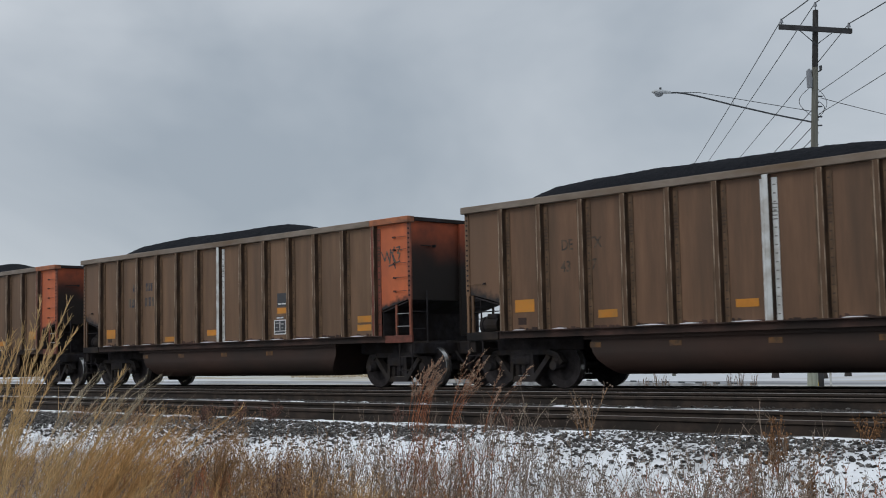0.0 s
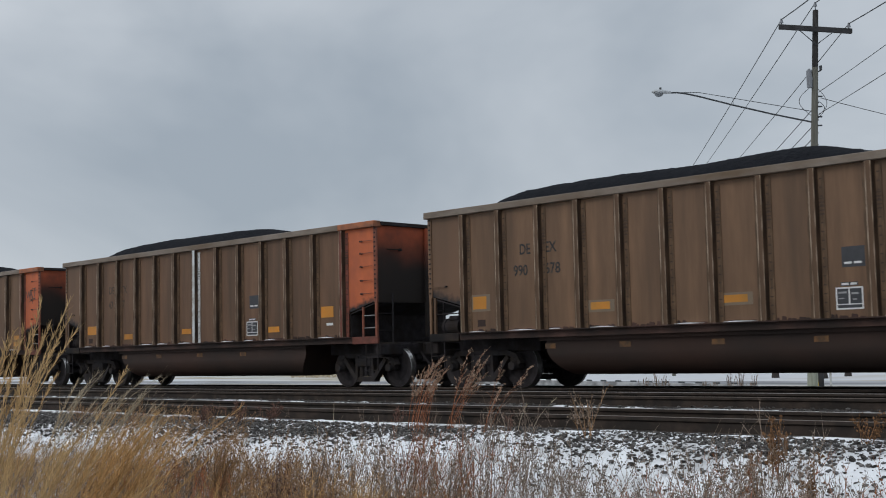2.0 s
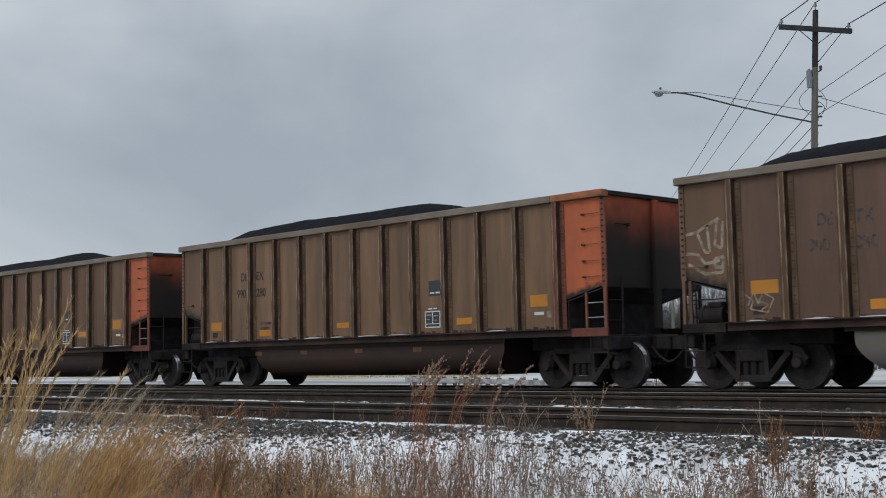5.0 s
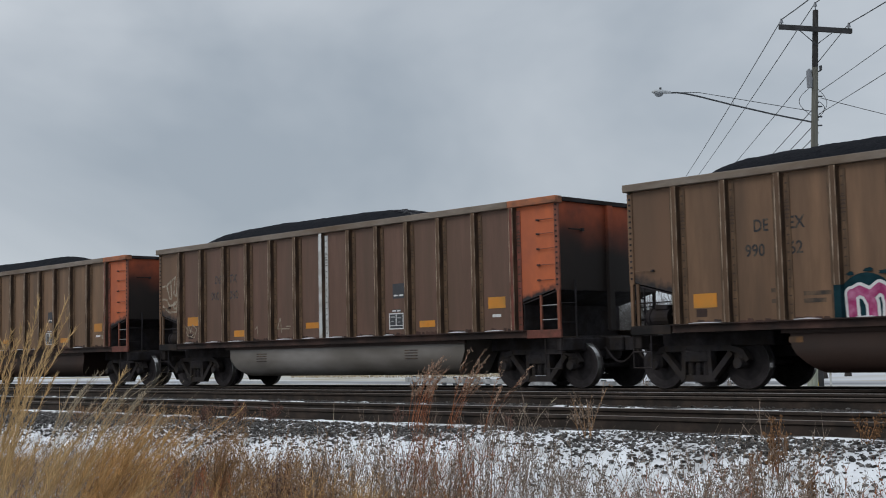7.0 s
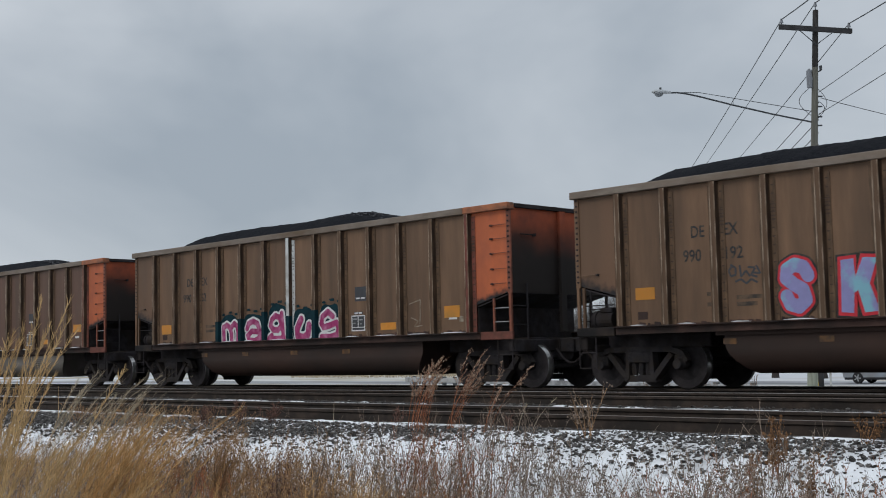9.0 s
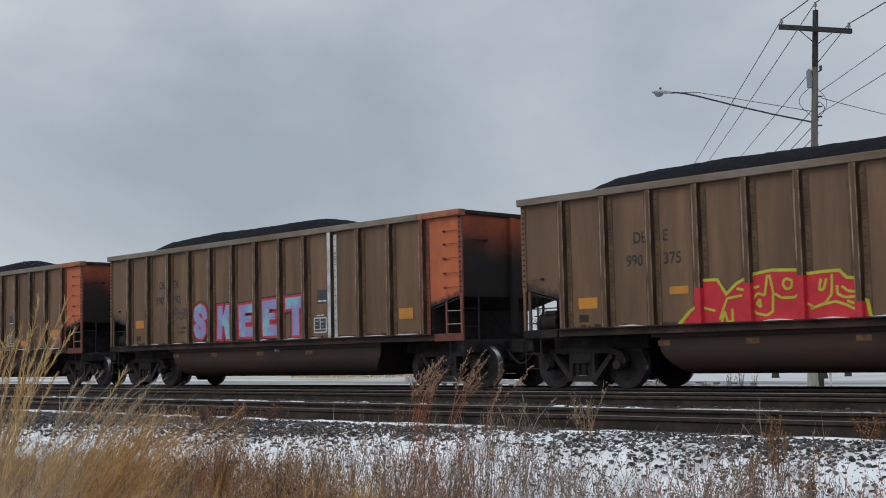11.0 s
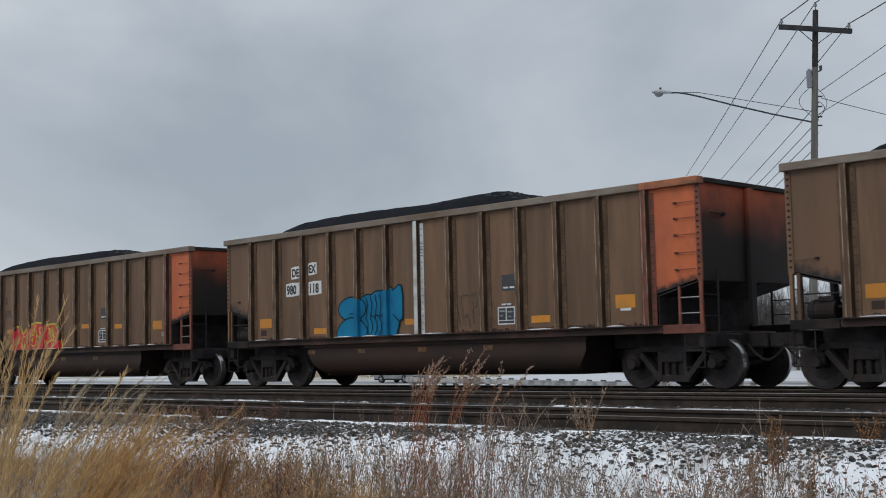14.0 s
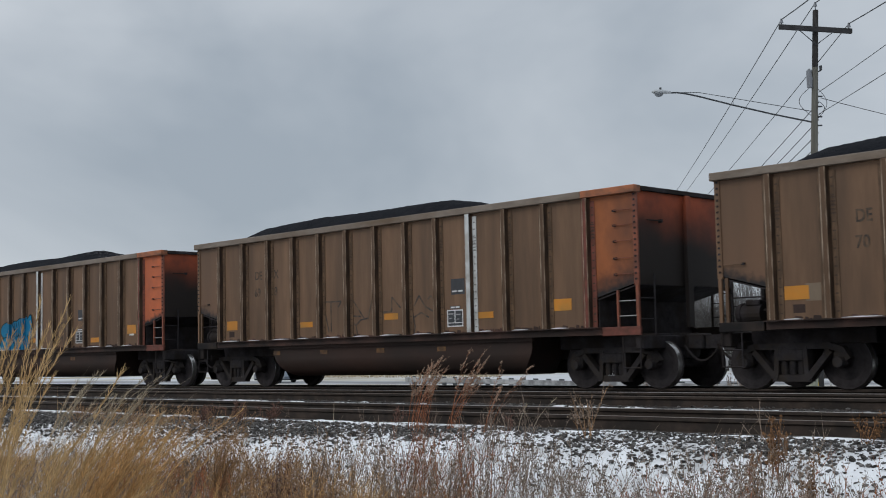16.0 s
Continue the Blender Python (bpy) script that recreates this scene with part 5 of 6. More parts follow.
    bmesh.ops.transform(bm, matrix=Matrix.Translation(base + out * 0.42 - up * 0.06) @ Matrix.Diagonal((0.15, 0.15, 0.10, 1)), verts=bm.verts)
    part("lens", bm, LENS_GLASS, lamp, "cloudy bowl lens", smooth=True)
    bm = rod(bmesh.new(), base + out * 0.36 + up * 0.09, base + out * 0.36 + up * 0.17, 0.04, 10)
    part("photocell", bm, IRON, lamp)
    # can, bracket, drop loops
    c = on_pole(9.95) - R_DIR * 0.19
    bm = rod(bmesh.new(), c - up * 0.3, c + up * 0.3, 0.10, 12)
    rod(bm, c + up * 0.3, c + up * 0.36, 0.05, 8)
    box(bm, c.x, c.x + 0.12, c.y, c.y + 0.12, c.z - 0.05, c.z + 0.05)
    part("surge_can", bm, PORCELAIN, pole, "grey cylindrical can")
    bm = bmesh.new()
    q = on_pole(10.25) + R_DIR * 0.2
    rod(bm, on_pole(10.15), q, 0.025, 6)
    rod(bm, q, q + up * 0.16, 0.05, 8)
    part("side_bracket", bm, IRON, pole)
    for s, w, z0, z1 in ((-1, 0.42, 9.7, 8.7), (1, 0.30, 9.6, 8.6), (1, 0.22, 9.2, 8.7)):
        bm = bmesh.new()
        arc = [on_pole(z0 + (z1 - z0) * k / 12) + R_DIR * s * (0.12 + w * math.sin(math.pi * k / 12)) for k in range(13)]
        for p, r in zip(arc, arc[1:]):
            rod(bm, p, r, 0.010, 5, caps=False)
        part("drop_loop", bm, WIRE, pole)
    for z in (8.35, 8.65, 9.0, 9.35):
        bm = rod(bmesh.new(), on_pole(z) + R_DIR * 0.08, on_pole(z) + R_DIR * 0.26, 0.03, 6)
        part("cable_clamp", bm, IRON, pole)
    return pole, pins


pole, pins = build_utility_pole()
LINE = Vector((-0.634, 0.773, 0))
NEXT = LINE * 62
second = tagged(new("utility_pole"), "weathered wooden utility pole carrying the same lines", "utility pole")
foot2 = FOOT + NEXT
part("shaft", rod(bmesh.new(), foot2, foot2 + Vector((0.4, -0.1, 13.6)), 0.165, 12, 0.10), POLE_WOOD, second)
part("crossarm", bmesh.ops.transform(b2 := box(bmesh.new(), -1.26, 1.26, -0.06, 0.06, -0.08, 0.08), matrix=Matrix.Translation(foot2 + Vector((0.4, -0.1, 13.1))) @ pose(0, 0, 0, 0, 0, 45), verts=b2.verts) or b2, DARK_WOOD, second)

BACK = -LINE * 42 + Vector((3.0, 2.0, 0))
for i, p in enumerate(pins):
    bm = bmesh.new()
    wire_curve(bm, p, p + NEXT + Vector((0, 0, 0.2)), 0.2, 0.016)
    wire_curve(bm, p, p + BACK, 1.0, 0.019)
    tagged(part("power_line", bm, WIRE), "thin dark overhead power line", "wire", "overhead lines")
for z, sag, back in ((9.15, 0.3, 9.5), (8.55, 0.35, 8.74), (8.1, 0.3, 0), (7.7, 0.4, 0)):
    bm = bmesh.new()
    a = on_pole(z) + R_DIR * 0.14
    wire_curve(bm, a, a + NEXT, sag, 0.015)
    if back:
        a = on_pole(back) + R_DIR * 0.14
        wire_curve(bm, a, a + BACK + Vector((0, 0, 0.6 if z > 8.8 else 0.3)), 0.35, 0.011)
    tagged(part("communication_cable", bm, WIRE), "dark overhead communication cable", "wire", "overhead lines")
bm = bmesh.new()
wire_curve(bm, on_pole(9.3) + R_DIR * 0.2, on_pole(9.3) + R_DIR * 16 + F_DIR * 2 - Vector((0, 0, 2.7)), 0.35, 0.012)
tagged(part("service_drop", bm, WIRE), "thin dark service wire from the pole", "wire", "overhead lines")
guard = on_pole(-1.0) + R_DIR * 0.24
guard.z = -1.42
tagged(part("guy_guard", rod(bmesh.new(), guard, guard + Vector((-0.12, -0.12, 2.4)), 0.05, 10), YELLOW), "yellow plastic guy wire guard beside the pole", "marker")
stump = on_pole(-1.0) + R_DIR * 0.46 + F_DIR * 0.6
stump.z = -1.42
tagged(part("wooden_post", rod(bmesh.new(), stump, stump + Vector((0, 0, 1.9)), 0.15, 14, 0.135), DARK_WOOD), "short dark wooden post behind the pole", "post")
stake = on_pole(-1.0) + R_DIR * 0.66
stake.z = -1.42
tagged(part("marker_post", box(bmesh.new(), stake.x - 0.04, stake.x + 0.04, stake.y - 0.02, stake.y + 0.02, stake.z, stake.z + 2.3, bevel=0.008), WHITE), "slim white marker post beside the pole", "post")

# road and barrier
tagged(part("road", box(bmesh.new(), -420, 260, 63.3, 71.3, -2.0, -1.385), ROAD), "salt-stained asphalt road across the snowy field", "road", "", "structure")
barrier = tagged(new("road_barrier"), "low grey barrier of a beam on close posts", "barrier")
A0, A1 = Vector((-29.7, 48.6, -1.66)), Vector((-58.0, 53.6, -1.39))
run = (A1 - A0)
bm = bmesh.new()
turn = Matrix.Translation(A0) @ run.to_track_quat("X", "Z").to_matrix().to_4x4()
box(bm, 0, run.length, -0.05, 0.0, 0.50, 0.78, bevel=0.02)
bmesh.ops.transform(bm, matrix=turn, verts=bm.verts)
part("beam", bm, CONCRETE, barrier)
first_post = None
for k in range(26):
    m = turn @ pose(0.3 + k * 1.1, 0, 0)
    if first_post is None:
        first_post = part("post", box(bmesh.new(), -0.2, 0.2, -0.12, -0.052, 0.0, 0.86, bevel=0.015), POST_GREY, barrier)
        first_post.matrix_basis = m
    else:
        again(first_post, "post", barrier, m)


# ---- a car on the road ----
CAR_PAINT = material("silver_blue_car_paint", (0.34, 0.38, 0.43), 0.3, 0.4, 0.05, 3, (0.28, 0.28, 0.28), 0.2, 1.5)
GLASS = material("dark_car_glass", (0.02, 0.022, 0.025), 0.08, 0.0, 0.05, 3)
RUBBER = material("tyre_rubber", (0.02, 0.02, 0.021), 0.85, 0.0, 0.2, 9)
RIM = material("alloy_rim", (0.45, 0.46, 0.47), 0.35, 0.6, 0.1, 8)


def build_road_car():
    ob = tagged(new("hatchback"), "silver-blue hatchback driving along the road", "car")
    prof = [(-0.85, 0.30), (3.45, 0.30), (3.62, 0.55), (3.55, 0.95), (3.30, 1.05), (2.75, 1.46), (0.95, 1.50), (0.10, 1.02), (-0.70, 0.88), (-0.92, 0.60)]
    part("body", slab(bmesh.new(), prof, "y", -0.88, 0.88), CAR_PAINT, ob)
    part("sill", B(-0.80, 3.42, -0.895, 0.895, 0.22, 0.36, bevel=0.02), RUBBER, ob)
    for s in (-1, 1):
        part("side_glass", slab(bmesh.new(), [(0.35, 1.03), (1.02, 1.43), (2.68, 1.40), (3.1, 1.06)], "y", *sorted((s * 0.881, s * 0.888))), GLASS, ob)
        part("headlight", B(-0.93, -0.70, *sorted((s * 0.55, s * 0.87)), 0.66, 0.80, bevel=0.02), RIM, ob)
    for x in (0.0, 2.7):
        for s in (-1, 1):
            bm = lathe(bmesh.new(), [(0.2, -0.11), (0.31, -0.11), (0.325, -0.08), (0.325, 0.08), (0.31, 0.11), (0.2, 0.11)], 0.0, 28)
            w = part("wheel", bm, RUBBER, ob)
            bm = bmesh.new()
            for k in range(5):
                t = 2 * math.pi * k / 5
                bar(bm, (0, 0), (0.21 * math.cos(t), 0.21 * math.sin(t)), 0.06, -0.118, 0.118)
            part("rim", bm, RIM, w)
            w.location = (x, s * 0.80, 0.325)
    return ob


road_car = build_road_car()


def road_car_x(t):
    return -34.1 - 8.12 * (t - 9.0)


# ---- plants ----
class Sheaf:
    """Collects thin stems and seed spikes into one mesh."""

    def __init__(self, seed):
        self.v, self.f, self.r = [], [], random.Random(seed)

    def stem(self, base, tip, bend, w0, w1, seg=4):
        """A three-sided tapering stem along a bent line. Returns its points."""
        base, tip, bend = Vector(base), Vector(tip), Vector(bend)
        pts = [base.lerp(tip, u) + bend * (4 * u * (1 - u)) for u in [i / seg for i in range(seg + 1)]]
        a = self.r.uniform(0, 6.28)
        at = len(self.v)
        for i, p in enumerate(pts):
            w = w0 + (w1 - w0) * i / seg
            for k in range(3):
                t = a + k * 2.094
                self.v.append((p.x + w * math.cos(t), p.y + w * math.sin(t), p.z))
        for i in range(seg):
            for k in range(3):
                a0, a1 = at + i * 3 + k, at + i * 3 + (k + 1) % 3
                self.f.append((a0, a1, a1 + 3, a0 + 3))
        return pts

    def spikes(self, pts, start, count, length, width, spread=0.5):
        """Short seed spikes along the upper part of a stem."""
        n = len(pts) - 1
        for _ in range(count):
            u = self.r.uniform(start, 1.0) * n
            i = min(int(u), n - 1)
            p = pts[i].lerp(pts[i + 1], u - i)
            d = (pts[i + 1] - pts[i]).normalized()
            side = Vector((self.r.uniform(-1, 1), self.r.uniform(-1, 1), self.r.uniform(-0.3, 0.6))) * spread
            q = p + (d + side).normalized() * length * self.r.uniform(0.6, 1.2)
            self.stem(p, q, (0, 0, 0), width, width * 0.25, 2)

    def dots(self, pts, start, count, size, spread):
        """Small seed heads or dry leaves near the upper part of a stem."""
        n = len(pts) - 1
        for _ in range(count):
            u = self.r.uniform(start, 1.0) * n
            i = min(int(u), n - 1)
            c = pts[i].lerp(pts[i + 1], u - i) + Vector([self.r.uniform(-spread, spread) for _ in range(3)])
            s = size * self.r.uniform(0.5, 1.3)
            at = len(self.v)
            self.v += [(c.x + s, c.y, c.z), (c.x - s * 0.6, c.y + s * 0.8, c.z), (c.x - s * 0.6, c.y - s * 0.8, c.z), (c.x, c.y, c.z + s * 1.3), (c.x, c.y, c.z - s * 1.1)]
            self.f += [(at, at + 1, at + 3), (at + 1, at + 2, at + 3), (at + 2, at, at + 3), (at + 1, at, at + 4), (at + 2, at + 1, at + 4), (at, at + 2, at + 4)]

    def make(self, name, mat, parent=None, label=""):
        me = bpy.data.meshes.new(name)
        me.from_pydata(self.v, [], self.f)
        me.materials.append(mat)
        ob = new(name, me)
        if parent:
            ob.parent = parent
        return tagged(ob, label)


STRAW = island_shade(material("dry_straw", (0.52, 0.315, 0.135), 0.8, 0.0, 0.2, 5, spec=0.1), 0.55, 1.35)
PALE_STRAW = island_shade(material("pale_plume_straw", (0.52, 0.35, 0.17), 0.8, 0.0, 0.2, 5, spec=0.1), 0.6, 1.3)
RUSSET = island_shade(material("russet_dry_weed", (0.31, 0.122, 0.062), 0.85, 0.0, 0.25, 6, spec=0.1), 0.5, 1.5)
UMBER = island_shade(material("umber_dry_weed", (0.30, 0.182, 0.10), 0.85, 0.0, 0.25, 6, spec=0.1), 0.45, 1.6)
ASHEN = island_shade(material("ashen_dry_weed", (0.24, 0.185, 0.145), 0.85, 0.0, 0.25, 6, spec=0.1), 0.4, 1.6)

BUFF = island_shade(material("buff_field_grass", (0.47, 0.385, 0.26), 0.85, 0.0, 0.2, 5, spec=0.05), 0.7, 1.2)
BLEACHED = island_shade(material("bleached_dry_grass", (0.56, 0.37, 0.175), 0.85, 0.0, 0.2, 5, spec=0.05), 0.5, 1.3)
DARK_WEED = island_shade(material("dark_maroon_weed", (0.15, 0.088, 0.07), 0.85, 0.0, 0.2, 5, spec=0.05), 0.6, 1.5)
HOARY = island_shade(material("hoary_plume_grass", (0.43, 0.36, 0.26), 0.85, 0.0, 0.2, 5, spec=0.05), 0.6, 1.3)
FLUFF = island_shade(material("buff_seed_fluff", (0.34, 0.235, 0.17), 0.85, 0.0, 0.25, 6, spec=0.1), 0.55, 1.5)
DOCK = island_shade(material("dock_seed_brown", (0.20, 0.108, 0.055), 0.85, 0.0, 0.25, 6, spec=0.1), 0.45, 1.5)


def at_bearing(k, y):
    """A place on the ground at depth y whose sideways run is k times that."""
    return Vector((k * y, y, ground_z(y)))


SWAYING = []


def grass_tuft(seed, k, y, count, low, high, spread, lean, plume=True, mat=None, label=""):
    s = Sheaf(seed)
    c = at_bearing(k, y)
    for _ in range(count):
        b = c + R_DIR * s.r.gauss(0, spread) + F_DIR * s.r.gauss(0, spread * 0.8)
        h = s.r.uniform(low, high)
        ln = lean * s.r.uniform(0.5, 1.3) * h
        tip = b + Vector((0, 0, h)) + R_DIR * (ln + s.r.gauss(0, 0.06)) + F_DIR * s.r.gauss(0, 0.16)
        pts = s.stem(b, tip, -R_DIR * ln * s.r.uniform(0.05, 0.30) + Vector((0, 0, 0.05)), 0.0021, 0.0009, 6)
        if plume and s.r.random() < 0.75:
            s.spikes(pts, 0.48, 130, 0.062, 0.0024, 0.55)
        else:
            s.spikes(pts, 0.25, 4, 0.3, 0.0019, 0.35)
    ob = s.make("grass_tuft", mat or STRAW)
    ob.data.transform(Matrix.Translation(-c))
    ob.location = c
    SWAYING.append((ob, 0.55, seed))
    return tagged(ob, label or "tall dry straw-coloured grass with feathery seed heads", "grass", "dry grass", "stuff")


# tall plumed grass close by, leaning in the wind
for i, (k, y, cnt, lo, hi, sp, ln) in enumerate(((-2.24, 3.30, 16, 1.5, 2.05, 0.07, 0.27), (-2.22, 3.40, 12, 1.0, 1.6, 0.10, 0.30), (-2.30, 3.0, 7, 1.0, 1.7, 0.10, 0.26), (-2.12, 3.6, 12, 0.8, 1.25, 0.12, 0.40))):
    grass_tuft(100 + i, k, y, cnt, lo, hi, sp, ln, True, PALE_STRAW)
for i, (k, y, cnt, lo, hi, sp, ln) in enumerate(((-1.93, 4.0, 26, 0.55, 1.20, 0.13, 0.45), (-1.86, 4.2, 36, 0.6, 1.34, 0.12, 0.48), (-1.78, 4.4, 20, 0.5, 1.05, 0.15, 0.5), (-2.02, 3.8, 18, 0.45, 0.9, 0.20, 0.35), (-2.15, 3.6, 12, 0.45, 0.8, 0.22, 0.3))):
    grass_tuft(120 + i, k, y, cnt, lo, hi, sp, ln, i < 3)
for i, (k, y, cnt, lo, hi, sp, ln) in enumerate(((-1.86, 7.2, 20, 1.05, 1.42, 0.10, 0.62), (-2.00, 7.0, 12, 1.0, 1.45, 0.10, 0.58), (-1.72, 7.6, 8, 0.9, 1.15, 0.10, 0.55))):
    grass_tuft(140 + i, k, y, cnt, lo, hi, sp, ln, True, HOARY, "hoary grey-tan plumed grass bowed by the wind")


def weed_stand(seed, k0, k1, y0, y1, count, low, high, mat, dots, label, lean=0.10):
    """A loose stand of thin branching weeds."""
    s = Sheaf(seed)
    for _ in range(count):
        y = s.r.uniform(y0, y1)
        b = at_bearing(s.r.uniform(k0, k1), y)
        h = s.r.uniform(low, high) * (0.75 + 0.5 * noise.noise((b.x * 0.9, b.y * 0.9, seed)))
        tip = b + Vector((s.r.gauss(0, 0.16), s.r.gauss(0, 0.16), h)) + R_DIR * lean * h
        pts = s.stem(b, tip, R_DIR * s.r.gauss(0, 0.03), 0.0029, 0.0013, 4)
        s.spikes(pts, 0.35, 6, 0.22 * h, 0.0023, 0.8)
        s.spikes(pts, 0.50, 7, 0.048, 0.0030, 1.2)
        if dots:
            s.dots(pts, 0.45, dots, 0.0062, 0.04)
    return tagged(s.make("weed_stand", mat), label, "weeds", "dry weeds", "stuff")


weed_stand(201, -2.25, -1.50, 5.53, 8.22, 110, 0.45, 0.80, UMBER, 9, "dense brown dry weeds along the bank")
weed_stand(211, -2.25, -1.50, 5.53, 8.22, 250, 0.35, 0.70, ASHEN, 12, "low grey-brown dry weeds along the bank")
weed_stand(208, -1.72, -1.45, 6.32, 8.37, 50, 0.55, 0.85, RUSSET, 9, "russet dry weeds along the bank")
weed_stand(202, -1.75, -1.20, 6.32, 8.37, 100, 0.50, 0.80, STRAW, 6, "straw-brown dry weeds along the bank")
weed_stand(203, -1.45, -1.0, 6.71, 8.53, 260, 0.52, 0.84, UMBER, 10, "brown dry weeds above the snow")
weed_stand(212, -1.35, -0.98, 6.8, 8.75, 170, 0.5, 0.85, ASHEN, 10, "grey-brown dry weeds above the snow")
weed_stand(209, -1.40, -1.22, 6.71, 8.06, 40, 0.75, 0.95, UMBER, 14, "dark brown bushy weeds thick with seeds")
weed_stand(204, -1.12, -0.94, 7.27, 8.53, 55, 0.79, 1.12, RUSSET, 3, "russet upright weeds above the snow")
weed_stand(210, -1.12, -0.90, 7.27, 8.53, 60, 0.71, 0.99, ASHEN, 3, "ashen upright weeds above the snow")
weed_stand(205, -0.98, -0.46, 7.35, 8.61, 360, 0.62, 0.96, ASHEN, 14, "thin ashen weeds above the snow", 0.04)
weed_stand(206, -0.75, -0.44, 7.74, 8.61, 90, 0.50, 0.74, RUSSET, 4, "low russet weeds above the snow")
weed_stand(207, -1.9, -1.40, 8.53, 10.11, 420, 0.16, 0.34, UMBER, 6, "short brown growth on the ballast slope")


def thatch(seed, k0, k1, y0, y1, count, length, mat, label):
    """A tangle of broken blades lying every way, in clumps."""
    s = Sheaf(seed)
    made = 0
    while made < count:
        b = at_bearing(s.r.uniform(k0, k1), s.r.uniform(y0, y1))
        if noise.noise((b.x * 1.1, b.y * 1.6, seed)) + s.r.uniform(-0.25, 0.45) < 0.0:
            continue
        h = length * s.r.uniform(0.5, 1.2)
        b.z += s.r.uniform(0, 0.12)
        t = s.r.uniform(0, 6.28)
        q = b + Vector((math.cos(t), math.sin(t), s.r.uniform(-0.1, 0.9))).normalized() * h + R_DIR * 0.4 * h
        s.stem(b, q, Vector((0, 0, s.r.uniform(0.1, 0.3) * h)), 0.0042, 0.0015, 3)
        made += 1
    return tagged(s.make("thatch", mat), label, "grass", "fallen dry grass", "stuff")


thatch(221, -2.25, -1.30, 6.0, 8.9, 1700, 0.30, ASHEN, "tangled brown fallen grass on the bank")
thatch(222, -2.25, -1.35, 5.8, 8.8, 1500, 0.34, BLEACHED, "tangled straw-coloured fallen grass on the bank")
thatch(223, -1.45, -0.95, 6.6, 8.5, 1300, 0.24, UMBER, "tangled brown fallen grass above the snow")
thatch(224, -1.50, -0.95, 6.4, 8.5, 2000, 0.28, BLEACHED, "tangled straw-coloured fallen grass above the snow")
thatch(225, -1.05, -0.45, 7.2, 8.2, 1500, 0.20, ASHEN, "tangled ashen fallen grass above the snow")


def clump(seed, k, y, count, height, spread, lean, mat, dots, label):
    """A thick clump of arching dry blades and panicles from one crown."""
    s = Sheaf(seed)
    c = at_bearing(k, y)
    for _ in range(count):
        u, v = s.r.gauss(0, 0.5), s.r.gauss(0, 0.5)
        b = c + R_DIR * u * spread * 0.6 + F_DIR * v * spread * 0.6
        h = height * (1 - 0.35 * min(1.5, abs(u))) * s.r.uniform(0.45, 1.1)
        out = R_DIR * (lean * h * s.r.uniform(0.3, 1.5) + u * spread) + F_DIR * v * spread
        pts = s.stem(b, b + out + Vector((0, 0, h * s.r.uniform(0.75, 1.0))), -out * 0.22 + Vector((0, 0, 0.10 * h)), 0.0031, 0.0012, 5)
        if dots:
            s.dots(pts, 0.3, dots, 0.0085, 0.05)
            s.spikes(pts, 0.25, 6, 0.16 * height, 0.0022, 0.9)
        else:
            s.spikes(pts, 0.45, 12, 0.085, 0.0020, 0.6)
    return tagged(s.make("grass_clump", mat), label, "grass", "grass clumps", "stuff")


for i, (k, y, cnt, h, sp, ln, mat, dots, label) in enumerate((
        (-1.83, 6.8, 95, 1.16, 0.26, 0.62, STRAW, 0, "thick clump of straw-coloured grass leaning in the wind"),
        (-1.74, 7.0, 80, 1.08, 0.22, 0.62, BLEACHED, 0, "thick clump of straw-coloured grass leaning in the wind"),
        (-1.70, 6.7, 60, 0.72, 0.30, 0.30, UMBER, 5, "brown seedy weed clump on the bank"),
        (-1.95, 6.5, 90, 0.80, 0.30, 0.50, BLEACHED, 0, "bleached grass clump on the bank"),
        (-2.08, 6.6, 80, 0.70, 0.30, 0.45, STRAW, 0, "straw-coloured grass clump on the bank"),
        (-2.20, 6.3, 80, 0.90, 0.25, 0.45, BLEACHED, 0, "straw-coloured grass clump on the bank"),
        (-1.60, 7.2, 90, 0.62, 0.28, 0.25, UMBER, 4, "brown seedy weed clump on the bank"),
        (-1.47, 7.3, 100, 0.95, 0.16, 0.18, UMBER, 2, "upright brown weed clump on the bank"),
        (-1.53, 7.7, 90, 0.70, 0.25, 0.20, ASHEN, 6, "grey-brown bushy weed clump on the bank"),
        (-1.33, 7.3, 60, 0.72, 0.24, 0.12, DARK_WEED, 9, "dark brown bushy weed clump thick with seeds"),
        (-1.25, 7.1, 45, 0.58, 0.26, 0.15, UMBER, 7, "brown bushy weed clump"),
        (-1.16, 6.9, 120, 0.50, 0.26, 0.25, BLEACHED, 0, "bleached low grass clump above the snow"),
        (-1.06, 7.2, 80, 0.48, 0.24, 0.20, UMBER, 4, "low brown weed clump above the snow"))):
    clump(230 + i, k, y, cnt, h, sp, ln, mat, dots, label)


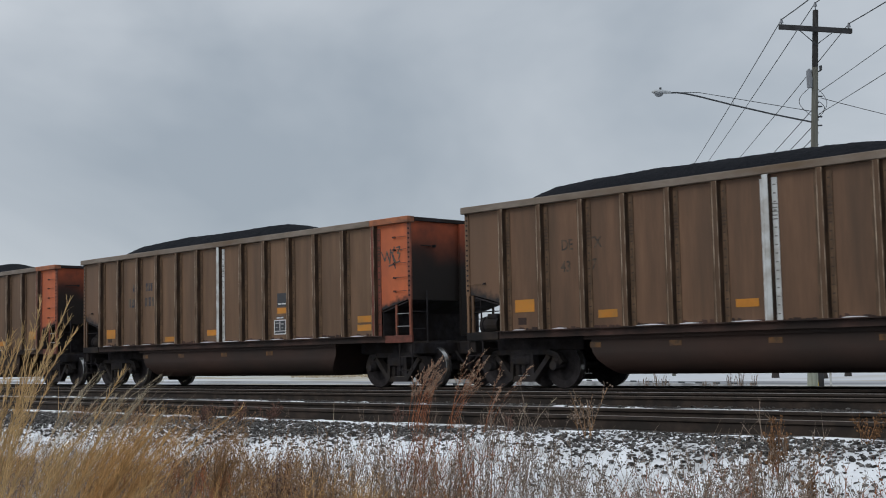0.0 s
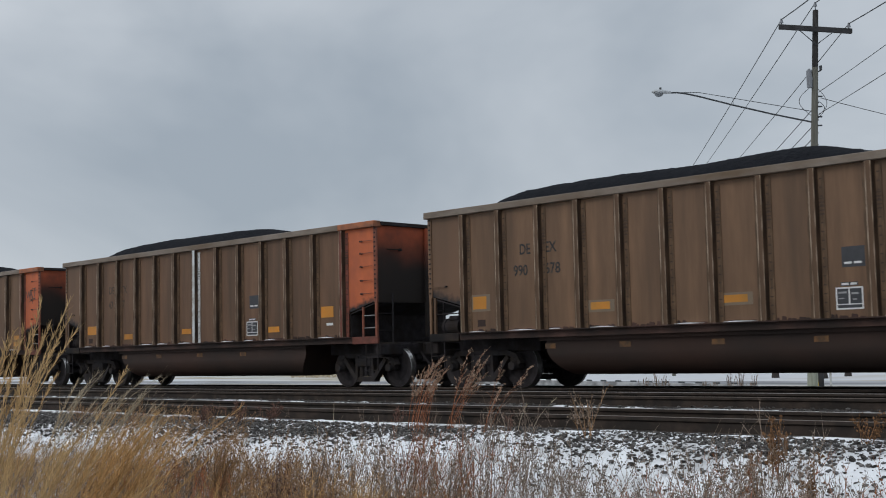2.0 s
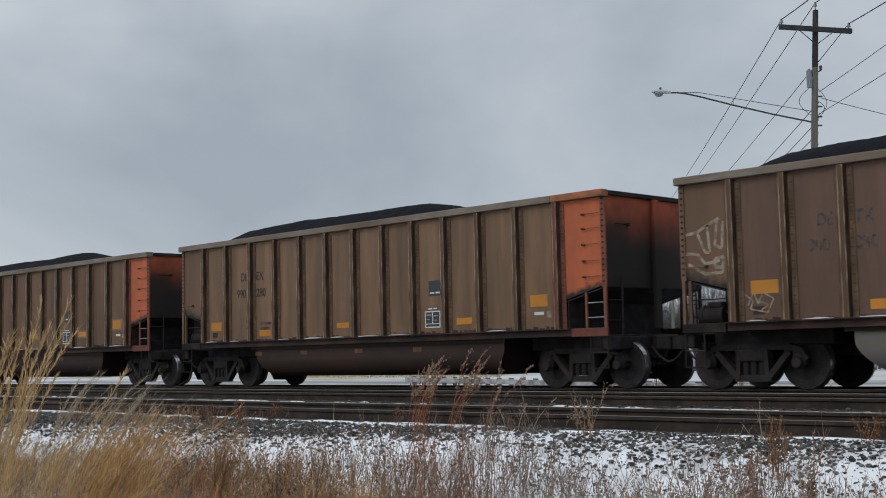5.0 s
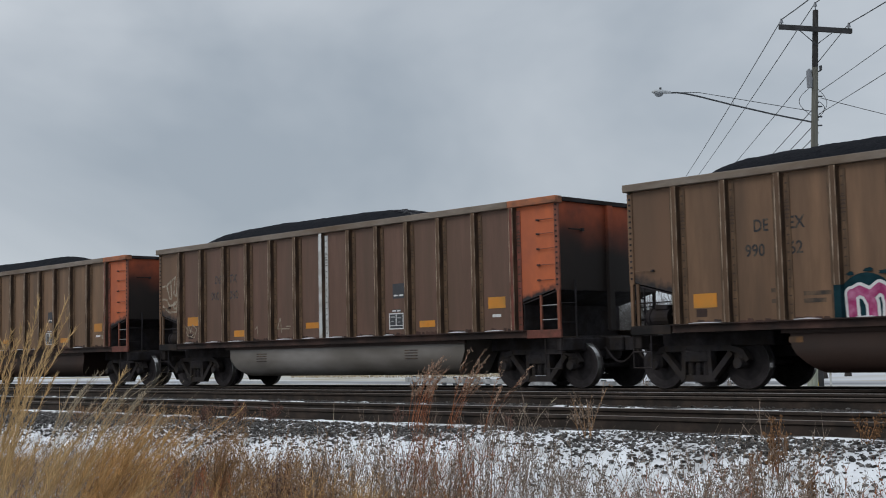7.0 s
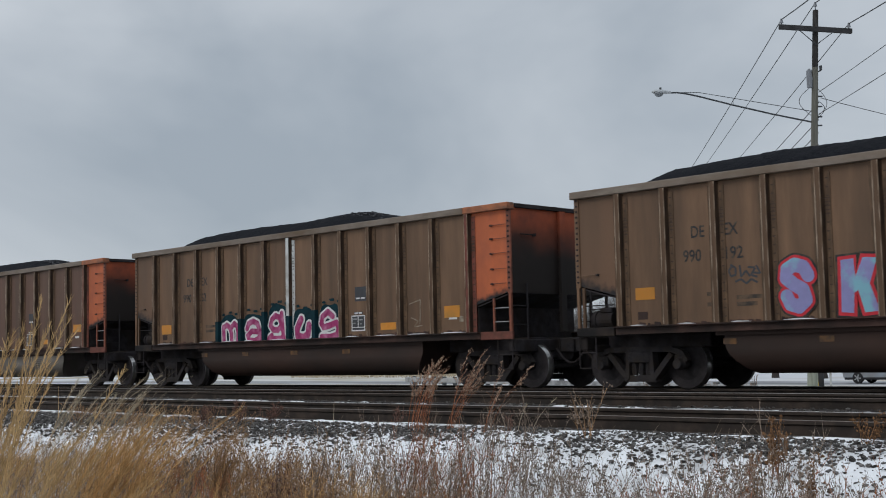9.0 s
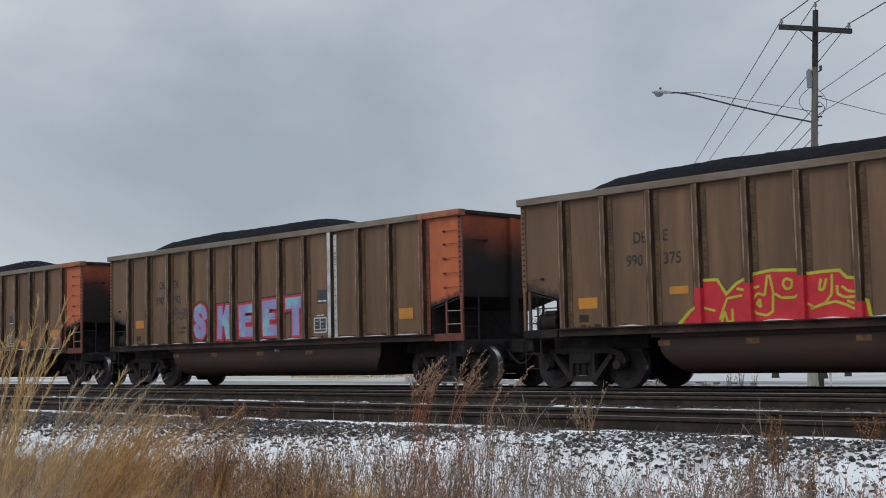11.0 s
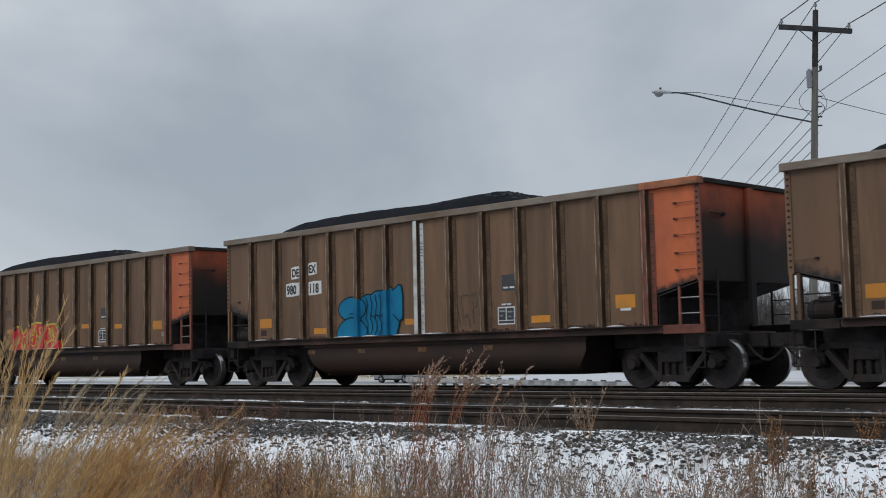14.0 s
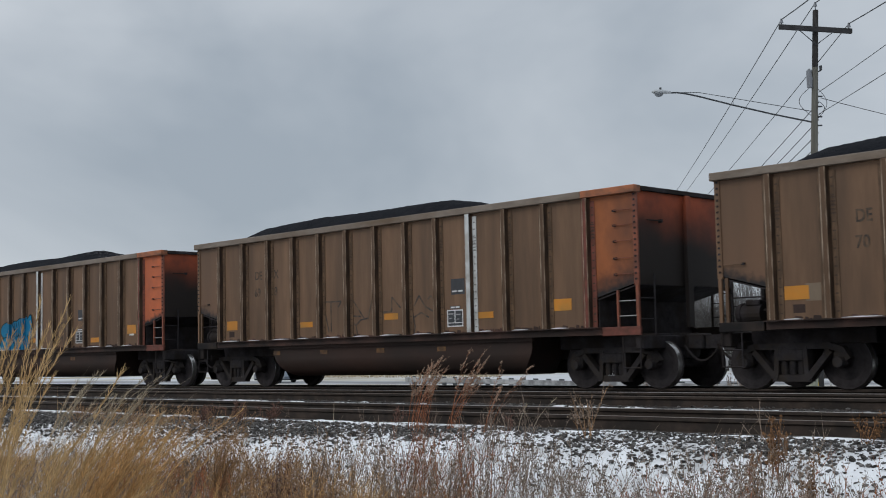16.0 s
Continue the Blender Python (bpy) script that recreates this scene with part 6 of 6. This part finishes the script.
def bush_weed(seed, k, y, stems, height, fan, mat, spikes, dots, label, lean=0.15, head=None):
    """A single dry plant with many stems from one root."""
    root = at_bearing(k, y)
    plant = tagged(new("dried_weed"), label, "weed", "tall dry weeds")
    plant.location = root
    s, hd = Sheaf(seed), Sheaf(seed + 1)
    for _ in range(stems):
        d = Vector((s.r.gauss(0, fan), s.r.gauss(0, fan), 1)).normalized() + R_DIR * lean
        h = height * s.r.uniform(0.55, 1.05)
        b = Vector((s.r.gauss(0, 0.03), s.r.gauss(0, 0.03), -0.02))
        pts = s.stem(b, b + d * h, R_DIR * s.r.gauss(0.0, 0.03), 0.004, 0.0017, 4)
        for _ in range(3):
            i = s.r.choice((1, 2, 3))
            q = pts[i] + (d + Vector((s.r.gauss(0, 0.3), s.r.gauss(0, 0.3), 0.2))) * h * 0.28
            p2 = s.stem(pts[i], q, (0, 0, 0.01), 0.0025, 0.0012, 3)
            hd.spikes(p2, 0.3, spikes // 3, 0.036, 0.0030, 0.7)
            if dots:
                hd.dots(p2, 0.4, dots, 0.010, 0.024)
        hd.spikes(pts, 0.5, spikes, 0.044, 0.0032, 0.7)
        if dots:
            hd.dots(pts, 0.5, dots, 0.010, 0.032)
    tagged(s.make("stem", mat, plant), kind="stuff")
    tagged(hd.make("seed_head", head or mat, plant), kind="stuff")
    if height > 0.45:
        SWAYING.append((plant, 0.7, seed))
    return plant


def plume_weed(seed, k, y, stems, height, lean, foot, label):
    """A dry plant bowed by the wind, its seed clusters crowded at the tips."""
    plant = tagged(new("dried_weed"), label, "weed", "tall dry weeds")
    plant.location = at_bearing(k, y)
    s, hd = Sheaf(seed), Sheaf(seed + 1)
    for _ in range(stems):
        h = height * s.r.uniform(0.62, 1.05)
        b = R_DIR * s.r.gauss(0, foot) + F_DIR * s.r.gauss(0, foot) + Vector((0, 0, -0.02))
        side = lean * h * s.r.uniform(0.45, 1.3)
        tip = b + Vector((0, 0, h)) + R_DIR * side + F_DIR * s.r.gauss(0, 0.05)
        pts = s.stem(b, tip, -R_DIR * side * s.r.uniform(0.08, 0.24), 0.0036, 0.0013, 7)
        up = (pts[-1] - pts[-2]).normalized()
        for _ in range(3):
            p = pts[s.r.choice((1, 2, 3, 4))]
            s.stem(p, p + (up + R_DIR * s.r.gauss(0, 0.25)) * h * s.r.uniform(0.10, 0.25), (0, 0, 0), 0.0019, 0.0008, 3)
        for _ in range(7):
            i = s.r.choice((4, 5, 5, 6, 6))
            p = pts[i].lerp(pts[i + 1], s.r.random())
            q = p + (up + R_DIR * s.r.gauss(0.1, 0.4) + F_DIR * s.r.gauss(0, 0.4)) * s.r.uniform(0.05, 0.12)
            twig = s.stem(p, q, (0, 0, 0.006), 0.0017, 0.0008, 3)
            hd.dots(twig, 0.35, 5, 0.0068, 0.011)
            hd.spikes(twig, 0.3, 5, 0.022, 0.0022, 0.9)
        hd.dots(pts, 0.80, 6, 0.0068, 0.014)
        hd.spikes(pts, 0.72, 16, 0.026, 0.0022, 0.8)
    tagged(s.make("stem", RUSSET, plant), kind="stuff")
    tagged(hd.make("seed_head", FLUFF, plant), kind="stuff")
    SWAYING.append((plant, 0.7, seed))


plume_weed(301, -1.062, 10.15, 20, 0.80, 0.30, 0.060, "russet dry weed bowed with fuzzy seed clusters")
plume_weed(303, -1.008, 10.15, 12, 0.88, 0.50, 0.035, "tall russet dry weed bowed with fuzzy seed clusters")
plume_weed(305, -0.952, 10.11, 5, 0.70, 0.56, 0.020, "thin russet dry weed bowed with fuzzy tips")
bush_weed(307, -0.810, 9.95, 11, 0.54, 0.20, UMBER, 7, 4, "brown-stemmed dry weed with small grey seed heads", 0.05, ASHEN)
s = Sheaf(309)
root = at_bearing(-0.612, 10.1)
for x0, x1, h, bx, bz in ((-0.20, -0.11, 0.19, 0.0, 0.02), (0.09, -0.13, 0.25, 0.12, 0.11), (-0.02, -0.16, 0.20, 0.0, 0.0), (0.05, 0.03, 0.40, -0.02, 0.0), (0.02, -0.05, 0.34, 0.03, 0.02), (0.06, 0.12, 0.24, -0.02, 0.04), (-0.10, 0.02, 0.22, -0.05, 0.0)):
    pts = s.stem(root + R_DIR * x0, root + R_DIR * x1 + Vector((0, 0, h)), R_DIR * bx + Vector((0, 0, bz)), 0.0042, 0.0022, 7)
    s.spikes(pts, 0.45, 3, 0.09, 0.0020, 0.9)
tagged(s.make("dried_weed", ASHEN), "bare grey weed with bent and broken stems", "weed", "tall dry weeds")
bush_weed(311, -0.596, 9.16, 9, 0.50, 0.05, DOCK, 10, 9, "russet dock plant thick with dry seeds", 0.06)
bush_weed(313, -0.618, 8.61, 6, 0.52, 0.05, DOCK, 6, 9, "low russet dock plant with dry seeds", 0.04)
bush_weed(315, -0.570, 8.61, 6, 0.52, 0.05, DOCK, 6, 9, "low russet dock plant with dry seeds", 0.04)
bush_weed(317, -0.510, 10.27, 7, 0.30, 0.34, DOCK, 3, 5, "brown weed with curled dry leaves", 0.0)
bush_weed(319, -1.345, 10.11, 9, 0.30, 0.34, DARK_WEED, 3, 7, "dark reddish weed with small dry leaves", 0.1)
bush_weed(321, -1.43, 9.95, 9, 0.34, 0.34, DARK_WEED, 3, 7, "dark reddish weed with small dry leaves", 0.1)
bush_weed(323, -1.50, 9.80, 9, 0.36, 0.30, DARK_WEED, 6, 5, "dark brown weed with small dry leaves", 0.15)
bush_weed(325, -1.10, 10.19, 6, 0.30, 0.30, DARK_WEED, 6, 2, "small russet weed at the ballast edge", 0.05)
bush_weed(327, -0.915, 10.19, 4, 0.28, 0.25, DARK_WEED, 6, 1, "small russet weed at the ballast edge", 0.05)
for seed, k, h, ln in ((341, -1.215, 0.30, 0.03), (343, -0.905, 0.29, 0.35), (345, -0.885, 0.36, 0.75)):
    s = Sheaf(seed)
    b = at_bearing(k, 10.2)
    pts = s.stem(b, b + Vector((0, 0, h)) + R_DIR * h * ln, -R_DIR * 0.06 * ln, 0.004, 0.003, 6)
    if ln > 0.1:
        s.spikes(pts, 0.86, 40, 0.025, 0.004, 0.9)
    tagged(s.make("grass_stalk", HOARY), "single pale grass stalk with a soft head", "grass", "dry grass")

# a stand of tan grass in the field beyond the tracks
s = Sheaf(390)
for _ in range(5000):
    y = s.r.uniform(84, 150)
    b = at_bearing(s.r.uniform(-1.30, -0.93), y)
    q = b + Vector((s.r.gauss(0, 0.12), s.r.gauss(0, 0.12), s.r.uniform(0.12, 0.30)))
    s.stem(b, q, (0, 0, 0), 0.045, 0.02, 2)
tagged(s.make("field_grass", BUFF), "tan dry grass standing in the snowy field", "grass", "", "stuff")
# weeds and shrubs on the far side
for i, (k, y, h) in enumerate(((-0.735, 45, 0.75), (-0.722, 45.4, 0.9), (-0.712, 46, 0.7), (-0.668, 46, 0.6), (-0.655, 45, 0.55), (-0.640, 46, 0.8), (-0.628, 45, 0.9), (-0.615, 45.5, 0.8))):
    s = Sheaf(400 + i)
    b = at_bearing(k, y)
    for _ in range(14):
        q = b + Vector((s.r.gauss(0, 0.10), s.r.gauss(0, 0.10), h * s.r.uniform(0.6, 1.3)))
        pts = s.stem(b + Vector((s.r.gauss(0, 0.06), s.r.gauss(0, 0.06), 0)), q, (0, 0, 0), 0.014, 0.006, 2)
        s.spikes(pts, 0.5, 5, 0.12, 0.012, 0.5)
    tagged(s.make("weed_clump", ASHEN), "clump of grey-brown dry weeds beside the road", "weeds", "roadside weeds")
BARK = material("dark_bark", (0.045, 0.038, 0.034), 0.9, 0.0, 0.3, 8, bump=0.4, bump_size=20)
for i, (k, y, w) in enumerate(((-0.592, 80, 0.30), (-0.548, 78, 0.55), (-0.522, 84, 0.28))):
    b = at_bearing(k, y)
    tree = tagged(new("bare_tree"), "dark bare winter tree beyond the road", "tree", "trees beyond the road")
    tree.location = b
    bm = rod(bmesh.new(), (0, 0, -0.1), (0.05, 0, 1.3), w, 9, w * 0.55)
    rod(bm, (0.05, 0, 1.3), (0.15, 0.05, 2.4), w * 0.55, 9, w * 0.3)
    part("trunk", bm, BARK, tree)
    s = Sheaf(450 + i)
    for _ in range(40):
        a = Vector((0.05, 0, s.r.uniform(0.9, 2.3)))
        q = a + Vector((s.r.gauss(0, 0.6), s.r.gauss(0, 0.6), s.r.uniform(0.2, 0.9)))
        pts = s.stem(a, q, (0, 0, 0.08), 0.03, 0.010, 3)
        s.spikes(pts, 0.3, 6, 0.35, 0.010, 0.8)
    tagged(s.make("branches", BARK, tree), kind="stuff")


# a stand of grey winter trees far beyond the road
GREY_BARK = material("grey_winter_bark", (0.105, 0.098, 0.092), 0.9, 0.0, 0.3, 2, bump=0.3, bump_size=10, spec=0.05)

HAZEL = material("pale_grey_thicket_bark", (0.185, 0.180, 0.180), 0.9, 0.0, 0.3, 2, spec=0.05)


def winter_tree(seed, height):
    tree = tagged(new("winter_tree"), "tall grey leafless tree in a stand beyond the road", "tree", "far winter trees")
    r = random.Random(seed)
    bm = bmesh.new()
    rod(bm, (0, 0, -0.2), (0.1, 0.05, height * 0.35), 0.22, 8, 0.16)
    rod(bm, (0.1, 0.05, height * 0.35), (-0.1, 0.1, height * 0.8), 0.16, 8, 0.05)
    s = Sheaf(seed)
    for _ in range(46):
        z = height * r.uniform(0.18, 0.8)
        a = Vector((0.05, 0.05, z))
        t = r.uniform(0, 6.28)
        reach = height * r.uniform(0.16, 0.36) * (1.15 - 0.6 * z / height)
        q = a + Vector((math.cos(t) * reach, math.sin(t) * reach, height * r.uniform(0.06, 0.22)))
        pts = s.stem(a, q, (0, 0, 0.2), 0.055, 0.02, 4)
        s.spikes(pts, 0.15, 14, height * 0.13, 0.022, 1.0)
        s.spikes(pts, 0.35, 16, height * 0.08, 0.018, 1.2)
    part("trunk", bm, GREY_BARK, tree)
    tagged(s.make("crown", GREY_BARK, tree), kind="stuff")
    return tree


rw = random.Random(9)
kinds = [winter_tree(600, 10.0), winter_tree(601, 11.0), winter_tree(602, 9.0)]
for i in range(72):
    k, y = -0.86 + 0.0060 * i + rw.uniform(-0.004, 0.004), rw.uniform(108, 126)
    m = Matrix.Translation(at_bearing(k, y)) @ pose(0, 0, 0, 0, 0, rw.uniform(0, 360)) @ Matrix.Scale(rw.uniform(0.85, 1.1) * (0.70 + 0.30 * min(1.0, i / 16)), 4)
    if i < 3:
        kinds[i].matrix_basis = m
    else:
        copy_thing(kinds[i % 3], m)

# the thicket of bare undergrowth and farther trunks that closes the stand
s = Sheaf(640)
for _ in range(2300):
    y = s.r.uniform(128, 148)
    k = -0.85 + 0.43 * s.r.random()
    b = at_bearing(k, y)
    h = s.r.uniform(7.0, 13.5) * (0.80 + 0.35 * noise.noise((k * 26, y * 0.05, 2.2))) * min(1.0, 0.55 + (k + 0.85) * 6)
    tip = b + Vector((s.r.gauss(0, 0.9), s.r.gauss(0, 0.9), h))
    pts = s.stem(b, tip, (s.r.gauss(0, 0.3), s.r.gauss(0, 0.3), 0), s.r.uniform(0.03, 0.09), 0.02, 4)
    s.spikes(pts, 0.25, 18, 1.2, 0.024, 0.9)
tagged(s.make("far_thicket", HAZEL), "grey bare thicket closing the stand of winter trees", "woods", "", "stuff")

# ---- ballast stones, last ----
STONE = island_shade(material("grey_ballast_stone", (0.15, 0.142, 0.135), 0.85, 0.0, 0.3, 30, (0.05, 0.045, 0.042), 0.3, 14, bump=0.5, bump_size=60, spec=0.1), 0.45, 1.5)
PICKED = material("grey_ballast_stone_single", (0.145, 0.137, 0.13), 0.85, 0.0, 0.3, 30, (0.05, 0.045, 0.042), 0.3, 14, bump=0.5, bump_size=60, random_shade=0.45, spec=0.1)
rnd = random.Random(77)
SHAPES = []
for k in range(7):
    bm = bmesh.new()
    bmesh.ops.create_icosphere(bm, subdivisions=1, radius=1)
    for v in bm.verts:
        v.co = Vector((v.co.x * 1.2, v.co.y * 0.95, v.co.z * 0.62)) * (1 + 0.9 * noise.noise(v.co * 1.7 + Vector((k * 5, 0, 0))))
    me = bpy.data.meshes.new("stone")
    bm.to_mesh(me)
    bm.free()
    me.materials.append(PICKED)
    SHAPES.append((me, np.array([v.co[:] for v in me.vertices]), [tuple(p.vertices) for p in me.polygons]))


def place_stone(y0, y1, x0, x1):
    y = rnd.uniform(y0, y1)
    return Vector((rnd.uniform(x0, x1), y, ground_z(y) + rnd.uniform(-0.005, 0.022))), 0.0075 + 0.0195 * rnd.random() ** 2.4, rnd.randrange(7), rnd.uniform(0, 360)


def bare(p):
    """How likely a stone shows through the snow at p."""
    n = noise.noise((p.x * 0.9, p.y * 1.4, 3.3)) + 0.5 * noise.noise((p.x * 3.5, p.y * 3.5, 1.1))
    u = min(max((p.y - 8.9) / 1.1, 0), 1)
    if p.y > 10.35:
        return 0.05 if p.x < -12 else 0.17
    return 0.018 + (0.150 + 0.17 * n) * u * u * (3 - 2 * u) + 0.14 * u * min(max((-12 - p.x) / 3, 0), 1)


single = 0
verts, faces = [], []
for _ in range(190000):
    p, r, k, a = place_stone(8.7, 10.75, -23.5, -3.7)
    if rnd.random() > bare(p):
        continue
    if single < 300 and -8.2 < p.x < -5.4 and 9.7 < p.y < 10.7:
        ob = new("stone", SHAPES[k][0])
        ob.parent = ground
        ob.matrix_basis = Matrix.Translation(p) @ pose(0, 0, 0, rnd.uniform(-20, 20), rnd.uniform(-20, 20), a) @ Matrix.Diagonal((r, r, r, 1))
        single += 1
        continue
    m = np.array(pose(0, 0, 0, rnd.uniform(-20, 20), rnd.uniform(-20, 20), a).to_3x3())
    at = len(verts)
    verts += (SHAPES[k][1] @ m.T * r + np.array(p)).tolist()
    faces += [tuple(at + i for i in f) for f in SHAPES[k][2]]
# coarser stones between and beyond the rails
for y0, y1, cnt in ((12.7, 13.9, 4200), (14.0, 14.6, 600), (17.6, 19.0, 1200)):
    for _ in range(cnt):
        p, r, k, a = place_stone(y0, y1, -50, -5)
        at = len(verts)
        verts += (SHAPES[k][1] * r + np.array(p)).tolist()
        faces += [tuple(at + i for i in f) for f in SHAPES[k][2]]
me = bpy.data.meshes.new("ballast_stones")
me.from_pydata(verts, [], faces)
me.materials.append(STONE)
tagged(new("ballast_stones", me), "dark grey crushed ballast stones showing through snow", "ballast", "", "stuff")
# drifts of snow lying between the tracks
bm = bmesh.new()
for _ in range(110):
    x, y = rnd.uniform(-30, -4.5), rnd.uniform(12.72, 13.3)
    a, b = rnd.choice((0.06, 0.1, 0.15, 0.25, 0.5, 0.8)) * rnd.uniform(0.7, 1.2), rnd.uniform(0.04, 0.11)
    m = Matrix.Translation((x, y, ground_z(y) + 0.0)) @ Matrix.Diagonal((a, b, rnd.uniform(0.012, 0.028), 1))
    bmesh.ops.create_icosphere(bm, subdivisions=2, radius=1, matrix=m)
for _ in range(110):
    x = rnd.uniform(-23, -11) if rnd.random() < 0.85 else rnd.uniform(-11, -4)
    y = rnd.uniform(10.3, 10.6)
    m = Matrix.Translation((x, y, ground_z(y))) @ Matrix.Diagonal((rnd.uniform(0.10, 0.75), rnd.uniform(0.04, 0.11), rnd.uniform(0.018, 0.035), 1))
    bmesh.ops.create_icosphere(bm, subdivisions=2, radius=1, matrix=m)
tagged(part("snow_patches", bm, SNOW, smooth=True), "thin patches of old snow between the tracks", "snow", "", "stuff")


# the bodies ride low on their springs
for car in cars.values():
    for ob in car.children:
        if not ob.name.startswith(("truck", "coupler", "air_hose", "brake_beam", "draft_sill")):
            ob.location.z -= 0.158


def motions():
    """The train rolls past, its wheels turning."""
    steps = [0.5 * k for k in range(33)]
    spin = [k / 15 for k in range(241)]
    for n, car in cars.items():
        rows = [(t, pose(train_x(n, t), TRACK_Y, 0)) for t in steps]
        walk(car, rows)
        walk(heaps[n], rows)
        for truck in car.children:
            if not truck.name.startswith("truck"):
                continue
            for ws in truck.children:
                if ws.name.startswith("wheelset"):
                    x = ws.location.x
                    walk(ws, [(t, pose(x, 0, WHEEL_R, 0, math.degrees((train_x(n, t) - train_x(n, 0)) / WHEEL_R), 0)) for t in spin])

    # grass and weeds stir in the wind, about their roots
    for ob, swing, seed in SWAYING:
        p, ph = ob.location.copy(), seed * 1.7
        walk(ob, [(0.4 * k, pose(p.x, p.y, p.z, 0.4 * swing * math.sin(1.9 * 0.4 * k + ph), swing * (0.6 * math.sin(2.6 * 0.4 * k + ph) + 0.4 * math.sin(4.3 * 0.4 * k + 2 * ph)))) for k in range(41)])

    rows = [(t, pose(road_car_x(t), 67.3, -1.385)) for t in steps]
    walk(road_car, rows)
    for ob in road_car.children:
        if ob.name.startswith("wheel"):
            x, y = ob.location.x, ob.location.y
            walk(ob, [(k / 30, pose(x, y, 0.325, 0, math.degrees((road_car_x(k / 30) - road_car_x(0)) / 0.325), 0)) for k in range(481)])


motions()
